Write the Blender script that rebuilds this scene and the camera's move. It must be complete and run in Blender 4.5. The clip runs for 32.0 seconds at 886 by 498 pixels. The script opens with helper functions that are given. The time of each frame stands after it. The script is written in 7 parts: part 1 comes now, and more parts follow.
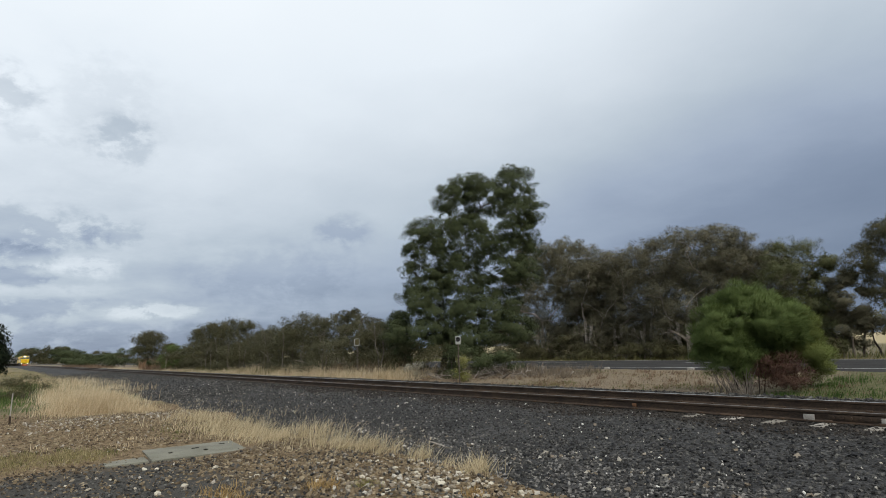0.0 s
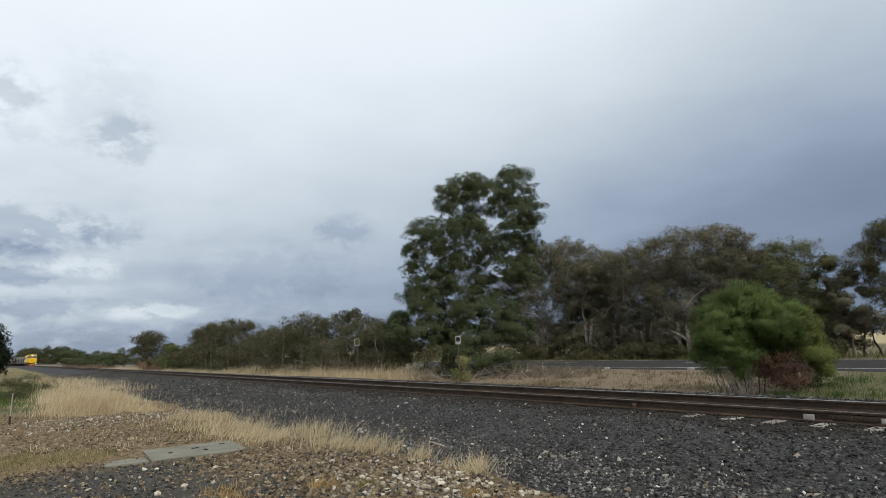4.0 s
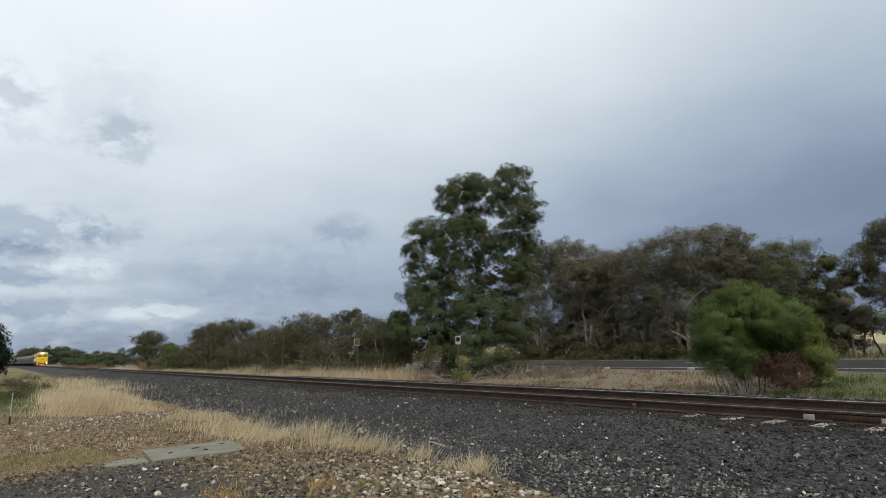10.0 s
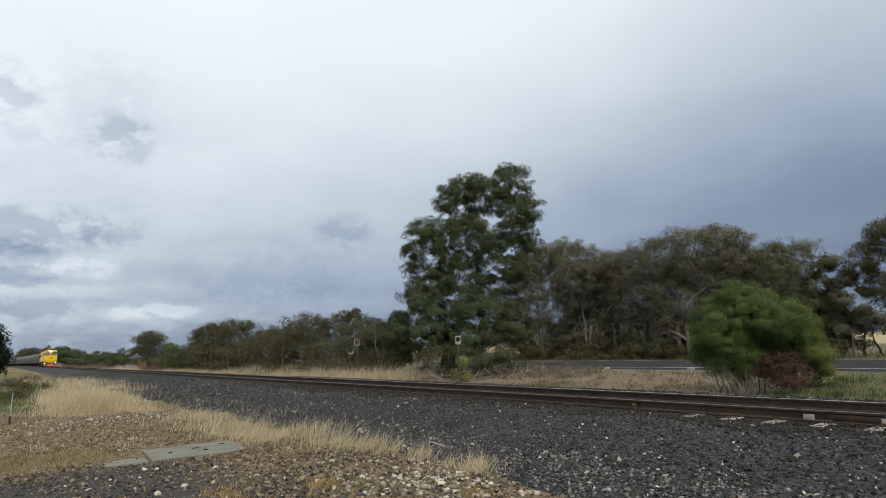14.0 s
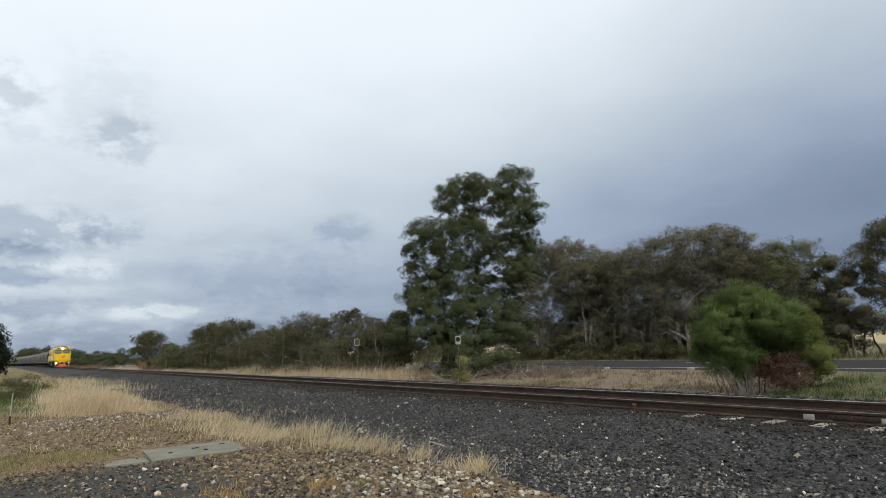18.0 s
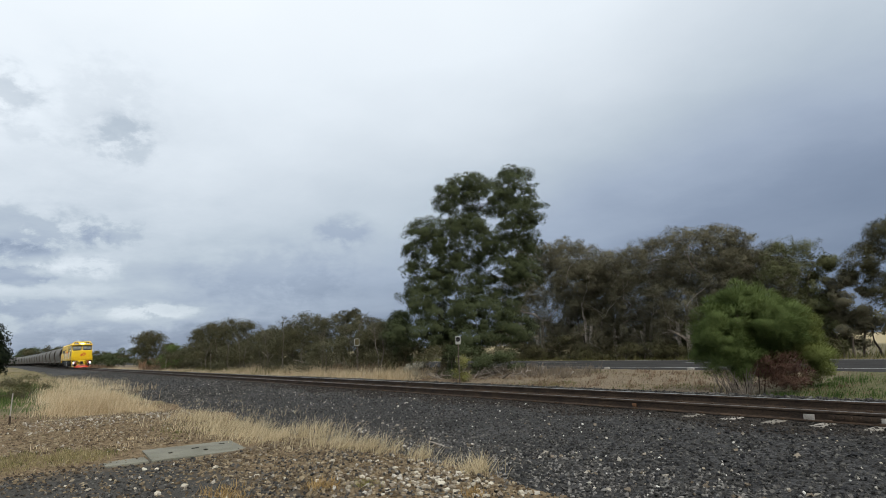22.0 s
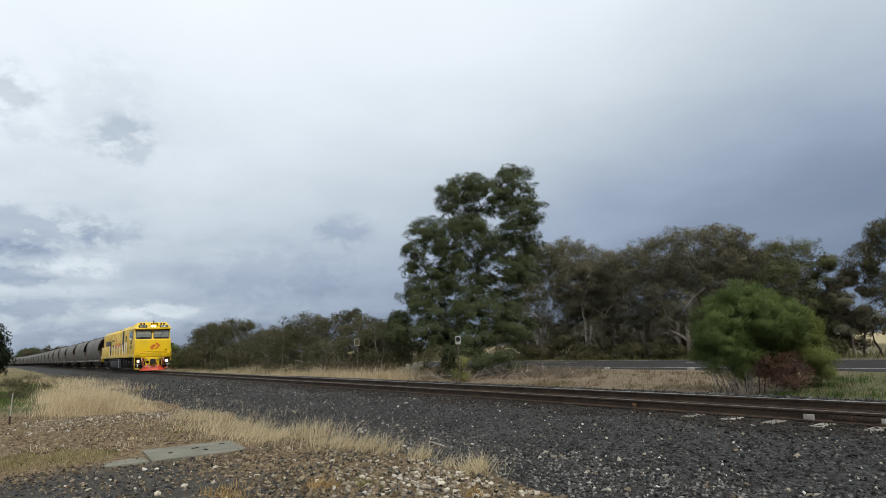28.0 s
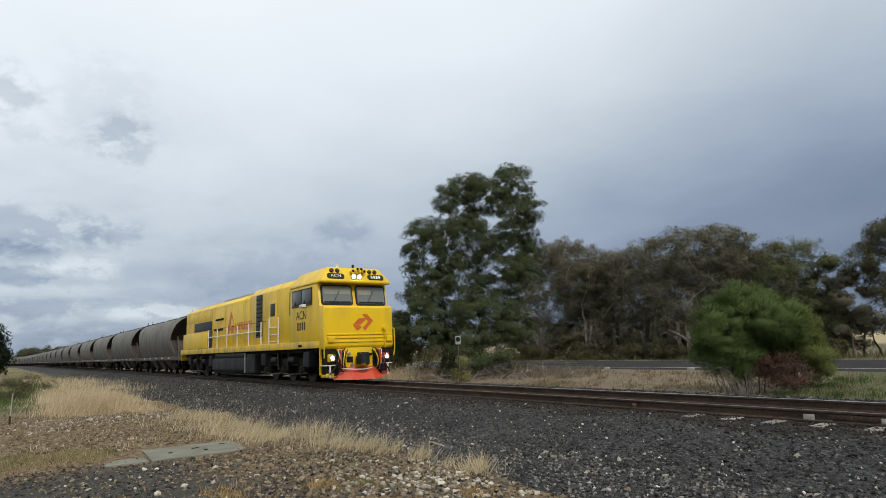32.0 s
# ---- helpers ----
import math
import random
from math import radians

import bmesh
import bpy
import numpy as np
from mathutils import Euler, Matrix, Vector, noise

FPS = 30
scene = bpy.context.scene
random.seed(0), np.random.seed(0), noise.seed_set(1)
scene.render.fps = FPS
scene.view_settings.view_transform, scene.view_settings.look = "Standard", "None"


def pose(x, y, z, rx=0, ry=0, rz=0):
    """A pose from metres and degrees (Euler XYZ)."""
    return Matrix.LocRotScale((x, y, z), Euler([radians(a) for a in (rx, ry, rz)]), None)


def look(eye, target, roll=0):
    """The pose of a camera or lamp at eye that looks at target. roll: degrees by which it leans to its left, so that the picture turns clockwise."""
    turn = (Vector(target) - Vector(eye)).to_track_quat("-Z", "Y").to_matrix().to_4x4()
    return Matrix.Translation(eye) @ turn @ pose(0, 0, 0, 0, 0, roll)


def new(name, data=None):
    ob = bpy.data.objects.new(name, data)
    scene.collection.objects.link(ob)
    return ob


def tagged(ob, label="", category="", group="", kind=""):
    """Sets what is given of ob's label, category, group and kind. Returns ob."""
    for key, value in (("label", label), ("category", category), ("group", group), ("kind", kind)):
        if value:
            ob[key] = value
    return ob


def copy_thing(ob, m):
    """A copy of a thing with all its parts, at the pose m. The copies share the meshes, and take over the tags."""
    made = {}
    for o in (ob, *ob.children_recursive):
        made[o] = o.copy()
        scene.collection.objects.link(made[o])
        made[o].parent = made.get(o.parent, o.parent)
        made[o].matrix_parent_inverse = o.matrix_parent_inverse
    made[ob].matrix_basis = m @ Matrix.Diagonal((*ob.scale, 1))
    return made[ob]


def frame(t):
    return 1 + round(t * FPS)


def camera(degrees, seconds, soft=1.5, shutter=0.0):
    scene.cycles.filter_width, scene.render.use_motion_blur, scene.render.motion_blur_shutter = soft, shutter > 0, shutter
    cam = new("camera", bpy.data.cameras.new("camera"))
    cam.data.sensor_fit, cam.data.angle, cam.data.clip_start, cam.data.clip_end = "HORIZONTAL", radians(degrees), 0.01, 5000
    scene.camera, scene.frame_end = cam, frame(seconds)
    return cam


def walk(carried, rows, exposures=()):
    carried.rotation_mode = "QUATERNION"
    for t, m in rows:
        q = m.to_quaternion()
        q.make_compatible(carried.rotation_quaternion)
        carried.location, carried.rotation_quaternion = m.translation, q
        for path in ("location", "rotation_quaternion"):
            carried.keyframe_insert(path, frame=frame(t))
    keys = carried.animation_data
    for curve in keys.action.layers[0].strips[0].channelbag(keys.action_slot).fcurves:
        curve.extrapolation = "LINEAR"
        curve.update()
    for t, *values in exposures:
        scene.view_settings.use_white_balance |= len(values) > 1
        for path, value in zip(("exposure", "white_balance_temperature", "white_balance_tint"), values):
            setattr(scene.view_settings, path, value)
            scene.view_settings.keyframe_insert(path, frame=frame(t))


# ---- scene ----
# ---------- camera: it stands still beside the line ----------
EYE_Z, YAW, PITCH, ROLL = 1.717, 36.352, 9.318, 2.119
cam = camera(72.85, 32.0, soft=0.9, shutter=0.05)
STAND = look((0, 0, EYE_Z), (-math.cos(radians(YAW)), math.sin(radians(YAW)), EYE_Z + math.tan(radians(PITCH))), -ROLL)
walk(cam, [(0.0, STAND), (32.0, STAND)], [(0.0, 0.03), (13.0, 0.03), (18.0, 0.07), (31.0, 0.05), (32.0, 0.0)])

# ---------- plan, in metres: the line runs along x, y goes away from the camera ----------
RAIL_TOP, TRACK_Y, GAUGE = 0.60, 10.584, 1.505
CURVE_FROM, CURVE = 230.0, 0.00023
SPEED, FRONT_AT_END, SECONDS = 9.283, 19.741, 32.0


def bend(x):
    """Sideways offset of the far track, which curves gently."""
    return -CURVE * max(0.0, -x - CURVE_FROM) ** 2


# ---------- light: bright overcast with a weak, wide sun behind thin cloud ----------
def build_world():
    world = bpy.data.worlds.new("overcast_sky")
    scene.world = world
    world.use_nodes = True
    nt = world.node_tree
    nt.nodes.clear()
    N, L = nt.nodes.new, nt.links.new

    def node(kind, **values):
        n = N(kind)
        for k, v in values.items():
            if k == "operation":
                n.operation = v
            elif k == "sky":
                n.sky_type = v
        return n

    def math_node(op, a, b=None, c=None):
        n = node("ShaderNodeMath", operation=op)
        for i, v in enumerate((a, b, c)):
            if v is None:
                continue
            if isinstance(v, (int, float)):
                n.inputs[i].default_value = v
            else:
                L(v, n.inputs[i])
        return n.outputs[0]

    def dot(vec, xyz):
        n = node("ShaderNodeVectorMath", operation="DOT_PRODUCT")
        L(vec, n.inputs[0])
        n.inputs[1].default_value = xyz
        return n.outputs["Value"]

    tc = N("ShaderNodeTexCoord")
    d = tc.outputs["Generated"]
    sep = N("ShaderNodeSeparateXYZ")
    L(d, sep.inputs[0])
    z = sep.outputs[2]
    elev = math_node("MULTIPLY", math_node("ARCSINE", z), 57.3)
    yaw = radians(YAW)
    side = dot(d, (math.sin(yaw), math.cos(yaw), 0))
    # cloud deck seen in plan: the pattern closes up towards the horizon
    flat = math_node("ADD", math_node("MAXIMUM", z, 0.0), 0.16)
    comb = N("ShaderNodeCombineXYZ")
    L(math_node("DIVIDE", sep.outputs[0], flat), comb.inputs[0])
    L(math_node("DIVIDE", sep.outputs[1], flat), comb.inputs[1])

    def clouds(scale, detail, rough, shift):
        n = N("ShaderNodeTexNoise")
        m = N("ShaderNodeMapping")
        L(comb.outputs[0], m.inputs[0])
        m.inputs["Location"].default_value = shift
        L(m.outputs[0], n.inputs["Vector"])
        n.inputs["Scale"].default_value = scale
        n.inputs["Detail"].default_value = detail
        n.inputs["Roughness"].default_value = rough
        return math_node("SUBTRACT", n.outputs["Fac"], 0.5)

    big = clouds(0.55, 3, 0.5, (3.1, 0.4, 0))
    mid = clouds(1.5, 6, 0.6, (0.3, 5.2, 0))
    # broken puffs only on the lighter side of the sky
    lump = clouds(1.7, 9, 0.64, CLOUD_SHIFT)
    leftness = N("ShaderNodeMapRange")
    L(side, leftness.inputs["Value"])
    leftness.inputs["From Min"].default_value, leftness.inputs["From Max"].default_value = -0.10, -0.55
    g = math_node("SUBTRACT", elev, math_node("MULTIPLY", side, 15.0))
    g = math_node("ADD", g, math_node("MULTIPLY", big, 16.0))
    g = math_node("ADD", g, math_node("MULTIPLY", mid, 7.0))
    g = math_node("ADD", g, math_node("MULTIPLY", math_node("MULTIPLY", lump, leftness.outputs[0]), 15.0))
    # the heavier clouds that stand low on the lighter side: azimuth from the view's middle, height, half sizes, depth
    az = math_node("MULTIPLY", math_node("ARCTAN2", side, dot(d, (-math.cos(yaw), math.sin(yaw), 0))), 57.3)
    plan = N("ShaderNodeCombineXYZ")
    L(math_node("MULTIPLY", az, 0.19), plan.inputs[0])
    L(math_node("MULTIPLY", elev, 0.30), plan.inputs[1])
    puff = N("ShaderNodeTexNoise")
    L(plan.outputs[0], puff.inputs["Vector"])
    puff.inputs["Scale"].default_value, puff.inputs["Detail"].default_value, puff.inputs["Roughness"].default_value, puff.inputs["Distortion"].default_value = 1.9, 9, 0.62, 0.15
    ragged = math_node("SUBTRACT", puff.outputs["Fac"], 0.5)
    for a0, e0, wa, we, depth, crisp in CLOUD_BANKS:
        da = math_node("DIVIDE", math_node("SUBTRACT", az, a0), wa)
        de = math_node("DIVIDE", math_node("SUBTRACT", elev, e0), we)
        rr = math_node("ADD", math_node("MULTIPLY", da, da), math_node("MULTIPLY", de, de))
        fade = math_node("POWER", 2.718, math_node("MULTIPLY", rr, -1.0))
        torn = N("ShaderNodeMapRange")
        torn.interpolation_type = "SMOOTHSTEP"
        L(math_node("MULTIPLY", fade, math_node("ADD", math_node("MULTIPLY", ragged, 5.5), 1.0)), torn.inputs["Value"])
        torn.inputs["From Min"].default_value, torn.inputs["From Max"].default_value = 0.5 - crisp * 1.3, 0.5 + crisp * 1.3
        g = math_node("ADD", g, math_node("MULTIPLY", torn.outputs[0], depth * 0.72))
    ramp = N("ShaderNodeValToRGB")
    L(math_node("DIVIDE", math_node("ADD", g, 7.5), 50.0), ramp.inputs[0])
    stops = [(0.06, (0.165, 0.215, 0.31)), (0.20, (0.25, 0.31, 0.42)), (0.30, (0.36, 0.43, 0.545)), (0.42, (0.50, 0.575, 0.655)),
             (0.55, (0.67, 0.74, 0.81)), (0.70, (0.83, 0.90, 0.965)), (0.88, (0.92, 0.98, 1.03))]
    els = ramp.color_ramp.elements
    while len(els) < len(stops):
        els.new(0.5)
    for e, (p, c) in zip(els, stops):
        e.position, e.color = p, (*c, 1)
    sky = node("ShaderNodeTexSky", sky="NISHITA")
    sky.sun_disc = False
    sky.sun_elevation, sky.sun_rotation = SUN_ELEV, SUN_ROT
    thin = N("ShaderNodeVectorMath")
    thin.operation = "SCALE"
    L(sky.outputs[0], thin.inputs[0])
    thin.inputs["Scale"].default_value = 0.08
    mix = N("ShaderNodeMix")
    mix.data_type = "RGBA"
    mix.inputs["Factor"].default_value = 0.93
    L(thin.outputs[0], mix.inputs["A"])
    L(ramp.outputs[0], mix.inputs["B"])
    bg = N("ShaderNodeBackground")
    bg.inputs["Strength"].default_value = 1.0
    L(mix.outputs["Result"], bg.inputs["Color"])
    out = N("ShaderNodeOutputWorld")
    L(bg.outputs[0], out.inputs[0])


SUN_DIR = Vector((0.88, -0.12, 0.85)).normalized()
SUN_ELEV = math.asin(SUN_DIR.z)
SUN_ROT = math.atan2(SUN_DIR.x, SUN_DIR.y)
CLOUD_SHIFT = (7.7, 2.4, 0.0)
CLOUD_BANKS = [(-38.4, 20.8, 3.4, 2.2, -13.0, 0.30), (-30.4, 21.4, 4.4, 4.2, -5.0, 0.45), (-28.8, 18.2, 2.6, 2.2, -8.0, 0.30), (-35.3, 17.8, 2.6, 0.9, -5.0, 0.3),
               (-35.0, 10.2, 5.4, 2.2, -9.0, 0.28), (-36.8, 8.5, 4.0, 1.1, -7.0, 0.25), (-29.2, 10.6, 2.6, 1.3, -7.0, 0.25), (-31.8, 7.7, 3.8, 1.1, 10.0, 0.30), (-35.6, 6.7, 3.6, 0.8, -11.0, 0.22),
               (-34.0, 5.6, 5.0, 0.7, 4.0, 0.30), (-34.0, 4.3, 6.0, 0.9, -8.0, 0.3), (-26.4, 4.0, 4.6, 0.8, 12.0, 0.26), (-30.0, 1.6, 18.0, 1.8, -8.0, 0.5), (-9.6, 11.2, 2.6, 1.5, -7.0, 0.35), (-16.0, 7.0, 8.0, 3.2, -4.0, 0.4)]
build_world()
sun_data = bpy.data.lights.new("sun", "SUN")
sun_data.energy, sun_data.angle, sun_data.color = 2.0, radians(12), (1.0, 0.95, 0.86)
sun = new("sun", sun_data)
sun.matrix_world = look(SUN_DIR * 100, (0, 0, 0))


# ---------- materials ----------
def material(name, cols, scale=4.0, rough=0.8, bump=0.25, metal=0.0, fine=8.0, spread=0.35, vary="", spec=0.3, stretch=(1, 1, 1), see=0.0, coords="Object", dist=0.02):
    """cols: dark to light. Two scales of noise; vary: 'island' or 'object' shifts the tone piece by piece."""
    m = bpy.data.materials.new(name)
    m.use_nodes = True
    nt = m.node_tree
    N, L = nt.nodes.new, nt.links.new
    bsdf = nt.nodes["Principled BSDF"]
    tc = N("ShaderNodeTexCoord")
    mp = N("ShaderNodeMapping")
    mp.inputs["Scale"].default_value = stretch
    L(tc.outputs[coords], mp.inputs[0])
    n1, n2 = N("ShaderNodeTexNoise"), N("ShaderNodeTexNoise")
    for n, s, de in ((n1, scale, 4), (n2, scale * fine, 6)):
        L(mp.outputs[0], n.inputs["Vector"])
        n.inputs["Scale"].default_value = s
        n.inputs["Detail"].default_value = de
    add = N("ShaderNodeMath")
    add.operation = "MULTIPLY_ADD"
    L(n2.outputs["Fac"], add.inputs[0])
    add.inputs[1].default_value = 0.45
    half = N("ShaderNodeMath")
    half.operation = "MULTIPLY"
    L(n1.outputs["Fac"], half.inputs[0])
    half.inputs[1].default_value = 0.55
    L(half.outputs[0], add.inputs[2])
    fac = add.outputs[0]
    if vary:
        if vary == "island":
            src = N("ShaderNodeNewGeometry").outputs["Random Per Island"]
        else:
            src = N("ShaderNodeObjectInfo").outputs["Random"]
        mm = N("ShaderNodeMath")
        mm.operation = "MULTIPLY_ADD"
        L(src, mm.inputs[0])
        mm.inputs[1].default_value = spread * 2
        sub = N("ShaderNodeMath")
        sub.operation = "SUBTRACT"
        L(fac, sub.inputs[0])
        sub.inputs[1].default_value = spread
        L(sub.outputs[0], mm.inputs[2])
        fac = mm.outputs[0]
    ramp = N("ShaderNodeValToRGB")
    els = ramp.color_ramp.elements
    while len(els) < len(cols):
        els.new(0.5)
    lo, hi = (0.32, 0.68) if not vary else (0.5 - spread, 0.5 + spread)
    for i, (e, c) in enumerate(zip(els, cols)):
        e.position = lo + (hi - lo) * i / max(1, len(cols) - 1)
        e.color = (*c, 1)
    L(fac, ramp.inputs[0])
    L(ramp.outputs[0], bsdf.inputs["Base Color"])
    bsdf.inputs["Roughness"].default_value = rough
    bsdf.inputs["Metallic"].default_value = metal
    bsdf.inputs["Specular IOR Level"].default_value = spec
    if bump:
        b = N("ShaderNodeBump")
        b.inputs["Strength"].default_value = bump
        b.inputs["Distance"].default_value = dist
        L(n2.outputs["Fac"], b.inputs["Height"])
        L(b.outputs[0], bsdf.inputs["Normal"])
    if see:
        tr, mx = N("ShaderNodeBsdfTranslucent"), N("ShaderNodeMixShader")
        L(ramp.outputs[0], tr.inputs["Color"])
        mx.inputs[0].default_value = see
        L(bsdf.outputs[0], mx.inputs[1])
        L(tr.outputs[0], mx.inputs[2])
        L(mx.outputs[0], nt.nodes["Material Output"].inputs[0])
    return m


def glow(name, colour, strength):
    m = bpy.data.materials.new(name)
    m.use_nodes = True
    b = m.node_tree.nodes["Principled BSDF"]
    b.inputs["Base Color"].default_value = (*colour, 1)
    b.inputs["Emission Color"].default_value = (*colour, 1)
    b.inputs["Emission Strength"].default_value = strength
    return m


def worn_paint(name, col, dirt, amount=0.5, rough=0.42, height=1.6):
    """Paint with grime that streaks downwards and gathers in patches, and fine scratches."""
    m = bpy.data.materials.new(name)
    m.use_nodes = True
    nt = m.node_tree
    N, L = nt.nodes.new, nt.links.new
    bsdf = nt.nodes["Principled BSDF"]
    tc = N("ShaderNodeTexCoord")
    mp = N("ShaderNodeMapping")
    mp.inputs["Scale"].default_value = (1.6, 1.6, 0.35)
    L(tc.outputs["Object"], mp.inputs[0])
    streak, blot, grain = (N("ShaderNodeTexNoise") for _ in range(3))
    L(mp.outputs[0], streak.inputs["Vector"])
    L(tc.outputs["Object"], blot.inputs["Vector"])
    L(tc.outputs["Object"], grain.inputs["Vector"])
    streak.inputs["Scale"].default_value, blot.inputs["Scale"].default_value, grain.inputs["Scale"].default_value = 1.7, 0.7, 30
    streak.inputs["Detail"].default_value, blot.inputs["Detail"].default_value = 6, 5
    mul = N("ShaderNodeMath")
    mul.operation = "MULTIPLY"
    L(streak.outputs["Fac"], mul.inputs[0])
    L(blot.outputs["Fac"], mul.inputs[1])
    mr = N("ShaderNodeMapRange")
    L(mul.outputs[0], mr.inputs["Value"])
    mr.inputs["From Min"].default_value, mr.inputs["From Max"].default_value = 0.20, 0.42
    mr.inputs["To Max"].default_value = amount
    mix = N("ShaderNodeMix")
    mix.data_type = "RGBA"
    L(mr.outputs[0], mix.inputs["Factor"])
    mix.inputs["A"].default_value, mix.inputs["B"].default_value = (*col, 1), (*dirt, 1)
    L(mix.outputs["Result"], bsdf.inputs["Base Color"])
    rr = N("ShaderNodeMapRange")
    L(mr.outputs[0], rr.inputs["Value"])
    rr.inputs["To Min"].default_value, rr.inputs["To Max"].default_value = rough, min(1, rough + 0.35)
    L(rr.outputs[0], bsdf.inputs["Roughness"])
    b = N("ShaderNodeBump")
    b.inputs["Strength"].default_value, b.inputs["Distance"].default_value = 0.08, 0.01
    L(grain.outputs["Fac"], b.inputs["Height"])
    L(b.outputs[0], bsdf.inputs["Normal"])
    return m


M_YELLOW = worn_paint("yellow_paint", (0.80, 0.515, 0.004), (0.38, 0.25, 0.04), 0.42, 0.38)
M_SILL = worn_paint("worn_sill_paint", (0.78, 0.50, 0.012), (0.26, 0.24, 0.20), 1.0, 0.45)
M_RED = worn_paint("red_paint", (0.66, 0.065, 0.018), (0.28, 0.06, 0.035), 0.5, 0.45)
M_ORANGE = worn_paint("orange_red_paint", (0.62, 0.13, 0.02), (0.5, 0.2, 0.03), 0.4, 0.45)
M_WAGON = worn_paint("dusty_wagon_steel", (0.122, 0.110, 0.091), (0.055, 0.046, 0.036), 0.55, 0.6)
# brown steel, darker than the body: the end sheets' shade is in the colour
M_WAGON_DARK = worn_paint("dark_brown_wagon_steel", (0.0992, 0.0760, 0.0585), (0.0448, 0.0341, 0.0270), 0.7, 0.75)
M_WAGON_ROOF = worn_paint("wagon_roof_steel", (0.0312, 0.0288, 0.0258), (0.0510, 0.0462, 0.0396), 0.6, 0.7)
# underframe and tank colours are near black to carry the shade beneath the train
M_UNDER = material("dark_underframe", [(0.0090, 0.0080, 0.0070), (0.0210, 0.0174, 0.0140), (0.0390, 0.0305, 0.0238)], 3, 0.9, 0.3, spec=0.08)
M_TANK = worn_paint("shaded_tank_paint", (0.013, 0.013, 0.0135), (0.007, 0.006, 0.006), 0.6, 0.75)
M_WHITE = worn_paint("white_rail_paint", (0.72, 0.71, 0.66), (0.4, 0.36, 0.25), 0.5, 0.5)
M_BLACK = material("black_rubber", [(0.008, 0.008, 0.008), (0.02, 0.02, 0.02)], 6, 0.55, 0.1)
M_GRILLE = material("dark_grille", [(0.018, 0.018, 0.02), (0.045, 0.045, 0.048)], 8, 0.6, 0.2)
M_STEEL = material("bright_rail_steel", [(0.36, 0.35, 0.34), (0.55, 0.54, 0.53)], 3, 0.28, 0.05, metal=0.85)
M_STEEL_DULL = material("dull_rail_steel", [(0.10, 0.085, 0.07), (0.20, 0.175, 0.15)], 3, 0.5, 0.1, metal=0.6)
M_WHEEL = material("wheel_steel", [(0.02, 0.017, 0.014), (0.05, 0.042, 0.034)], 5, 0.5, 0.1, metal=0.5)
M_LAMP = glow("lit_headlight", (1.0, 0.97, 0.9), 80.0)
M_DITCH = glow("lit_ditch_light", (1.0, 0.97, 0.9), 40.0)
M_LENS = material("dark_lens", [(0.03, 0.012, 0.01), (0.06, 0.02, 0.015)], 9, 0.15, 0, spec=0.6)
M_CHROME = material("grey_metal", [(0.3, 0.3, 0.29), (0.5, 0.5, 0.48)], 6, 0.35, 0.05, metal=0.7)


def glass_material():
    m = bpy.data.materials.new("sky_grey_cab_glass")
    m.use_nodes = True
    b = m.node_tree.nodes["Principled BSDF"]
    # opaque grey base: part of the sky's reflection is put into the colour
    b.inputs["Base Color"].default_value = (0.15, 0.158, 0.138, 1)
    b.inputs["Roughness"].default_value = 0.06
    b.inputs["Specular IOR Level"].default_value = 0.8
    b.inputs["Coat Weight"].default_value = 0.6
    return m


M_GLASS = glass_material()
# pale olive grey that stands for the sky mirrored in the windscreens' upper half
M_SCREEN_SHEEN = material("pale_screen_sheen", [(0.20, 0.20, 0.155), (0.27, 0.27, 0.215)], 3, 0.25, 0.0, spec=0.5)
M_SIGN = material("dull_sign_paint", [(0.26, 0.26, 0.24), (0.36, 0.36, 0.33), (0.46, 0.46, 0.43)], 5, 0.7, 0.1)
M_DARK_GLASS = material("dark_side_glass", [(0.010, 0.010, 0.011), (0.018, 0.018, 0.020)], 3, 0.12, 0, spec=0.5)


# ---------- mesh helpers ----------
def box(bm, x0, x1, y0, y1, z0, z1, bevel=0.0, turn=None):
    made = bmesh.ops.create_cube(bm, size=1.0)["verts"]
    m = Matrix.Translation(((x0 + x1) / 2, (y0 + y1) / 2, (z0 + z1) / 2)) @ Matrix.Diagonal((abs(x1 - x0), abs(y1 - y0), abs(z1 - z0), 1))
    bmesh.ops.transform(bm, matrix=m, verts=made)
    if bevel:
        edges = list({e for v in made for e in v.link_edges})
        r = bmesh.ops.bevel(bm, geom=edges, offset=bevel, segments=2, affect="EDGES", profile=0.6)
        made = list({v for f in r["faces"] for v in f.verts} | {v for v in made if v.is_valid})
    if turn is not None:
        bmesh.ops.transform(bm, matrix=turn, verts=[v for v in made if v.is_valid])
    return bm


def rod(bm, a, b, r0, r1=None, seg=10):
    a, b = Vector(a), Vector(b)
    r1 = r0 if r1 is None else r1
    q = (b - a).to_track_quat("Z", "Y").to_matrix().to_4x4()
    m = Matrix.Translation((a + b) / 2) @ q
    bmesh.ops.create_cone(bm, cap_ends=True, segments=seg, radius1=r0, radius2=r1, depth=(b - a).length, matrix=m)
    return bm


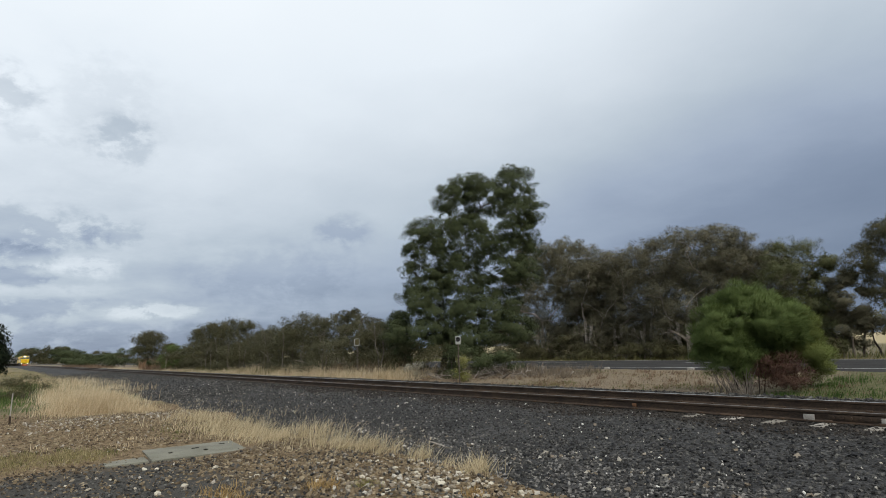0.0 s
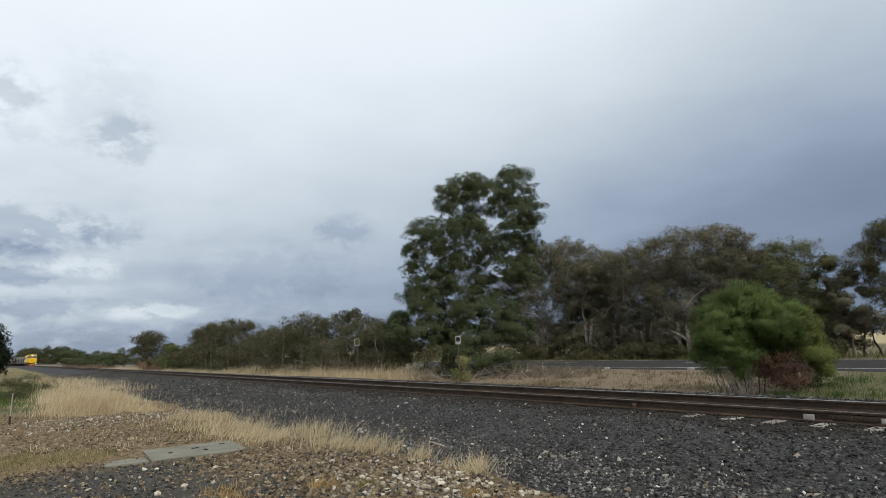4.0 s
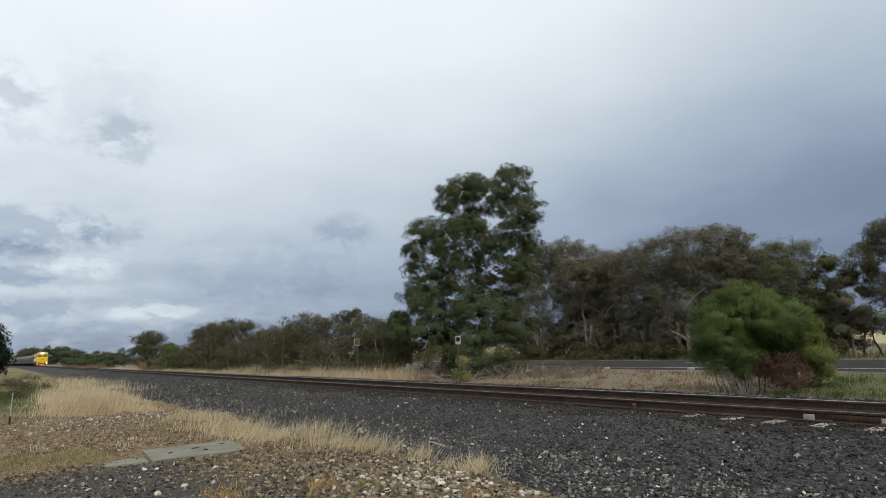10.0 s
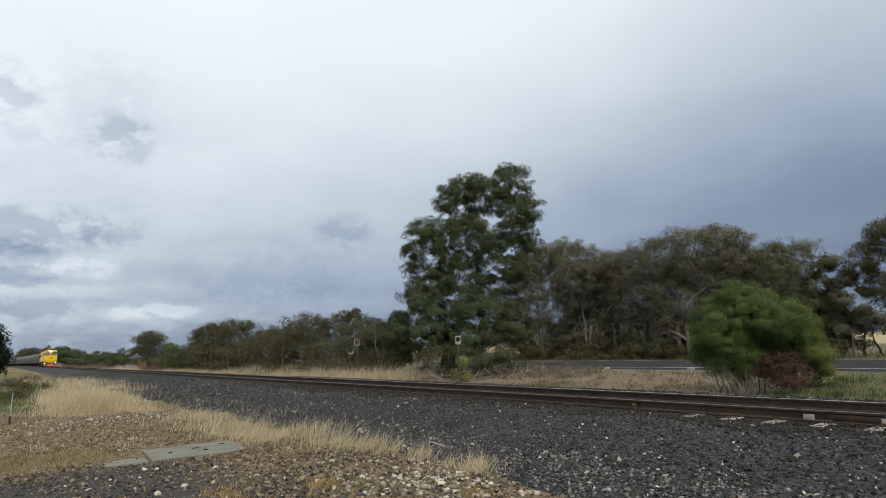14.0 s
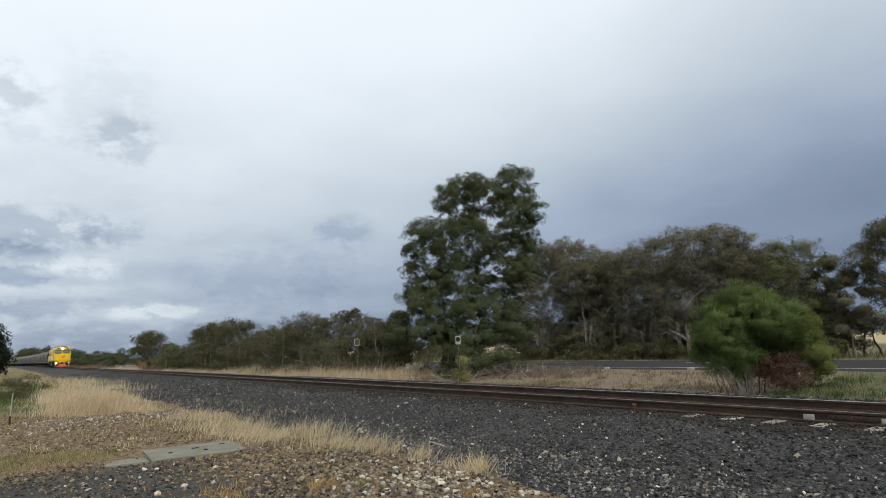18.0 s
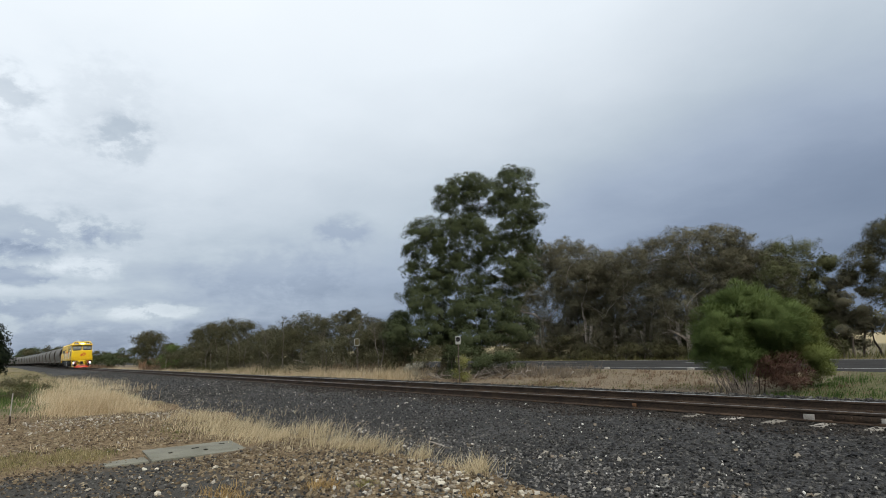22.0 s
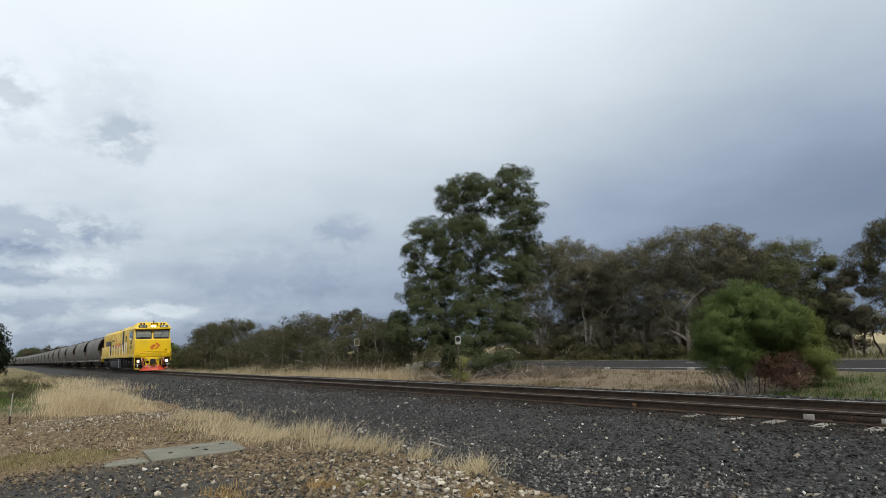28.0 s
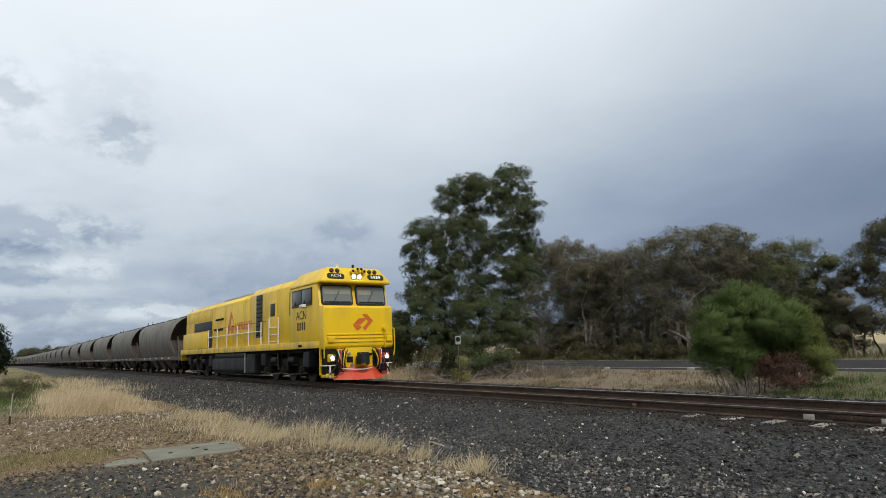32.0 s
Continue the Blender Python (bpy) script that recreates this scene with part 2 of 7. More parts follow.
def tube(bm, pts, radii, seg=7):
    """A bent tapered tube through pts."""
    pts = [Vector(p) for p in pts]
    rings = []
    for i, p in enumerate(pts):
        t = (pts[min(i + 1, len(pts) - 1)] - pts[max(i - 1, 0)]).normalized()
        s = t.cross(Vector((0.31, 0.17, 0.93)) if abs(t.z) < 0.9 else Vector((1, 0.2, 0))).normalized()
        u = s.cross(t)
        r = radii[i] if isinstance(radii, (list, tuple)) else radii
        rings.append([bm.verts.new(p + (s * math.cos(a) + u * math.sin(a)) * r) for a in (2 * math.pi * k / seg for k in range(seg))])
    for r0, r1 in zip(rings, rings[1:]):
        for k in range(seg):
            bm.faces.new((r0[k], r0[(k + 1) % seg], r1[(k + 1) % seg], r1[k]))
    bm.faces.new(rings[0][::-1])
    bm.faces.new(rings[-1])
    return bm


def prism(bm, outline, y0, y1, inset=0.0, bevel=0.0):
    """An outline in x and z, drawn out from y0 to y1."""
    a = [bm.verts.new((x, y0, z)) for x, z in outline]
    b = [bm.verts.new((x, y1, z)) for x, z in outline]
    n = len(outline)
    faces = [bm.faces.new(a), bm.faces.new(b[::-1])]
    for i in range(n):
        faces.append(bm.faces.new((a[(i + 1) % n], a[i], b[i], b[(i + 1) % n])))
    bmesh.ops.recalc_face_normals(bm, faces=faces)
    if bevel:
        bmesh.ops.bevel(bm, geom=list({e for f in faces for e in f.edges}), offset=bevel, segments=2, affect="EDGES", profile=0.6)
    return bm


def finish(bm, name, mat, smooth=None):
    me = bpy.data.meshes.new(name)
    bm.to_mesh(me)
    bm.free()
    me.materials.append(mat)
    if smooth:
        # broad flat plates of painted metal keep their flatness; only rounded edges are smoothed
        plates = mat.name in ("yellow_paint", "shaded_tank_paint", "red_paint", "dark_underframe")
        me.polygons.foreach_set("use_smooth", [not (plates and p.area > 0.02) for p in me.polygons])
        me.set_sharp_from_angle(angle=radians(smooth))
    return me


def part(name, bm, mat, parent=None, label="", smooth=35, at=None):
    ob = new(name, finish(bm, name, mat, smooth))
    if parent is not None:
        ob.parent = parent
    if at is not None:
        ob.matrix_basis = at
    if label:
        tagged(ob, label)
    return ob


def array_mesh(name, verts, faces, mat, smooth=False):
    """verts (n, 3), faces (m, k), quickly."""
    me = bpy.data.meshes.new(name)
    n, (m, k) = len(verts), faces.shape
    me.vertices.add(n)
    me.vertices.foreach_set("co", np.ascontiguousarray(verts, dtype=np.float32).ravel())
    me.loops.add(m * k)
    me.loops.foreach_set("vertex_index", np.ascontiguousarray(faces, dtype=np.int32).ravel())
    me.polygons.add(m)
    me.polygons.foreach_set("loop_start", np.arange(0, m * k, k, dtype=np.int32))
    me.polygons.foreach_set("use_smooth", np.full(m, smooth))
    me.update(calc_edges=True)
    me.materials.append(mat)
    return me
# ---------- ground, road, ballast ----------
def smooth(a, b, t):
    t = np.clip((t - a) / (b - a), 0, 1)
    return t * t * (3 - 2 * t)


def ground_z(x, y):
    """Height of the land: low foreground with a gravel hump, the raised formation, the verge and the road."""
    x, y = np.asarray(x, float), np.asarray(y, float)
    q = y + CURVE * np.maximum(0, -x - CURVE_FROM) ** 2
    z = 0.09 + 0.0 * q
    z = z + 0.12 * smooth(4.6, 9.0, q) + 0.09 * smooth(13.0, 14.5, q) * 0 + 0.31 * smooth(15, 20.5, q)
    z = z + 0.02 * np.sin(x * 0.9 + 1.3) * np.cos(y * 0.7) + 0.014 * np.sin(x * 2.3 + y * 1.9)
    z = z + 0.11 * np.exp(-((x + 7.3) / 1.9) ** 2 - ((y - 3.9) / 1.2) ** 2)
    z = z + 0.10 * np.exp(-((x + 18.4) / 1.5) ** 2 - ((y - 2.6) / 2.2) ** 2)
    z = z - 0.06 * smooth(-24, -34, x) * smooth(4.5, 3.5, q)
    z = z + 0.35 * smooth(-60, -90, x) * smooth(4.0, -6.0, q) * smooth(-220, -120, x)
    flat = smooth(20.2, 21.2, q) * smooth(30.4, 29.6, q)
    z = z * (1 - flat) + 0.57 * flat
    z = z + 0.12 * np.sin(x * 0.05 + 2) * smooth(34, 60, q) 
    return z


def lines(near, far_lo, far_hi, step, grow):
    lo, hi = near
    v = list(np.arange(lo, hi + 1e-6, step))
    s, a = step, lo
    while a > far_lo:
        s *= grow
        a -= s
        v.insert(0, a)
    s, a = step, hi
    while a < far_hi:
        s *= grow
        a += s
        v.append(a)
    return np.array(v)


def ground_material():
    m = bpy.data.materials.new("soil_gravel_and_dry_grass")
    m.use_nodes = True
    nt = m.node_tree
    N, L = nt.nodes.new, nt.links.new
    bsdf = nt.nodes["Principled BSDF"]
    tc, sep = N("ShaderNodeTexCoord"), N("ShaderNodeSeparateXYZ")
    L(tc.outputs["Object"], sep.inputs[0])

    def noise_tex(scale, detail=6, rough=0.6):
        n = N("ShaderNodeTexNoise")
        L(tc.outputs["Object"], n.inputs["Vector"])
        n.inputs["Scale"].default_value, n.inputs["Detail"].default_value, n.inputs["Roughness"].default_value = scale, detail, rough
        return n.outputs["Fac"]

    def ramp(fac, stops):
        r = N("ShaderNodeValToRGB")
        els = r.color_ramp.elements
        while len(els) < len(stops):
            els.new(0.5)
        for e, (p, c) in zip(els, stops):
            e.position, e.color = p, (*c, 1)
        L(fac, r.inputs[0])
        return r.outputs[0]

    def zone(value, lo, hi, wobble, amount):
        a = N("ShaderNodeMath")
        a.operation = "MULTIPLY_ADD"
        L(wobble, a.inputs[0])
        a.inputs[1].default_value = amount
        L(value, a.inputs[2])
        r = N("ShaderNodeMapRange")
        L(a.outputs[0], r.inputs["Value"])
        r.inputs["From Min"].default_value, r.inputs["From Max"].default_value = lo + amount / 2, hi + amount / 2
        return r.outputs[0]

    def mix(f, a, b):
        n = N("ShaderNodeMix")
        n.data_type = "RGBA"
        L(f, n.inputs["Factor"])
        L(a, n.inputs["A"])
        L(b, n.inputs["B"])
        return n.outputs["Result"]

    def times(a, b):
        n = N("ShaderNodeMath")
        n.operation = "MULTIPLY"
        L(a, n.inputs[0])
        L(b, n.inputs[1])
        return n.outputs[0]

    wide, mid, fine, grit = noise_tex(0.35), noise_tex(1.6), noise_tex(9), noise_tex(45, 4, 0.7)
    soil = ramp(fine, [(0.30, (0.065, 0.044, 0.025)), (0.5, (0.16, 0.112, 0.062)), (0.72, (0.28, 0.215, 0.135))])
    cinder = ramp(grit, [(0.32, (0.030, 0.028, 0.025)), (0.55, (0.064, 0.060, 0.053)), (0.75, (0.13, 0.12, 0.10))])
    straw = ramp(mid, [(0.30, (0.15, 0.11, 0.062)), (0.5, (0.25, 0.19, 0.11)), (0.7, (0.36, 0.29, 0.175))])
    verge = ramp(fine, [(0.3, (0.095, 0.074, 0.05)), (0.5, (0.175, 0.138, 0.094)), (0.72, (0.27, 0.225, 0.155))])
    field = ramp(mid, [(0.3, (0.30, 0.245, 0.14)), (0.7, (0.44, 0.37, 0.225))])
    green = ramp(fine, [(0.3, (0.058, 0.066, 0.028)), (0.5, (0.10, 0.098, 0.046)), (0.72, (0.17, 0.15, 0.085))])
    x, y = sep.outputs[0], sep.outputs[1]
    col = mix(zone(x, -11.2, -10.4, mid, 1.2), soil, cinder)
    # the brown crown of the gravel hump
    col = mix(times(zone(y, 2.3, 3.3, wide, 2.6), zone(x, -11.2, -9.8, mid, 1.0)), col, mix(zone(mid, 0.56, 0.78, fine, 0.2), soil, cinder))
    # dry grass further along this side of the line
    col = mix(zone(x, -22.6, -26.5, wide, 3.0), col, mix(zone(wide, 0.40, 0.56, mid, 0.3), straw, green))
    col = mix(zone(y, 12.4, 13.4, mid, 1.0), col, verge)
    col = mix(times(zone(y, 14.6, 15.4, mid, 1.0), zone(x, -8.6, -7.2, mid, 1.0)), col, green)
    col = mix(zone(y, 30.0, 32.0, mid, 2.0), col, mix(zone(mid, 0.4, 0.6, fine, 0.3), green, verge))
    col = mix(zone(y, 62.0, 72.0, wide, 6.0), col, field)
    L(col, bsdf.inputs["Base Color"])
    bsdf.inputs["Roughness"].default_value = 0.95
    bsdf.inputs["Specular IOR Level"].default_value = 0.15
    b = N("ShaderNodeBump")
    b.inputs["Strength"].default_value, b.inputs["Distance"].default_value = 0.6, 0.03
    L(grit, b.inputs["Height"])
    L(b.outputs[0], bsdf.inputs["Normal"])
    return m


def sheet(xs, ys, height):
    X, Y = np.meshgrid(xs, ys, indexing="ij")
    Z = height(X, Y)
    v = np.stack([X, Y, Z], -1).reshape(-1, 3)
    nx, ny = len(xs), len(ys)
    i = np.arange(nx - 1)[:, None] * ny + np.arange(ny - 1)[None, :]
    f = np.stack([i, i + ny, i + ny + 1, i + 1], -1).reshape(-1, 4)
    return v, f


M_GROUND = ground_material()
v, f = sheet(lines((-30, 6), -2600, 2600, 0.4, 1.16), lines((-4, 22), -2600, 2600, 0.4, 1.16), ground_z)
ground = tagged(new("ground", array_mesh("ground", v, f, M_GROUND, True)), "dry flat farmland of brown soil, gravel and straw", "ground", kind="structure")


def along(x):
    """Rows along the line at x: the y shift and z of the formation."""
    return np.array([bend(a) for a in np.atleast_1d(x)])


def strip(name, profile, xs, mat, smooth_faces=True, close=False):
    """A cross-section of (y, z) drawn along the track's line."""
    sh = along(xs)
    P = np.array(profile)
    n, k = len(xs), len(P)
    v = np.zeros((n, k, 3))
    v[:, :, 0] = xs[:, None]
    v[:, :, 1] = P[None, :, 0] + sh[:, None]
    v[:, :, 2] = P[None, :, 1]
    i = np.arange(n - 1)[:, None] * k
    cols = np.arange(k if close else k - 1)[None, :]
    nxt = (cols + 1) % k
    f = np.stack([i + cols, i + nxt, i + k + nxt, i + k + cols], -1).reshape(-1, 4)
    return array_mesh(name, v.reshape(-1, 3), f[:, ::-1], mat, smooth_faces)


def ballast_material():
    """Crushed stone: cells of stone size with their own tone, dark joints and relief."""
    m = material("dark_basalt_ballast", [(0.019, 0.0185, 0.018), (0.039, 0.038, 0.037), (0.064, 0.062, 0.060)], 1.1, 0.9, 0, fine=16)
    nt = m.node_tree
    N, L = nt.nodes.new, nt.links.new
    bsdf = nt.nodes["Principled BSDF"]
    base = bsdf.inputs["Base Color"].links[0].from_socket
    tc, vo = N("ShaderNodeTexCoord"), N("ShaderNodeTexVoronoi")
    L(tc.outputs["Object"], vo.inputs["Vector"])
    vo.inputs["Scale"].default_value = 32
    sep = N("ShaderNodeSeparateColor")
    L(vo.outputs["Color"], sep.inputs[0])
    r = N("ShaderNodeMapRange")
    L(sep.outputs[0], r.inputs["Value"])
    r.inputs["To Min"].default_value, r.inputs["To Max"].default_value = 0.35, 1.9
    mx = N("ShaderNodeVectorMath")
    mx.operation = "SCALE"
    L(base, mx.inputs[0])
    L(r.outputs[0], mx.inputs["Scale"])
    # browner and darker between and beside the rails
    sx, near = N("ShaderNodeSeparateXYZ"), N("ShaderNodeMapRange")
    L(tc.outputs["Object"], sx.inputs[0])
    off, ab = N("ShaderNodeMath"), N("ShaderNodeMath")
    off.operation, ab.operation = "SUBTRACT", "ABSOLUTE"
    L(sx.outputs[1], off.inputs[0])
    off.inputs[1].default_value = TRACK_Y
    L(off.outputs[0], ab.inputs[0])
    L(ab.outputs[0], near.inputs["Value"])
    near.inputs["From Min"].default_value, near.inputs["From Max"].default_value = 2.1, 1.4
    tint = N("ShaderNodeMix")
    tint.data_type, tint.blend_type = "RGBA", "MULTIPLY"
    L(near.outputs[0], tint.inputs["Factor"])
    L(mx.outputs[0], tint.inputs["A"])
    tint.inputs["B"].default_value = (0.86, 0.75, 0.64, 1)
    L(tint.outputs["Result"], bsdf.inputs["Base Color"])
    b = N("ShaderNodeBump")
    b.invert = True
    b.inputs["Strength"].default_value, b.inputs["Distance"].default_value = 1.0, 0.05
    L(vo.outputs["Distance"], b.inputs["Height"])
    L(b.outputs[0], bsdf.inputs["Normal"])
    return m


M_BALLAST = ballast_material()
M_STONE = material("basalt_stone", [(0.0120, 0.0116, 0.0108), (0.0279, 0.0269, 0.0253), (0.0474, 0.0455, 0.0425), (0.0788, 0.0756, 0.0686), (0.1380, 0.1326, 0.1181)], 20, 0.85, 0.4, vary="island", spread=0.42)
M_STONE_ONE = material("basalt_stone_single", [(0.014, 0.014, 0.015), (0.026, 0.027, 0.029), (0.042, 0.042, 0.044), (0.07, 0.068, 0.066)], 20, 0.85, 0.4, vary="object", spread=0.42)
M_ROCK = material("pale_limestone", [(0.19, 0.153, 0.104), (0.342, 0.297, 0.224), (0.5225, 0.468, 0.368), (0.627, 0.576, 0.464)], 14, 0.9, 0.5, vary="object", spread=0.4)
M_ROCKS = material("pale_limestone_bits", [(0.10, 0.08, 0.055), (0.19, 0.155, 0.115), (0.30, 0.265, 0.21), (0.50, 0.47, 0.41)], 14, 0.9, 0.5, vary="island", spread=0.42)
M_BROWNS = material("brown_gravel_bits", [(0.0587, 0.0415, 0.0262), (0.1234, 0.0900, 0.0524), (0.1998, 0.1523, 0.0918), (0.3173, 0.2597, 0.1694)], 14, 0.9, 0.5, vary="island", spread=0.42)
BED = [(4.7, -0.04), (5.0, 0.10), (5.6, 0.165), (7.2, 0.25), (8.3, 0.36), (8.9, 0.415), (9.5, 0.425), (TRACK_Y, 0.415), (11.7, 0.425), (12.2, 0.42), (13.5, 0.385), (14.7, 0.31), (15.3, 0.12)]
xs_line = np.concatenate([np.arange(-900, -200, 8.0), np.arange(-200, -60, 2.0), np.arange(-60, 20, 0.5), np.arange(20, 300, 8.0)])
ballast = tagged(new("ballast_bed", strip("ballast_bed", BED, xs_line, M_BALLAST)), "bed of dark grey crushed-stone railway ballast", "ballast", kind="structure")


def bed_z(y):
    return np.interp(y, [p[0] for p in BED], [p[1] for p in BED])


CUBE = np.array([(-1, -1, -1), (1, -1, -1), (1, 1, -1), (-1, 1, -1), (-1, -1, 1), (1, -1, 1), (1, 1, 1), (-1, 1, 1)], float) * 0.5
CUBE_F = np.array([(4, 5, 6, 7), (0, 1, 5, 4), (1, 2, 6, 5), (2, 3, 7, 6), (3, 0, 4, 7)])
rng = np.random.default_rng(7)


def turns(n, tilt=math.pi):
    a, b, c = rng.uniform(0, 2 * math.pi, n), rng.uniform(-tilt, tilt, n), rng.uniform(-tilt, tilt, n)
    ca, sa, cb, sb, cc, sc = np.cos(a), np.sin(a), np.cos(b), np.sin(b), np.cos(c), np.sin(c)
    R = np.zeros((n, 3, 3))
    R[:, 0] = np.stack([ca * cb, ca * sb * sc - sa * cc, ca * sb * cc + sa * sc], -1)
    R[:, 1] = np.stack([sa * cb, sa * sb * sc + ca * cc, sa * sb * cc - ca * sc], -1)
    R[:, 2] = np.stack([-sb, cb * sc, cb * cc], -1)
    return R


def stones(pos, size, flat=0.75):
    """Broken stones: cubes with pulled corners, turned at random."""
    n = len(pos)
    c = CUBE[None] * rng.uniform(0.55, 1.25, (n, 8, 1)) + rng.uniform(-0.14, 0.14, (n, 8, 3))
    c *= np.stack([np.ones(n), rng.uniform(0.6, 1, n), rng.uniform(0.5, 0.9, n)], -1)[:, None] * size[:, None, None]
    c = np.einsum("nij,nkj->nki", turns(n, 0.9), c) * np.array([1, 1, flat ** 0.3]) + pos[:, None]
    f = CUBE_F[None] + np.arange(n)[:, None, None] * 8
    return c.reshape(-1, 3), f.reshape(-1, 4)


def scatter(n, x0, x1, y0, y1, power=1.0):
    """Points in a rectangle, denser towards x1."""
    u = rng.uniform(0, 1, n) ** power
    return x1 + (x0 - x1) * u, rng.uniform(y0, y1, n)


# loose stones over the bed, smaller share further off
px, py = scatter(41000, -30, 1.0, 4.9, 9.75, 1.45)
gap = rng.uniform(0, 1, len(px)) < 0.25 + 0.75 * smooth(4.8, 5.8, py)
px, py = px[gap], py[gap]
# the stones nearest the rails get the darker brown
dusty = py > 8.75 + 0.25 * np.sin(px * 1.7)
M_STONE_BROWN = material("dark_brown_stone", [(0.0140, 0.0122, 0.0102), (0.0259, 0.0221, 0.0182), (0.0410, 0.0342, 0.0284), (0.0626, 0.0530, 0.0432)], 20, 0.9, 0.4, vary="island", spread=0.42)
pos = np.stack([px, py, bed_z(py) + rng.uniform(-0.012, 0.014, len(px))], -1)
v, f = stones(pos[dusty], rng.uniform(0.020, 0.044, int(dusty.sum())))
tagged(new("ballast_stones", array_mesh("ballast_stones", v, f, M_STONE_BROWN)), "darker brown ballast stones beside the rails", "ballast", kind="stuff")
pos = pos[~dusty]
px, py = px[~dusty], py[~dusty]
v, f = stones(pos, rng.uniform(0.018, 0.038, len(px)))
tagged(new("ballast_stones", array_mesh("ballast_stones", v, f, M_STONE)), "loose angular dark grey ballast stones", "ballast", kind="stuff")
px, py = scatter(8000, -80, -24, 5.0, 9.75, 1.3)
px2, py2 = scatter(6500, -34, 2, 11.5, 15.1, 1.2)
px, py = np.r_[px, px2], np.r_[py, py2]
pos = np.stack([px, py, bed_z(py) + rng.uniform(-0.01, 0.02, len(px))], -1)
v, f = stones(pos, rng.uniform(0.04, 0.075, len(px)))
tagged(new("ballast_stones", array_mesh("ballast_stones", v, f, M_STONE)), "distant dark grey ballast stones along the line", "ballast", kind="stuff")
# gravel of the foreground
px, py = scatter(10000, -24, -4, -1.2, 5.0, 1.0)
px2, py2 = scatter(6000, -21, -12, -1.2, 4.6, 1.0)
px3, py3 = scatter(4500, -11, -4.6, 2.3, 5.0, 1.0)
px, py = np.r_[px, px2, px3], np.r_[py, py2, py3]
keep = ~((px > -12.5) & (px < -10.6) & (py > 1.5) & (py < 3.8)) & ((px < -10.8) | (py > 2.3 + 0.3 * np.sin(px * 2)) | (rng.uniform(0, 1, len(px)) < 0.4))
px, py = px[keep], py[keep]
pos = np.stack([px, py, ground_z(px, py) + rng.uniform(-0.012, 0.01, len(px))], -1)
v, f = stones(pos, 0.016 + 0.042 * rng.uniform(0, 1, len(px)) ** 1.8)
tagged(new("gravel", array_mesh("gravel", v, f, M_BROWNS)), "brown and grey gravel on bare soil", "gravel", kind="stuff")
px, py = scatter(11500, -11.2, -4.4, -0.9, 4.6, 1.0)
keep = rng.uniform(0, 1, len(px)) < np.where(py + 0.5 * np.sin(px * 2) > 2.4, 0.08, 1.0)
px, py = px[keep], py[keep]
pos = np.stack([px, py, ground_z(px, py) + rng.uniform(-0.012, 0.01, len(px))], -1)
v, f = stones(pos, 0.010 + 0.034 * rng.uniform(0, 1, len(px)) ** 1.6)
tagged(new("cinder_gravel", array_mesh("cinder_gravel", v, f, M_STONE)), "dark cinder gravel on the track beside the slab", "gravel", kind="stuff")
px, py = np.r_[rng.normal(-6.3, 1.0, 520), rng.uniform(-11, -4, 260), rng.uniform(-20.5, -17.0, 900), rng.uniform(-13, -2.0, 300), rng.uniform(-30, -3, 250), rng.uniform(-20, -12.5, 420)], \
    np.r_[rng.normal(4.15, 0.5, 520), rng.uniform(-0.5, 4.5, 260), rng.uniform(0.6, 4.6, 900), rng.uniform(4.8, 6.4, 300), rng.uniform(5.3, 9.2, 250), rng.uniform(-0.6, 4.4, 420)]
pos = np.stack([px, py, np.maximum(ground_z(px, py), np.where(py > 4.9, bed_z(py), -1)) + 0.008], -1)
v, f = stones(pos, 0.014 + 0.05 * rng.uniform(0, 1, len(px)) ** 2)
tagged(new("pale_gravel", array_mesh("pale_gravel", v, f, M_ROCKS)), "scattered pale limestone chips", "gravel", kind="stuff")

# dark cinders and brown bits mixed into the hump and the track
px, py = np.r_[rng.uniform(-9.5, -4.4, 1600), rng.uniform(-12, -4.4, 1500)], np.r_[rng.uniform(2.3, 4.95, 1600), rng.uniform(-0.8, 2.6, 1500)]
pos = np.stack([px, py, ground_z(px, py) + rng.uniform(-0.004, 0.014, len(px))], -1)
v, f = stones(pos[:1600], 0.014 + 0.032 * rng.uniform(0, 1, 1600) ** 1.6)
tagged(new("cinder_gravel", array_mesh("cinder_gravel", v, f, M_STONE)), "dark cinders strewn over the brown gravel hump", "gravel", kind="stuff")
v, f = stones(pos[1600:], 0.014 + 0.030 * rng.uniform(0, 1, 1500) ** 1.8)
tagged(new("gravel", array_mesh("gravel", v, f, M_BROWNS)), "brown gravel bits on the dark cinder track", "gravel", kind="stuff")

# small white chips all over the shoulder
M_FLECK = material("white_stone_flecks", [(0.30, 0.27, 0.22), (0.50, 0.47, 0.41), (0.70, 0.68, 0.63)], 14, 0.9, 0.3, vary="island", spread=0.42)
px, py = scatter(720, -32, -1.5, 5.1, 9.3, 0.9)
pos = np.stack([px, py, bed_z(py) + 0.022], -1)
v, f = stones(pos, 0.011 + 0.022 * rng.uniform(0, 1, len(px)) ** 2)
tagged(new("white_chips", array_mesh("white_chips", v, f, M_FLECK)), "small white stone chips strewn over the ballast", "ballast", kind="stuff")

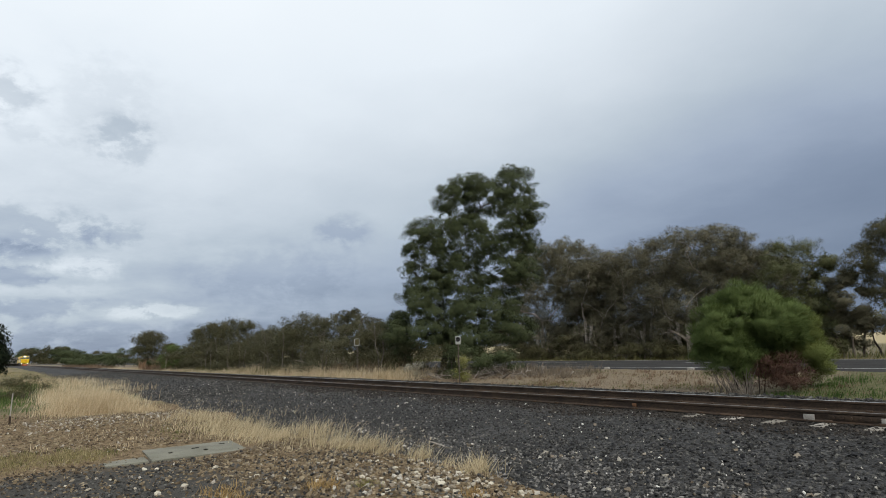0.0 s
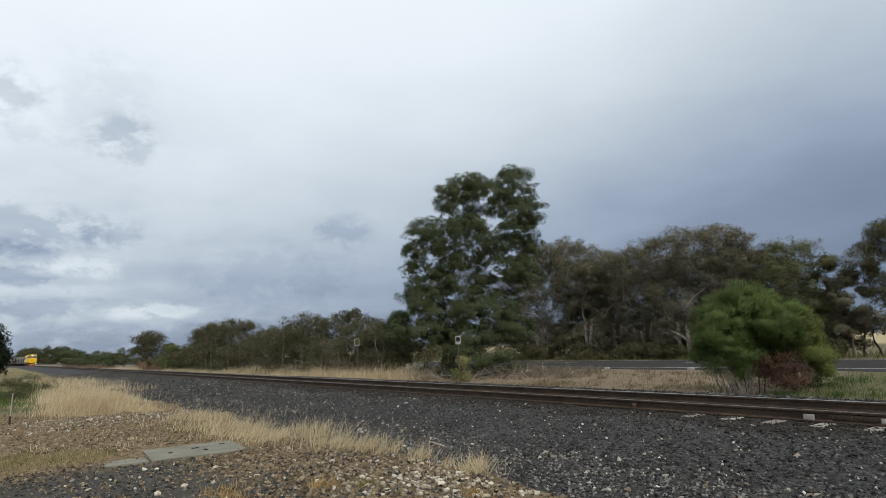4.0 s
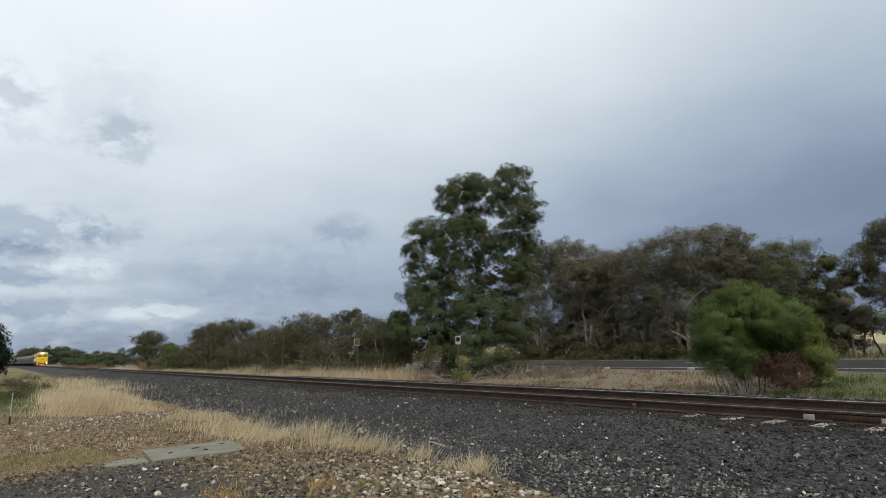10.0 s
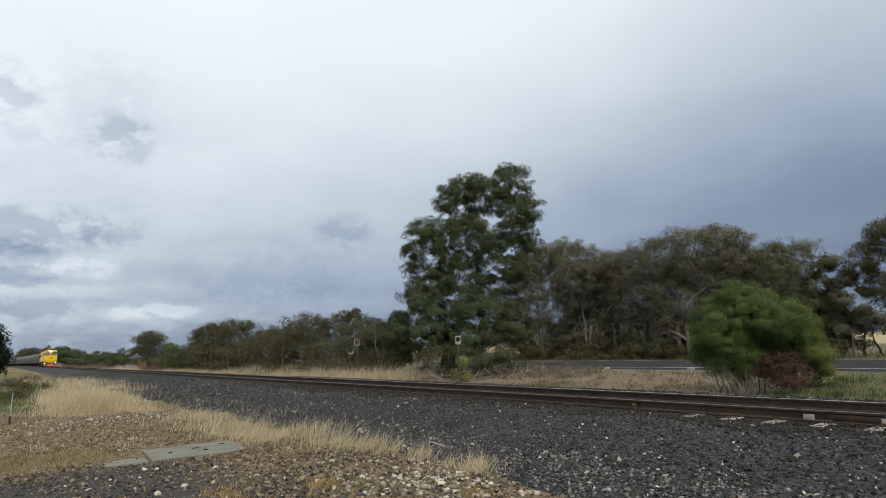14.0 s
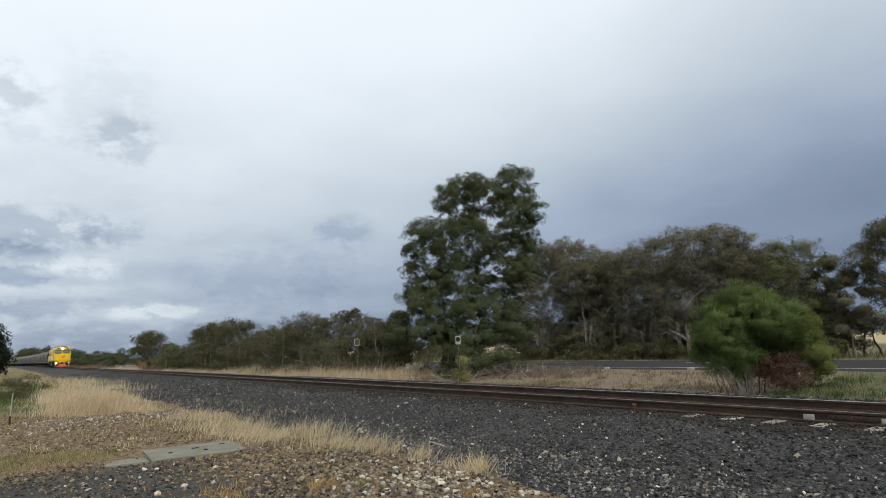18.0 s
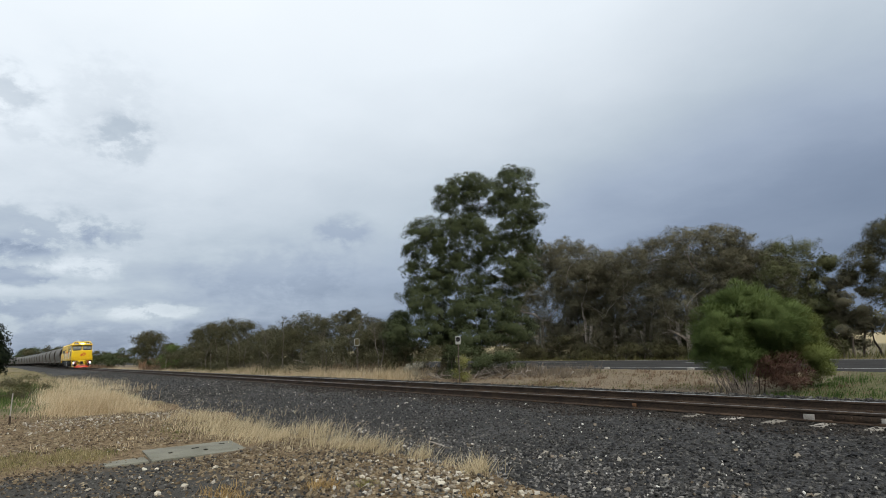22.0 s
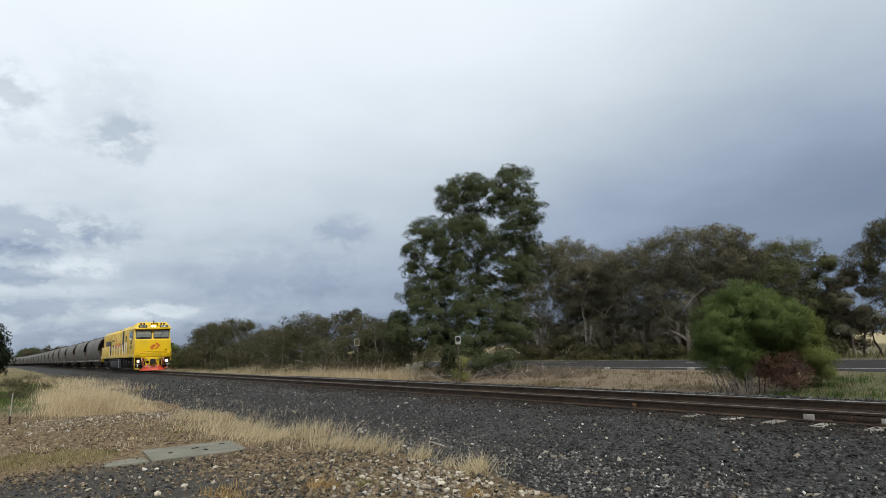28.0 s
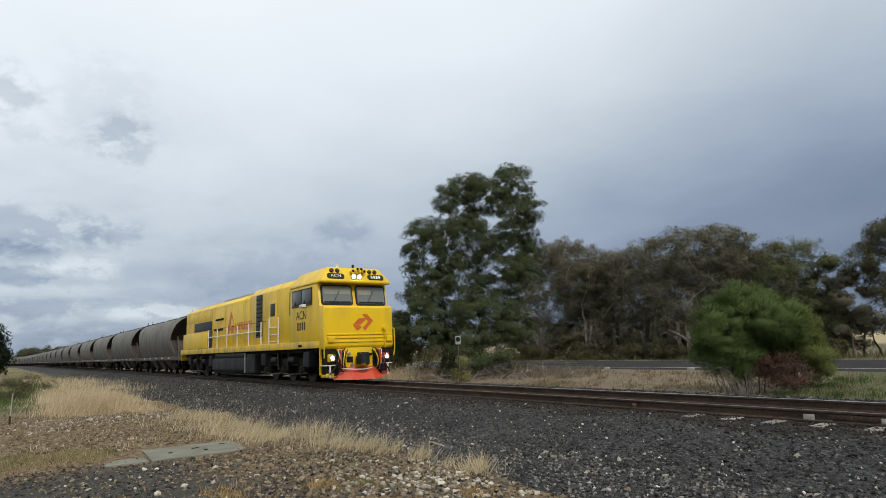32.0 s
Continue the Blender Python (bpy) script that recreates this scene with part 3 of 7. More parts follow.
# dusty foot of the ballast, where chips and soil mix in
px, py = scatter(7000, -11, 0.5, 4.75, 6.9, 1.0)
keep = rng.uniform(0, 1, len(px)) < smooth(7.0, 5.6, py)
px, py = px[keep], py[keep]
pos = np.stack([px, py, bed_z(py) + rng.uniform(-0.004, 0.016, len(px))], -1)
v, f = stones(pos, rng.uniform(0.016, 0.042, len(px)))
M_DUSTY = material("dusty_stone", [(0.035, 0.034, 0.032), (0.062, 0.060, 0.056), (0.10, 0.095, 0.087), (0.16, 0.15, 0.138), (0.25, 0.24, 0.22)], 20, 0.9, 0.4, vary="island", spread=0.42)
tagged(new("ballast_chips", array_mesh("ballast_chips", v, f, M_DUSTY)), "dusty grey stone chips at the ballast's foot", "ballast", kind="stuff")

# the road beyond the verge
M_ROAD = material("asphalt", [(0.028, 0.027, 0.0265), (0.040, 0.039, 0.038), (0.055, 0.053, 0.051)], 1.2, 0.92, 0.3, fine=40, spec=0.06)
M_LINE = worn_paint("road_marking_paint", (0.42, 0.42, 0.40), (0.14, 0.14, 0.135), 0.75, 0.7)
ROAD = [(20.6, 0.51), (21.1, 0.595), (25.2, 0.64), (29.3, 0.595), (29.8, 0.51)]
road = tagged(new("road", strip("road", ROAD, xs_line, M_ROAD)), "grey two-lane asphalt country road", "road", kind="structure")
for y0, dash in ((21.55, False), (25.16, True), (28.75, False)):
    zs = float(np.interp(y0, [p[0] for p in ROAD], [p[1] for p in ROAD])) + 0.006
    if not dash:
        ob = new("road_marking", strip("road_marking", [(y0, zs), (y0 + 0.13, zs)], xs_line, M_LINE))
        ob.parent = road
    else:
        me = strip("road_marking", [(y0, zs), (y0 + 0.14, zs)], np.arange(0, 3.1, 1.0), M_LINE)
        for k in range(14):
            ob = new("road_marking", me)
            ob.parent = road
            ob.location.x = -130 + 9.5 * k

# ---------- rails and sleepers ----------
def rail_profile(y):
    half = [(0.070, 0.0), (0.070, 0.012), (0.016, 0.030), (0.0085, 0.045), (0.0085, 0.115), (0.034, 0.128), (0.036, 0.150), (0.028, 0.160)]
    pts = [(y - a, RAIL_TOP - 0.16 + b) for a, b in half] + [(y + a, RAIL_TOP - 0.16 + b) for a, b in reversed(half)]
    return pts


M_RAIL = material("rusty_rail_side", [(0.0192, 0.0139, 0.0105), (0.0448, 0.0295, 0.0195), (0.0800, 0.0512, 0.0315)], 5, 0.8, 0.3, stretch=(0.5, 1, 1))
M_SLEEPER = material("weathered_concrete", [(0.14, 0.125, 0.10), (0.22, 0.20, 0.17), (0.32, 0.295, 0.26)], 6, 0.9, 0.4, vary="object", spread=0.3)
track = tagged(new("railway_track"), "single railway track, rusty rails with polished heads on concrete sleepers", "railway track", kind="structure")
for s in (-1, 1):
    yr = TRACK_Y + s * GAUGE / 2
    ob = new("rail", strip("rail", rail_profile(yr), xs_line, M_RAIL, False, True))
    ob.parent = track
    head = [(yr - 0.030, RAIL_TOP + 0.001), (yr - 0.026, RAIL_TOP + 0.003), (yr + 0.026, RAIL_TOP + 0.003), (yr + 0.030, RAIL_TOP + 0.001)]
    # bright metal on the far head; darker, browner and rougher on the near one
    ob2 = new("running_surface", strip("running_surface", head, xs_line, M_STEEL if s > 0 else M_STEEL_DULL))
    ob2.parent = ob
    tagged(ob2, "steel running surface")


def sleeper_mesh():
    bm = bmesh.new()
    prism(bm, [(-0.125, -0.20), (0.125, -0.20), (0.095, 0.0), (-0.095, 0.0)], -1.25, 1.25, bevel=0.015)
    return finish(bm, "sleeper", M_SLEEPER)


SLEEPER = sleeper_mesh()
clip_bm = bmesh.new()
box(clip_bm, -0.05, 0.05, -0.10, -0.03, 0, 0.035, 0.008)
box(clip_bm, -0.05, 0.05, 0.03, 0.10, 0, 0.035, 0.008)
CLIP = finish(clip_bm, "rail_clip", M_RAIL)
for k in range(150):
    xk = 12.0 - 0.667 * k
    ob = new("sleeper", SLEEPER)
    ob.parent = track
    ob.location = (xk, TRACK_Y + random.uniform(-0.03, 0.03), RAIL_TOP - (0.163 if xk > -6.6 else 0.19))
    if k < 60:
        for s in (-1, 1):
            c = new("rail_clip", CLIP)
            c.parent = track
            c.location = (xk, TRACK_Y + s * GAUGE / 2, RAIL_TOP - 0.160)
# joint in the near rail: fishplate, bolts, dabs of white paint
yn = TRACK_Y - GAUGE / 2
bm = bmesh.new()
box(bm, -4.02, -3.30, yn - 0.034, yn - 0.008, RAIL_TOP - 0.125, RAIL_TOP - 0.045, 0.008)
plate = part("fishplate", bm, M_RAIL, track, "rust-brown bolted joint plate")
bm = bmesh.new()
for k in range(6):
    rod(bm, (-3.95 + 0.116 * k, yn - 0.06, RAIL_TOP - 0.085), (-3.95 + 0.116 * k, yn - 0.03, RAIL_TOP - 0.085), 0.02, seg=6)
part("bolts", bm, M_RAIL, plate)
M_RUST = material("orange_rust", [(0.10, 0.05, 0.025), (0.24, 0.12, 0.06)], 9, 0.9, 0.3)
M_DAB = material("white_dab_paint", [(0.26, 0.235, 0.20), (0.44, 0.41, 0.37)], 8, 0.8, 0.2)
for x0, x1, zt in ((-4.36, -4.21, 0.06), (-3.36, -3.28, 0.06)):
    bm = bmesh.new()
    box(bm, x0, x1, yn - 0.040, yn - 0.006, RAIL_TOP - 0.14, RAIL_TOP - zt, 0.006)
    part("painted_rail_brace", bm, M_DAB, track, "off-white painted rail brace")
bm = bmesh.new()
box(bm, -7.42, -7.34, yn - 0.036, yn - 0.006, RAIL_TOP - 0.12, RAIL_TOP - 0.06, 0.006)
part("rust_tag", bm, M_RUST, track, "small rust-orange tag on the rail web")
# ---------- the train; x forward from the nose, y across, z from the rail top ----------
def wheelset_mesh(r, name="wheelset", gauge=GAUGE, seg=28):
    bm = bmesh.new()
    for s in (-1, 1):
        y = s * gauge / 2
        rod(bm, (0, y - 0.065, 0), (0, y + 0.065, 0), r, seg=seg)
        rod(bm, (0, y - s * 0.065, 0), (0, y - s * 0.095, 0), r + 0.028, seg=seg)
        rod(bm, (0, y + s * 0.06, 0), (0, y + s * 0.11, 0), 0.13, seg=14)
        for k in range(5):
            a = 2 * math.pi * k / 5
            c = Vector((math.cos(a) * r * 0.6, y + s * 0.06, math.sin(a) * r * 0.6))
            rod(bm, c, c + Vector((0, s * 0.012, 0)), 0.05, seg=8)
    rod(bm, (0, -gauge / 2, 0), (0, gauge / 2, 0), 0.085, seg=10)
    return finish(bm, name, M_WHEEL, 30)


def letters(body, text, size, mat, parent, m, name="lettering"):
    cu = bpy.data.curves.new(name, "FONT")
    cu.body, cu.size, cu.extrude, cu.align_x, cu.align_y = text, size, 0.003, "CENTER", "CENTER"
    ob = new("temp", cu)
    bpy.context.view_layer.update()
    me = bpy.data.meshes.new_from_object(ob)
    bpy.data.objects.remove(ob)
    me.materials.append(mat)
    o = new(name, me)
    o.parent = parent
    o.matrix_basis = m
    return o


ROLLING = []   # wheelsets that turn: object, radius, place


def locomotive():
    root = tagged(new("diesel_locomotive"), "bright yellow diesel locomotive with red pilot and lit headlights", "locomotive")
    W = 1.42
    # cab shell
    bm = bmesh.new()
    prism(bm, [(-0.34, 2.74), (-0.50, 3.60), (-3.06, 3.60), (-3.06, 1.50), (-0.30, 1.50), (-0.30, 2.74)], -W, W, bevel=0.03)
    cab = part("cab", bm, M_YELLOW, root, smooth=30)
    # nose: full-width box with rounded corners and a slightly raked face
    bm = bmesh.new()
    prism(bm, [(-0.06, 1.20), (0.02, 1.30), (0.0, 2.70), (-0.07, 2.76), (-0.36, 2.78), (-0.36, 1.20)], -W, W, bevel=0.045)
    nose = part("nose", bm, M_YELLOW, root, smooth=40)
    for z in (1.72, 1.60, 1.46):
        bm = bmesh.new()
        box(bm, 0.0, 0.045, -W + 0.12, W - 0.12, z - 0.028, z + 0.028, 0.014)
        part("rib", bm, M_YELLOW, nose)
    for y in (-1.15, 1.22):
        bm = bmesh.new()
        box(bm, 0.0, 0.10, y - 0.13, y + 0.13, 1.44, 1.66, 0.035)
        part("step_light_box", bm, M_YELLOW, nose)
    bm = bmesh.new()
    rod(bm, (0.0, 1.02, 1.93), (0.16, 1.02, 1.93), 0.09, 0.075, 14)
    rod(bm, (0.1, 1.02, 1.90), (0.1, 1.02, 1.2), 0.02, seg=8)
    part("pipe_valve", bm, M_YELLOW, nose)
    # brow roof over the windscreens
    bm = bmesh.new()
    lo = [(-0.14, -W - 0.02, 3.60), (-0.14, W + 0.02, 3.60), (-3.10, W + 0.02, 3.60), (-3.10, -W - 0.02, 3.60)]
    md = [(-0.12, -W - 0.02, 3.68), (-0.12, W + 0.02, 3.68), (-3.10, W + 0.02, 3.68), (-3.10, -W - 0.02, 3.68)]
    hi = [(-0.40, -1.08, 4.20), (-0.40, 1.08, 4.20), (-3.10, 0.98, 4.20), (-3.10, -0.98, 4.20)]
    R = [[bm.verts.new(p) for p in ring] for ring in (lo, md, hi)]
    bm.faces.new(R[0][::-1])
    bm.faces.new(R[2])
    for a, b in zip(R, R[1:]):
        for k in range(4):
            bm.faces.new((a[k], a[(k + 1) % 4], b[(k + 1) % 4], b[k]))
    bmesh.ops.recalc_face_normals(bm, faces=bm.faces[:])
    bmesh.ops.bevel(bm, geom=bm.edges[:], offset=0.035, segments=2, affect="EDGES", profile=0.5)
    brow = part("cab_roof", bm, M_YELLOW, root, smooth=35)
    tilt = math.degrees(math.atan2(0.52, 0.28))

    def on_brow(y, k):
        """A place on the sloping face of the brow, k from its foot to its top."""
        return Matrix.Translation((-0.12 - 0.28 * k + 0.008, y, 3.68 + 0.52 * k)) @ pose(0, 0, 0, 0, tilt - 90, 0)

    for y, label in ((-0.83, "ACN"), (0.83, "")):
        bm = bmesh.new()
        box(bm, -0.03, 0.02, -0.34, 0.34, -0.115, 0.115)
        bmesh.ops.bevel(bm, geom=[e for e in bm.edges if abs(e.verts[0].co.x - e.verts[1].co.x) > 0.03], offset=0.09, segments=5, affect="EDGES", profile=0.5)
        pb = part("number_board", bm, M_BLACK, brow, "black board with pale characters", at=on_brow(y, 0.32))
        if label:
            letters(None, label, 0.20, M_WHITE, pb, Matrix.Translation((0.022, 0, 0)) @ pose(0, 0, 0, 90, 0, 90))
        else:
            for k in range(4):
                bm = bmesh.new()
                box(bm, 0.02, 0.026, -0.21 + 0.11 * k, -0.14 + 0.11 * k, -0.065, 0.065)
                part("bar", bm, M_WHITE, pb)
    for y in (-0.95, -0.72, 0.62, 0.85):
        bm = bmesh.new()
        rod(bm, (-0.02, 0, 0), (0.05, 0, 0), 0.085, 0.08, 18)
        ring = part("marker_lamp", bm, M_BLACK, brow, at=on_brow(y, 0.72))
        bm = bmesh.new()
        rod(bm, (0.045, 0, 0), (0.062, 0, 0), 0.06, 0.05, 16)
        part("lens", bm, M_LENS, ring)
    for y in (-0.115, 0.115):
        bm = bmesh.new()
        rod(bm, (-0.06, 0, 0), (0.06, 0, 0), 0.112, 0.105, 20)
        ring = part("headlight", bm, M_CHROME, brow, "lit white headlight", at=on_brow(y, 0.32) @ pose(0, 0, 0, 0, 90 - tilt, 0))
        bm = bmesh.new()
        rod(bm, (0.055, 0, 0), (0.068, 0, 0), 0.070, 0.060, 20)
        part("lens", bm, M_LAMP, ring)
    for y, z, ln in ((-0.16, 4.05, 0.26), (0.0, 4.12, 0.32), (0.16, 4.12, 0.32), (0.32, 4.05, 0.26)):
        bm = bmesh.new()
        rod(bm, (-0.40, y, z), (-0.40 + ln, y, z), 0.03, 0.075, 16)
        rod(bm, (-0.40 + ln, y, z), (-0.385 + ln, y, z), 0.078, 0.072, 16)
        horn = part("horn", bm, M_YELLOW, brow)
        # the horn is solid; a dark disc stands for its shaded hollow
        bm = bmesh.new()
        rod(bm, (-0.384 + ln, y, z), (-0.380 + ln, y, z), 0.055, 0.05, 14)
        part("horn_mouth", bm, M_UNDER, horn)
    bm = bmesh.new()
    rod(bm, (-0.6, 0.08, 4.18), (-0.6, 0.08, 4.36), 0.05, 0.045, 12)
    part("antenna", bm, M_BLACK, brow)
    bm = bmesh.new()
    rod(bm, (-0.75, -0.5, 4.18), (-0.75, -0.5, 4.38), 0.06, 0.05, 12)
    part("beacon", bm, M_WHITE, brow, "white roof beacon")
    # windscreens: rubber rings and glass, set on the raked face
    rake = math.degrees(math.atan2(0.16, 0.86))
    for y0, y1 in ((-1.33, -0.07), (0.07, 1.33)):
        yc, hw = (y0 + y1) / 2, (y1 - y0) / 2
        at = Matrix.Translation((-0.418 + 0.012, yc, 3.17)) @ pose(0, 0, 0, 0, -rake, 0)
        bm = bmesh.new()
        box(bm, -0.02, 0.035, -hw, hw, -0.385, 0.385)
        bmesh.ops.bevel(bm, geom=[e for e in bm.edges if abs(e.verts[0].co.x - e.verts[1].co.x) > 0.03], offset=0.11, segments=5, affect="EDGES", profile=0.5)
        ws = part("windscreen", bm, M_BLACK, root, "windscreen with the sky's grey painted in, in a black rubber seal", at=at)
        bm = bmesh.new()
        box(bm, 0.03, 0.045, -hw + 0.05, hw - 0.05, -0.325, 0.325, 0.0)
        bmesh.ops.bevel(bm, geom=[e for e in bm.edges if abs(e.verts[0].co.x - e.verts[1].co.x) > 0.01], offset=0.09, segments=5, affect="EDGES", profile=0.5)
        part("pane", bm, M_GLASS, ws)
        # the upper reflection, painted as a pale panel on the pane
        bm = bmesh.new()
        box(bm, 0.046, 0.050, -hw + 0.10, hw - (0.10 if y0 < 0 else 0.62), 0.02, 0.30, 0.0)
        part("screen_band", bm, M_SCREEN_SHEEN, ws, "pale panel on the windscreen, painted for the sky's reflection")
        # a dark strip along the pane's lower edge
        bm = bmesh.new()
        box(bm, 0.046, 0.049, -hw + 0.10, hw - 0.10, -0.318, -0.25, 0.0)
        part("screen_band", bm, M_DARK_GLASS, ws, "dark strip along the foot of the glass")
        bm = bmesh.new()
        rod(bm, (0.06, -hw * 0.3, -0.34), (0.06, hw * 0.15, 0.15), 0.012, seg=6)
        part("wiper", bm, M_BLACK, ws)
    # badge: a ribbon arrow in orange red
    ribbon = [[(-0.26, 2.06), (-0.02, 2.29), (0.30, 2.29), (0.05, 2.06)], [(-0.26, 2.04), (0.0, 2.04), (0.09, 1.97), (-0.05, 1.85), (-0.12, 1.87)],
              [(0.12, 2.45), (0.32, 2.44), (0.56, 2.21), (0.37, 2.18)], [(0.56, 2.195), (0.36, 2.165), (0.15, 1.95), (0.22, 1.83)]]
    for pts in ribbon:
        bm = bmesh.new()
        a = [bm.verts.new((0.016, y, z)) for y, z in pts]
        b = [bm.verts.new((0.024, y, z)) for y, z in pts]
        bm.faces.new(a)
        bm.faces.new(b[::-1])
        for k in range(len(pts)):
            bm.faces.new((a[k], b[k], b[(k + 1) % len(pts)], a[(k + 1) % len(pts)]))
        bmesh.ops.recalc_face_normals(bm, faces=bm.faces[:])
        part("badge", bm, M_ORANGE, nose, "orange-red angular badge", smooth=None)
    # side windows, doors and writing, both sides
    for s in (-1, 1):
        bm = bmesh.new()
        box(bm, -2.80, -0.95, s * W - 0.02, s * W + 0.02, 2.84, 3.50, 0.0)
        sw = part("side_window", bm, M_BLACK, cab, "dark sliding cab window")
        for a, b in ((-2.75, -1.92), (-1.84, -1.0)):
            bm = bmesh.new()
            box(bm, a, b, s * (W + 0.012), s * (W + 0.026), 2.89, 3.45, 0.006)
            part("pane", bm, M_DARK_GLASS, sw)
        bm = bmesh.new()
        box(bm, -1.72, -1.42, s * (W + 0.03), s * (W + 0.20), 2.78, 2.90, 0.03)
        part("mirror", bm, M_WHITE, cab)
        m = Matrix.Translation((-1.95, s * (W + 0.003), 2.50)) @ pose(0, 0, 0, 90, 0, 0 if s < 0 else 180)
        letters(None, "ACN", 0.46, M_BLACK, cab, m)
        for k in range(4):
            bm = bmesh.new()
            box(bm, -2.33 + 0.21 * k, -2.21 + 0.21 * k, s * W - 0.004, s * W + 0.004, 1.95, 2.25)
            part("bar", bm, M_BLACK, cab)
        bm = bmesh.new()
        box(bm, -3.30, -3.09, s * (W - 0.1) - 0.03, s * (W - 0.1) + 0.03, 2.60, 3.55, 0.0)
        part("door_slot", bm, M_GRILLE, root)
    # long hood in sections
    H = 1.30
    bm = bmesh.new()
    prism_yz(bm, [(-H, 1.52), (-H, 3.78), (-1.02, 4.06), (1.02, 4.06), (H, 3.78), (H, 1.52)], -8.2, -3.06, 0.03)
    hood = part("front_hood", bm, M_YELLOW, root, smooth=25)
    bm = bmesh.new()
    prism_yz(bm, [(-H + 0.02, 1.52), (-H + 0.02, 3.72), (-1.02, 3.94), (1.02, 3.94), (H - 0.02, 3.72), (H - 0.02, 1.52)], -20.2, -8.2, 0.03)
    hood2 = part("engine_hood", bm, M_YELLOW, root, smooth=25)
    bm = bmesh.new()
    box(bm, -13.6, -8.4, -0.95, 0.95, 3.93, 4.05, 0.03)
    part("roof_hatch", bm, M_SIGN, hood2, "grey roof fan housing")
    bm = bmesh.new()
    box(bm, -19.6, -14.2, -0.9, 0.9, 3.93, 4.01, 0.03)
    part("roof_hatch", bm, M_YELLOW, hood2)
    bm = bmesh.new()
    box(bm, -9.6, -9.0, -0.3, 0.3, 4.0, 4.18, 0.03)
    part("exhaust", bm, M_UNDER, hood2)
    for s in (-1, 1):
        def panel(name, x0, x1, z0, z1, mat, out=0.02, label="", parent=hood2, y=H):
            bm = bmesh.new()
            box(bm, x0, x1, s * y - 0.01, s * (y + out), z0, z1, 0.006)
            return part(name, bm, mat, parent, label)
        panel("radiator_grille", -18.1, -14.5, 2.52, 3.02, M_GRILLE, 0.015, "dark radiator grille")
        panel("air_intake", -15.05, -14.45, 1.56, 2.5, M_GRILLE, 0.015)
        panel("tall_grille", -7.30, -6.52, 1.85, 3.74, M_GRILLE, 0.015, "tall dark louvred grille", hood)
        for k in range(9):
            panel("louvre", -7.27, -6.55, 1.95 + 0.195 * k, 1.99 + 0.195 * k, M_UNDER, 0.03, "", hood)
        panel("hood_door", -5.68, -4.74, 1.62, 3.40, M_YELLOW, 0.025, "", hood)
        panel("door_window", -5.48, -4.94, 2.68, 3.22, M_GRILLE, 0.032, "", hood)
        for k in range(6):
            x0 = -13.9 + 0.94 * k
            panel("hood_door", x0, x0 + 0.88, 1.75, 3.55, M_YELLOW, 0.008, y=1.28)
        for k in range(4):
            x0 = -20.0 + 1.4 * k
            panel("hood_door", x0, x0 + 1.32, 3.10, 3.62, M_YELLOW, 0.008, y=1.28)
        panel("vent", -13.7, -12.3, 2.95, 3.05, M_UNDER, 0.03)
        panel("vent", -13.9, -12.4, 2.42, 2.52, M_UNDER, 0.03)
        # emblem and unreadable word, as plain shapes
        def flat_shape(pts, name="emblem"):
            bm = bmesh.new()
            prism(bm, pts, s * 1.27, s * 1.300)
            part(name, bm, M_ORANGE, hood2, smooth=None)
        flat_shape([(-11.75, 2.20), (-11.40, 2.20), (-10.98, 3.05), (-11.12, 3.30)])
        flat_shape([(-11.08, 3.28), (-10.94, 3.02), (-10.62, 2.62), (-10.75, 2.95)])
        flat_shape([(-11.0, 2.20), (-10.72, 2.20), (-10.55, 2.58), (-10.92, 2.62)])
        flat_shape([(-11.35, 2.36), (-11.0, 2.36), (-10.92, 2.46), (-11.27, 2.46)])
        for k, (w_, lo_, hi_) in enumerate(((0.36, 2.32, 2.66), (0.26, 2.32, 2.68), (0.10, 2.32, 2.68), (0.34, 2.32, 2.68), (0.38, 2.30, 2.68), (0.36, 2.32, 2.68))):
            x0 = (-10.40, -9.90, -9.52, -9.30, -8.84, -8.34)[k]
            flat_shape([(x0, lo_), (x0 + 0.10, lo_), (x0 + 0.13, hi_), (x0 + 0.03, hi_)], "bar")
            if w_ > 0.2:
                flat_shape([(x0 + w_ - 0.10, lo_), (x0 + w_, lo_), (x0 + w_ + 0.03, hi_), (x0 + w_ - 0.07, hi_)], "bar")
                flat_shape([(x0 + 0.10, lo_ + (0.0 if k != 5 else 0.28)), (x0 + w_ - 0.1, lo_ + (0.0 if k != 5 else 0.28)), (x0 + w_ - 0.1, lo_ + 0.09 + (0.0 if k != 5 else 0.28)), (x0 + 0.10, lo_ + 0.09 + (0.0 if k != 5 else 0.28))], "bar")
        panel("grab_wire", -14.2, -6.0, 2.52, 2.54, M_RUST, 0.016)
        # rear low housing
        bm = bmesh.new()
        box(bm, -20.3, -15.05, s * 1.28, s * W, 1.54, 2.46, 0.02)
        part("battery_box", bm, M_YELLOW, root)
        # side sill
        bm = bmesh.new()
        box(bm, -20.9, -0.32, s * 1.12, s * W, 1.26, 1.53, 0.02)
        sill = part("side_sill", bm, M_SILL, root, "yellow side sill, worn to grey in patches")
        bm = bmesh.new()
        box(bm, -2.2, -1.9, s * (W - 0.005), s * (W + 0.02), 1.32, 1.42, 0.01)
        part("builder_plate", bm, M_UNDER, sill)
        # handrails
        for x in (-14.75, -13.1, -11.4, -9.75, -8.1, -6.45):
            bm = bmesh.new()
            rod(bm, (x, s * (W - 0.03), 1.53), (x, s * (W - 0.03), 2.52), 0.026, seg=8)
            part("handrail_post", bm, M_WHITE, root, "white painted handrail post")
        bm = bmesh.new()
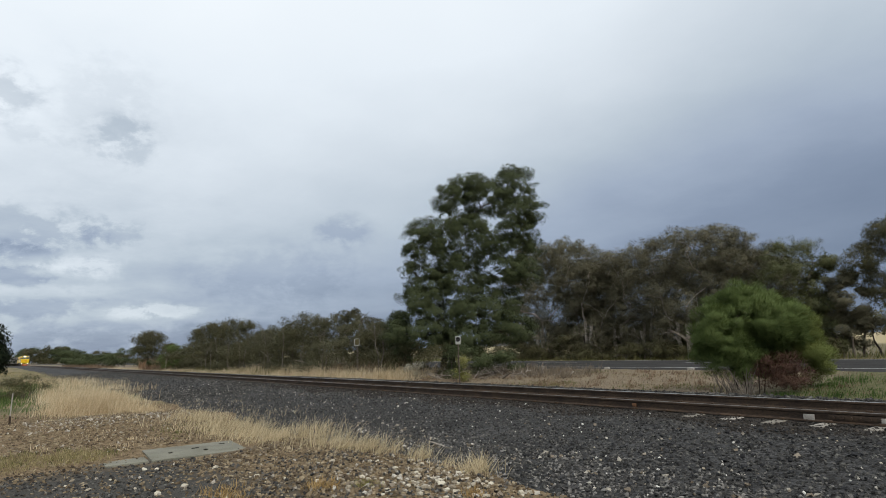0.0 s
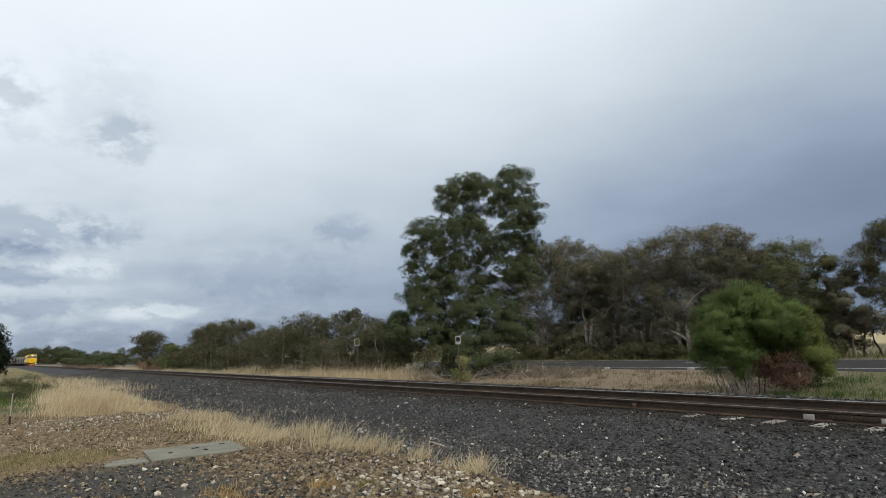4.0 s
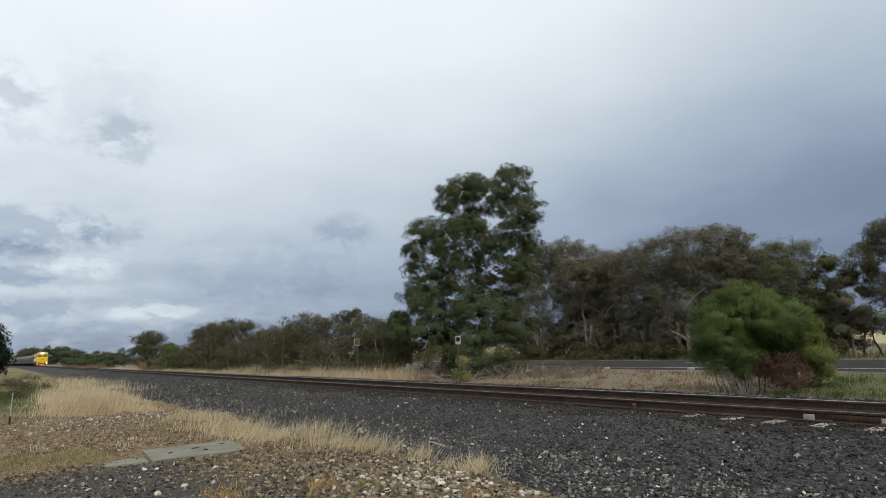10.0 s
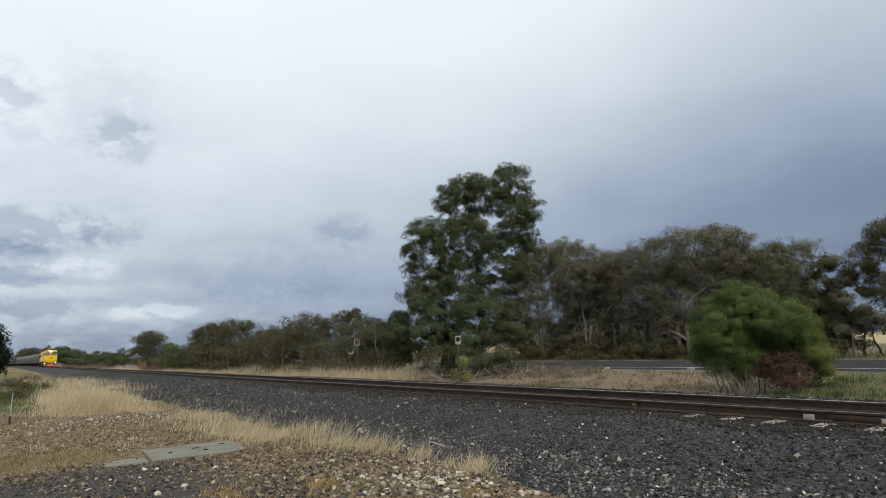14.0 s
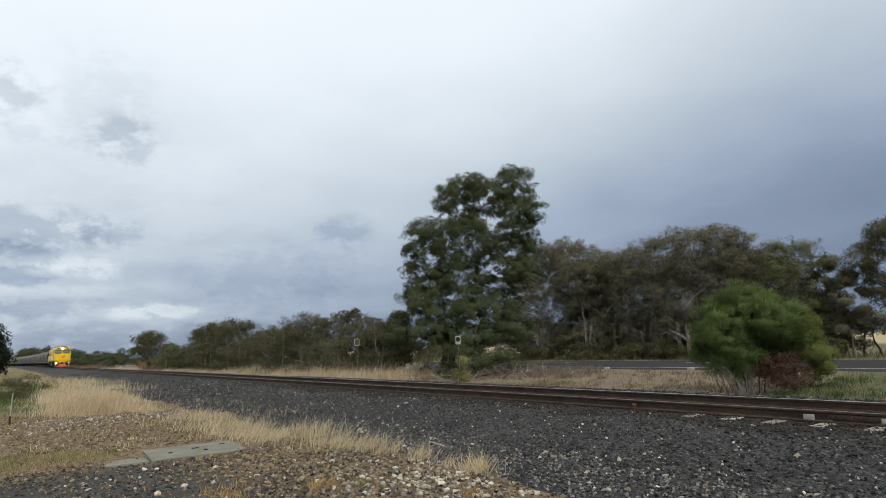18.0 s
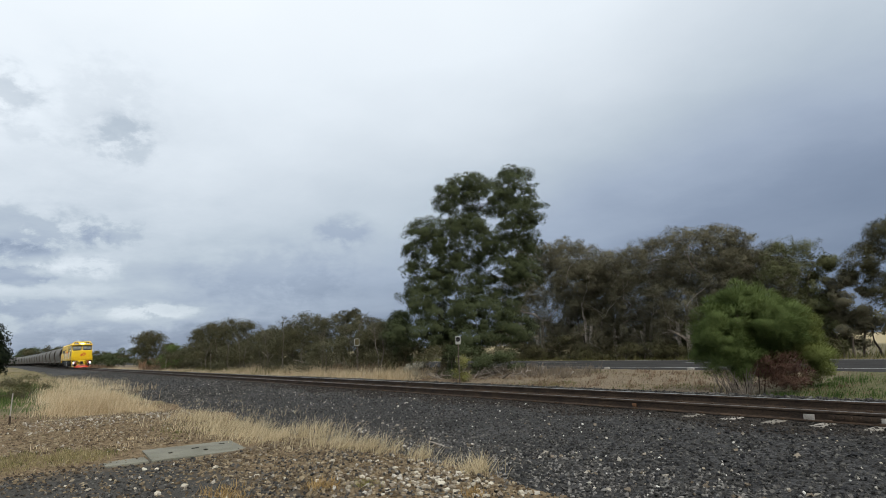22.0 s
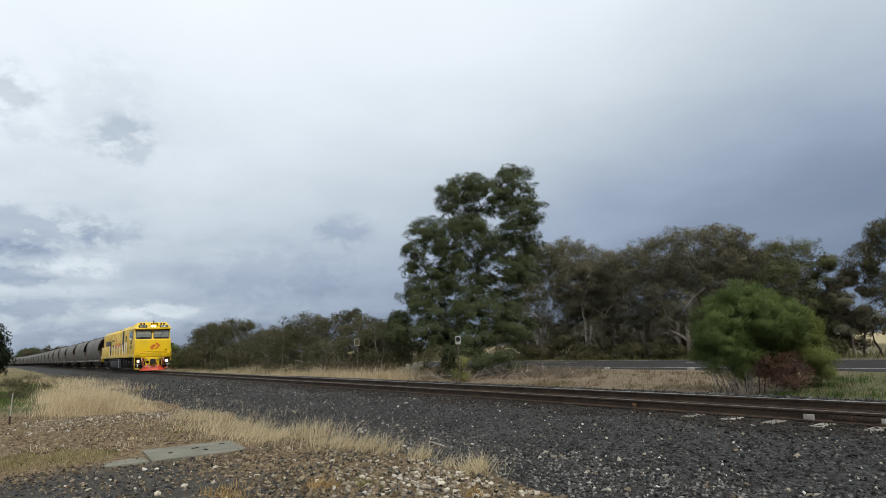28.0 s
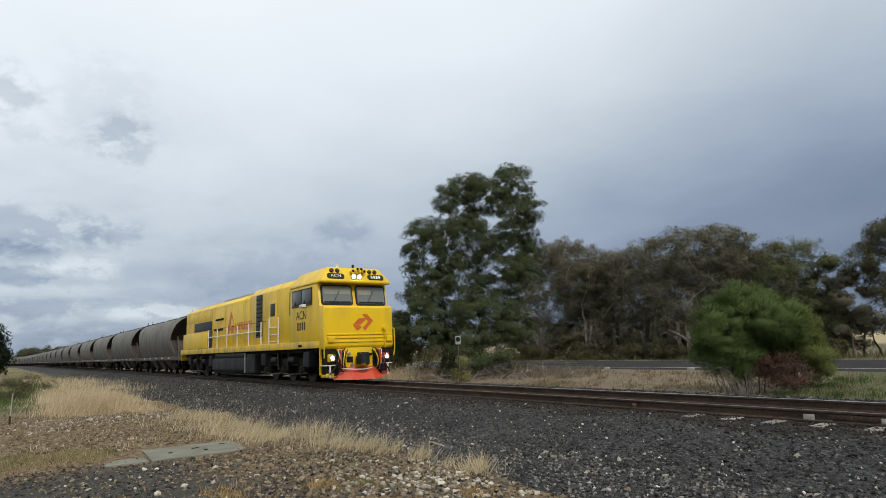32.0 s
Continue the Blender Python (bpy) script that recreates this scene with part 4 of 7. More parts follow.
        rod(bm, (-14.75, s * (W - 0.03), 2.12), (-6.45, s * (W - 0.03), 2.12), 0.024, seg=8)
        part("handrail", bm, M_WHITE, root, "white painted handrail")
        for x in (-5.45, -4.40):
            bm = bmesh.new()
            rod(bm, (x, s * (W - 0.03), 1.40), (x, s * (W - 0.03), 2.62), 0.028, seg=8)
            part("handrail_post", bm, M_WHITE, root, "white painted handrail post")
        for z in (1.62, 1.9, 2.2):
            bm = bmesh.new()
            rod(bm, (-5.45, s * (W - 0.03), z), (-4.40, s * (W - 0.03), z), 0.02, seg=8)
            part("ladder_rung", bm, M_WHITE, root)
    # underframe
    bm = bmesh.new()
    box(bm, -20.8, -0.3, -1.12, 1.12, 1.10, 1.52, 0.03)
    part("underframe", bm, M_UNDER, root)
    bm = bmesh.new()
    prism_yz(bm, [(-1.34, 0.42), (-1.34, 0.92), (-1.15, 1.1), (1.15, 1.1), (1.34, 0.92), (1.34, 0.42), (1.1, 0.2), (-1.1, 0.2)], -14.1, -7.6, 0.04)
    part("fuel_tank", bm, M_TANK, root, "dark grey fuel tank, darkened for the shade under the train")
    for s in (-1, 1):
        bm = bmesh.new()
        rod(bm, (-13.6, s * 1.18, 1.12), (-8.8, s * 1.18, 1.12), 0.17, seg=16)
        part("air_reservoir", bm, M_TANK, root)
        bm = bmesh.new()
        box(bm, -8.5, -7.4, s * 0.9, s * 1.34, 0.30, 1.15, 0.04)
        part("equipment_box", bm, M_TANK, root)
        bm = bmesh.new()
        rod(bm, (-8.62, s * 1.36, 0.3), (-8.62, s * 1.36, 1.2), 0.03, seg=8)
        part("pipe", bm, M_CHROME, root)
    # bogies
    ws = wheelset_mesh(0.46)
    for axles in ((-2.3, -4.2, -6.1), (-15.2, -17.0, -18.8)):
        x0, x1 = min(axles) - 0.55, max(axles) + 0.55
        bm = bmesh.new()
        for s in (-1, 1):
            box(bm, x0, x1, s * 0.98, s * 1.16, 0.62, 0.90, 0.04)
        box(bm, x0 + 0.5, x1 - 0.5, -1.0, 1.0, 0.6, 0.85, 0.03)
        bog = part("bogie_frame", bm, M_UNDER, root)
        for x in axles:
            w = new("wheelset", ws)
            w.parent = root
            w.location = (x, 0, 0.46)
            ROLLING.append((w, 0.46, Vector((x, 0, 0.46))))
            for s in (-1, 1):
                bm = bmesh.new()
                box(bm, x - 0.2, x + 0.2, s * 0.96, s * 1.26, 0.30, 0.62, 0.05)
                rod(bm, (x, s * 1.22, 0.46), (x, s * 1.32, 0.46), 0.13, seg=14)
                part("axle_box", bm, M_UNDER, bog)
                bm = bmesh.new()
                for k in range(5):
                    rod(bm, (x + 0.3, s * 1.1, 0.36 + 0.07 * k), (x + 0.3, s * 1.1, 0.40 + 0.07 * k), 0.10, seg=12)
                part("spring", bm, M_UNDER, bog)
                bm = bmesh.new()
                box(bm, x - 0.52, x - 0.38, s * 0.9, s * 1.1, 0.22, 0.72, 0.03)
                part("brake_hanger", bm, M_UNDER, bog)
        xm = sum(axles) / 3
        # motor and bolster boxes, added to fill the shaded gaps between wheels with dark
        for x in axles:
            bm = bmesh.new()
            box(bm, x + 0.12, x + 0.95, -0.58, 0.58, 0.20, 0.80, 0.12)
            part("traction_motor_fill", bm, M_UNDER, bog)
        bm = bmesh.new()
        box(bm, x0 - 0.1, x1 + 0.1, -0.5, 0.5, 0.84, 1.2, 0.03)
        part("bolster_fill", bm, M_UNDER, bog)
        for s in (-1, 1):
            bm = bmesh.new()
            box(bm, x0 - 0.15, x0 + 0.45, s * 0.85, s * 1.28, 0.62, 1.16, 0.10)
            part("sand_box", bm, M_TANK, root)
            bm = bmesh.new()
            box(bm, x1 - 0.45, x1 + 0.15, s * 0.85, s * 1.28, 0.55, 1.16, 0.12)
            part("sand_box", bm, M_TANK, root)
            for dx in (-0.95, 0.95):
                bm = bmesh.new()
                rod(bm, (xm + dx - 0.28, s * 1.2, 0.86), (xm + dx + 0.28, s * 1.2, 0.86), 0.13, 0.11, 14)
                part("brake_cylinder", bm, M_TANK, bog)
                bm = bmesh.new()
                rod(bm, (xm + dx * 0.5, s * 1.24, 0.45), (xm + dx * 0.62, s * 1.24, 1.12), 0.045, seg=10)
                part("damper", bm, M_WHEEL, bog)
            bm = bmesh.new()
            tube(bm, [(x0, s * 1.26, 0.35), (xm - 0.8, s * 1.28, 0.28), (xm, s * 1.28, 0.34), (xm + 0.8, s * 1.28, 0.28), (x1, s * 1.26, 0.36)], 0.03, 7)
            part("brake_rod", bm, M_WHEEL, bog)
            for dx in (-1.5, -0.4, 0.5, 1.4):
                bm = bmesh.new()
                rod(bm, (xm + dx, s * 1.18, 0.5), (xm + dx + 0.1, s * 1.2, 1.12), 0.022, seg=6)
                part("sanding_pipe", bm, M_UNDER, bog)
    # pilot: red plough, steps, coupler, hoses, ditch lights
    bm = bmesh.new()
    pts_t = [(-0.05, -0.62, 0.55), (0.16, -0.30, 0.55), (0.16, 0.30, 0.55), (-0.05, 0.62, 0.55)]
    pts_b = [(-0.02, -1.0, 0.13), (0.34, -0.46, 0.11), (0.34, 0.46, 0.11), (-0.02, 1.0, 0.13)]
    back_t, back_b = [(-0.12, p[1], p[2]) for p in pts_t], [(-0.12, p[1], p[2]) for p in pts_b]
    rows = [[bm.verts.new(p) for p in r] for r in (pts_t, pts_b, back_b, back_t)]
    for i in range(4):
        for k in range(3):
            bm.faces.new((rows[i][k], rows[i][k + 1], rows[(i + 1) % 4][k + 1], rows[(i + 1) % 4][k]))
    for k in (0, 3):
        bm.faces.new([r[k] for r in rows])
    bmesh.ops.recalc_face_normals(bm, faces=bm.faces[:])
    part("plough", bm, M_RED, root, "bright red steel plough", smooth=20)
    bm = bmesh.new()
    box(bm, -0.5, -0.02, -0.55, 0.55, 0.50, 1.25, 0.03)
    part("buffer_beam", bm, M_YELLOW, root)
    bm = bmesh.new()
    box(bm, -0.6, -0.08, -1.30, 1.30, 0.30, 1.25, 0.02)
    part("pilot_back", bm, M_UNDER, root)
    bm = bmesh.new()
    box(bm, -0.05, 0.35, -0.13, 0.13, 0.74, 0.94, 0.03)
    rod(bm, (0.30, -0.02, 0.66), (0.30, -0.02, 1.06), 0.25, 0.21, 18)
    box(bm, 0.3, 0.52, -0.24, -0.10, 0.66, 1.02, 0.05)
    part("coupler", bm, M_BLACK, root, "black knuckle coupler")
    # a flat dark plate in place of a shaded recess in the beam
    bm = bmesh.new()
    box(bm, -0.02, 0.02, -0.52, -0.27, 0.72, 0.92, 0.01)
    part("beam_pocket", bm, M_UNDER, root)
    for y_, z_ in ((-0.45, 1.02), (0.42, 0.98), (0.30, 0.66), (-0.34, 0.62)):
        bm = bmesh.new()
        rod(bm, (-0.02, y_, z_), (0.09, y_, z_), 0.045, 0.055, 10)
        part("air_cock", bm, M_UNDER if y_ > 0 else M_CHROME, root)
    for s in (-1, 1):
        bm = bmesh.new()
        box(bm, -0.50, -0.06, s * 0.98, s * 1.30, 0.22, 0.36, 0.03)
        box(bm, -0.50, -0.42, s * 0.94, s * 1.36, 0.30, 1.25, 0.02)
        st = part("corner_step", bm, M_YELLOW if s < 0 else M_RED, root, "scuffed painted corner step")
        for z in (0.62,):
            bm = bmesh.new()
            box(bm, -0.45, 0.03, s * 0.96, s * 1.37, z, z + 0.03, 0.008)
            part("tread", bm, M_WHITE, st)
        bm = bmesh.new()
        box(bm, -0.02, 0.02, s * 1.14, s * 1.20, 0.22, 0.64, 0.006)
        part("step_rail", bm, M_WHITE, st)
        bm = bmesh.new()
        box(bm, -0.22, 0.03, s * 0.97, s * 1.24, 0.76, 1.03, 0.05)
        dl = part("ditch_light", bm, M_YELLOW if s < 0 else M_RED, root, "lit white ditch light in a painted box")
        bm = bmesh.new()
        rod(bm, (0.02, s * 1.10, 0.89), (0.07, s * 1.10, 0.89), 0.115, 0.10, 18)
        rg = part("lamp_ring", bm, M_CHROME, dl)
        bm = bmesh.new()
        rod(bm, (0.065, s * 1.10, 0.89), (0.082, s * 1.10, 0.89), 0.075, 0.064, 18)
        part("lens", bm, M_DITCH, dl)
        bm = bmesh.new()
        box(bm, -0.06, -0.01, s * 0.62, s * 0.94, 0.56, 1.16, 0.01)
        part("hose_bracket", bm, M_UNDER, root)
        bm = bmesh.new()
        box(bm, -0.05, 0.03, s * 0.55, s * 0.90, 1.10, 1.20, 0.01)
        part("hose_manifold", bm, M_YELLOW, root)
        for k in range(6):
            # loose jumper cables that loop from the nose to the step
            bm = bmesh.new()
            ya, yb = s * (0.62 + 0.10 * k), s * (1.22 - 0.13 * k)
            za, zb, dip = 1.20 - 0.02 * k, (0.34, 0.46, 0.30, 0.58, 0.40, 0.52)[k], (0.16, 0.05, 0.22, 0.10, 0.18, 0.08)[k]
            pts = [(0.05 + 0.09 * math.sin(math.pi * i / 10) + 0.012 * k, ya + (yb - ya) * (i / 10) ** (0.6 + 0.25 * k), za + (zb - za) * i / 10 - dip * math.sin(math.pi * i / 10)) for i in range(11)]
            tube(bm, pts, 0.016 if k % 2 else 0.022, 7)
            part("jumper_cable", bm, (M_BLACK, M_RED, M_BLACK, M_BLACK, M_UNDER, M_BLACK)[k], root)
        for k in range(5):
            y = s * (0.50 + 0.095 * k)
            bm = bmesh.new()
            n = 9
            low = (0.52, 0.44, 0.60, 0.40, 0.55)[k]
            pts = [(0.03 + 0.10 * math.sin(math.pi * i / (n - 1)), y + s * (0.16 - 0.05 * k) * math.sin(2.6 * i / (n - 1)), 1.16 - (1.16 - low) * i / (n - 1)) for i in range(n)]
            tube(bm, pts, 0.019, 8)
            part("brake_hose", bm, (M_BLACK, M_YELLOW, M_BLACK, M_RED, M_WHITE)[k], root)
        bm = bmesh.new()
        tube(bm, [(-0.05, s * 1.40, 1.95), (0.08, s * 1.44, 1.90), (0.10, s * 1.44, 1.2), (0.05, s * 1.42, 0.9)], 0.02, 8)
        part("grab_rail", bm, M_YELLOW, root)
    bm = bmesh.new()
    tube(bm, [(0.06, -0.78, 0.52), (0.30, -0.35, 0.47), (0.36, 0.0, 0.46), (0.28, 0.35, 0.50)], 0.018, 8)
    part("uncoupling_chain", bm, M_WHITE, root)
    bm = bmesh.new()
    box(bm, -20.98, -20.88, -1.35, 1.35, 0.9, 1.56, 0.02)
    part("rear_beam", bm, M_YELLOW, root)
    bm = bmesh.new()
    box(bm, -21.8, -20.9, -0.12, 0.12, 0.74, 0.96, 0.03)
    part("rear_coupler", bm, M_BLACK, root)
    return root


def prism_yz(bm, outline, x0, x1, bevel=0.0):
    a = [bm.verts.new((x0, y, z)) for y, z in outline]
    b = [bm.verts.new((x1, y, z)) for y, z in outline]
    n = len(outline)
    fs = [bm.faces.new(a), bm.faces.new(b[::-1])]
    for i in range(n):
        fs.append(bm.faces.new((a[(i + 1) % n], a[i], b[i], b[(i + 1) % n])))
    bmesh.ops.recalc_face_normals(bm, faces=fs)
    if bevel:
        bmesh.ops.bevel(bm, geom=list({e for f_ in fs for e in f_.edges}), offset=bevel, segments=2, affect="EDGES", profile=0.5)
    return bm


WAGON_PITCH = 14.95


def wagon():
    """Round-sided grain hopper; x from 0 (front coupling face) back to -14.95."""
    root = tagged(new("grain_hopper_wagon"), "dusty grey round-sided grain hopper wagon", "wagon", group="grain wagons in the train")
    half = [(1.10, 1.15), (1.22, 1.35), (1.36, 1.75), (1.44, 2.25), (1.45, 2.6), (1.40, 2.95), (1.27, 3.28), (1.06, 3.54), (0.80, 3.70), (0.45, 3.76)]
    ring = [(-a, b) for a, b in half] + [(a, b) for a, b in reversed(half)]
    def inset(z):
        """The ends slope in below the roof line, deepest at the waist."""
        return 0.62 + 1.30 * min(1.0, max(0.0, (3.62 - z) / 1.25)) ** 0.85 - 0.55 * max(0.0, (2.2 - z) / 1.05)

    n = len(ring)
    bm = bmesh.new()
    A = [bm.verts.new((-inset(z), y, z)) for y, z in ring]
    B = [bm.verts.new((-14.95 + inset(z), y, z)) for y, z in ring]
    for k in range(n - 1):
        bm.faces.new((A[k], A[k + 1], B[k + 1], B[k]))
    bmesh.ops.recalc_face_normals(bm, faces=bm.faces[:])
    bmesh.ops.solidify(bm, geom=bm.faces[:], thickness=-0.03)
    part("body", bm, M_WAGON, root, "dusty grey steel hopper body", smooth=40)
    bm = bmesh.new()
    top = [(y, z + 0.012) for y, z in ring if z > 3.2]
    A = [bm.verts.new((-inset(z) + 0.05, y * 1.01, z)) for y, z in top]
    B = [bm.verts.new((-14.95 + inset(z) - 0.05, y * 1.01, z)) for y, z in top]
    for k in range(len(top) - 1):
        bm.faces.new((A[k], A[k + 1], B[k + 1], B[k]))
    bmesh.ops.recalc_face_normals(bm, faces=bm.faces[:])
    bmesh.ops.solidify(bm, geom=bm.faces[:], thickness=0.03)
    part("roof", bm, M_WAGON_ROOF, root, "dark sooty wagon roof", smooth=40)
    for end in (0, 1):
        sg = 1 if end == 0 else -1
        px = lambda z, d: (-inset(z) - d) if end == 0 else (-14.95 + inset(z) + d)
        bm = bmesh.new()
        rows = [[bm.verts.new((px(z, 0.10), y * 0.985, z)), bm.verts.new((px(z, 0.10), -y * 0.985, z))] for y, z in ring[:n // 2]]
        for r0, r1 in zip(rows, rows[1:]):
            bm.faces.new((r0[0], r1[0], r1[1], r0[1]))
        bmesh.ops.solidify(bm, geom=bm.faces[:], thickness=0.03)
        part("end_sheet", bm, M_WAGON_DARK, root, "brown sloping end sheet, darkened for the shade between wagons", smooth=40)
        # stiffening rim round the side sheet's end
        bm = bmesh.new()
        A = [bm.verts.new((px(z, 0.0) + sg * 0.02, y * 1.018, z)) for y, z in ring]
        B = [bm.verts.new((px(z, 0.0) - sg * 0.12, y * 1.018, z)) for y, z in ring]
        for k in range(n - 1):
            bm.faces.new((A[k], A[k + 1], B[k + 1], B[k]))
        bmesh.ops.solidify(bm, geom=bm.faces[:], thickness=0.03)
        part("end_rim", bm, M_WAGON_DARK, root, smooth=40)
    for x in (-5.3, -9.6):
        bm = bmesh.new()
        A = [bm.verts.new((x, y * 1.008, z)) for y, z in ring]
        B = [bm.verts.new((x - 0.05, y * 1.008, z)) for y, z in ring]
        for k in range(n - 1):
            bm.faces.new((A[k], A[k + 1], B[k + 1], B[k]))
        bmesh.ops.solidify(bm, geom=bm.faces[:], thickness=0.02)
        part("seam", bm, M_WAGON, root)
    for sgn, xe in ((1, -0.55), (-1, -14.4)):
        for y in (-1.1, -0.4, 0.4, 1.1):
            bm = bmesh.new()
            rod(bm, (xe - sgn * 0.35, y, 1.1), (xe - sgn * 1.2, y * 0.95, 2.5), 0.045, seg=6)
            part("end_strut", bm, M_WAGON_DARK, root)
        for s in (-1, 1):
            bm = bmesh.new()
            for y in (s * 0.85, s * 1.22):
                rod(bm, (xe + sgn * 0.02, y, 0.75), (xe + sgn * 0.02, y, 2.2), 0.02, seg=6)
            for k in range(4):
                rod(bm, (xe + sgn * 0.02, s * 0.85, 0.9 + 0.32 * k), (xe + sgn * 0.02, s * 1.22, 0.9 + 0.32 * k), 0.016, seg=6)
            part("ladder", bm, M_WAGON, root)
        bm = bmesh.new()
        box(bm, xe - sgn * 1.5, xe + sgn * 0.2, -1.25, 1.25, 0.92, 1.14, 0.02)
        part("end_platform", bm, M_WAGON_DARK, root)
        bm = bmesh.new()
        rod(bm, (xe + sgn * 0.05, -1.0, 1.9), (xe + sgn * 0.11, -1.0, 1.9), 0.26, seg=18)
        part("brake_wheel", bm, M_WAGON_DARK, root)
        bm = bmesh.new()
        box(bm, xe + sgn * 0.15, xe + sgn * 0.58, -0.11, 0.11, 0.74, 0.96, 0.03)
        part("coupler", bm, M_BLACK, root)
    for s in (-1, 1):
        bm = bmesh.new()
        box(bm, -14.3, -0.65, s * 1.02, s * 1.30, 0.94, 1.17, 0.02)
        sill = part("side_sill", bm, M_WAGON_DARK, root)
        for k in range(5):
            bm = bmesh.new()
            box(bm, -11.6 + 2.1 * k, -11.2 + 2.1 * k, s * 1.30, s * 1.312, 1.05, 1.13)
            part("reflector", bm, M_WHITE, sill, "pale reflector strip")
    bm = bmesh.new()
    box(bm, -14.2, -0.75, -0.40, 0.40, 3.76, 3.86, 0.02)
    part("roof_walk", bm, M_WAGON_ROOF, root)
    for k in range(3):
        bm = bmesh.new()
        box(bm, -12.6 + 4.0 * k, -9.6 + 4.0 * k, -0.36, 0.36, 3.83, 3.93, 0.03)
        part("hatch_lid", bm, M_WAGON_ROOF, root)
    for x in (-0.95, -14.0):
        bm = bmesh.new()
        for y in (-0.35, 0.35):
            rod(bm, (x, y, 3.75), (x, y, 4.16), 0.02, seg=6)
        box(bm, x - 0.1, x + 0.1, -0.42, 0.42, 3.82, 3.96, 0.02)
        part("roof_end_rail", bm, M_WAGON_ROOF, root)
    for x in (-4.9, -7.5, -10.1):
        bm = bmesh.new()
        t = [bm.verts.new((x + a, b, 1.0)) for a, b in ((-1.1, -1.0), (1.1, -1.0), (1.1, 1.0), (-1.1, 1.0))]
        u = [bm.verts.new((x + a, b, 0.30)) for a, b in ((-0.45, -0.6), (0.45, -0.6), (0.45, 0.6), (-0.45, 0.6))]
        bm.faces.new(t)
        bm.faces.new(u[::-1])
        for k in range(4):
            bm.faces.new((t[k], u[k], u[(k + 1) % 4], t[(k + 1) % 4]))
        bmesh.ops.recalc_face_normals(bm, faces=bm.faces[:])
        part("hopper_chute", bm, M_WAGON_DARK, root)
    for xb in (-2.4, -12.5):
        bm = bmesh.new()
        for s in (-1, 1):
            prism(bm, [(xb - 1.15, 0.42), (xb - 1.15, 0.62), (xb - 0.5, 0.80), (xb + 0.5, 0.80), (xb + 1.15, 0.62), (xb + 1.15, 0.42), (xb + 0.45, 0.34), (xb - 0.45, 0.34)], s * 0.96, s * 1.10)
        box(bm, xb - 0.2, xb + 0.2, -1.0, 1.0, 0.5, 0.9, 0.03)
        # two centre boxes added to close the gap with dark, where shade lies
        box(bm, xb - 1.5, xb + 1.5, -0.35, 0.35, 0.62, 1.0, 0.03)
        box(bm, xb - 1.25, xb + 1.25, -0.55, 0.55, 0.24, 0.40, 0.03)
        bog = part("bogie", bm, M_UNDER, root)
        for s in (-1, 1):
            for dx in (-0.88, 0.88):
                bm = bmesh.new()
                rod(bm, (xb + dx, s * 1.02, 0.44), (xb + dx, s * 1.20, 0.44), 0.12, seg=12)
                part("axle_box", bm, M_UNDER, bog)
            bm = bmesh.new()
            for dx in (-0.16, 0.0, 0.16):
                rod(bm, (xb + dx, s * 1.03, 0.38), (xb + dx, s * 1.03, 0.64), 0.06, seg=8)
            part("spring", bm, M_WHEEL, bog)
    return root


WAGON_AXLES = (-1.52, -3.28, -11.62, -13.38)
train = [locomotive()]
train_back = [0.0]
first = wagon()
wagon_wheel = wheelset_mesh(0.44, seg=18)
for k in range(25):
    w = first if k == 0 else copy_thing(first, Matrix.Identity(4))
    train.append(w)
    train_back.append(21.75 + WAGON_PITCH * k)
    for a in WAGON_AXLES:
        ob = new("wheelset", wagon_wheel)
        ob.parent = w
        ob.location = (a, 0, 0.44)
        if k < 9:
            ROLLING.append((ob, 0.44, Vector((a, 0, 0.44))))


def on_line(s):
    """Pose of a vehicle whose front is s metres back along the line from the camera's foot."""
    x = -s
    mid = x - 8.0
    slope = (bend(x) - bend(x - 16.0)) / 16.0
    return Matrix.Translation((x, TRACK_Y + bend(x), RAIL_TOP)) @ Matrix.Rotation(math.atan(slope), 4, "Z")
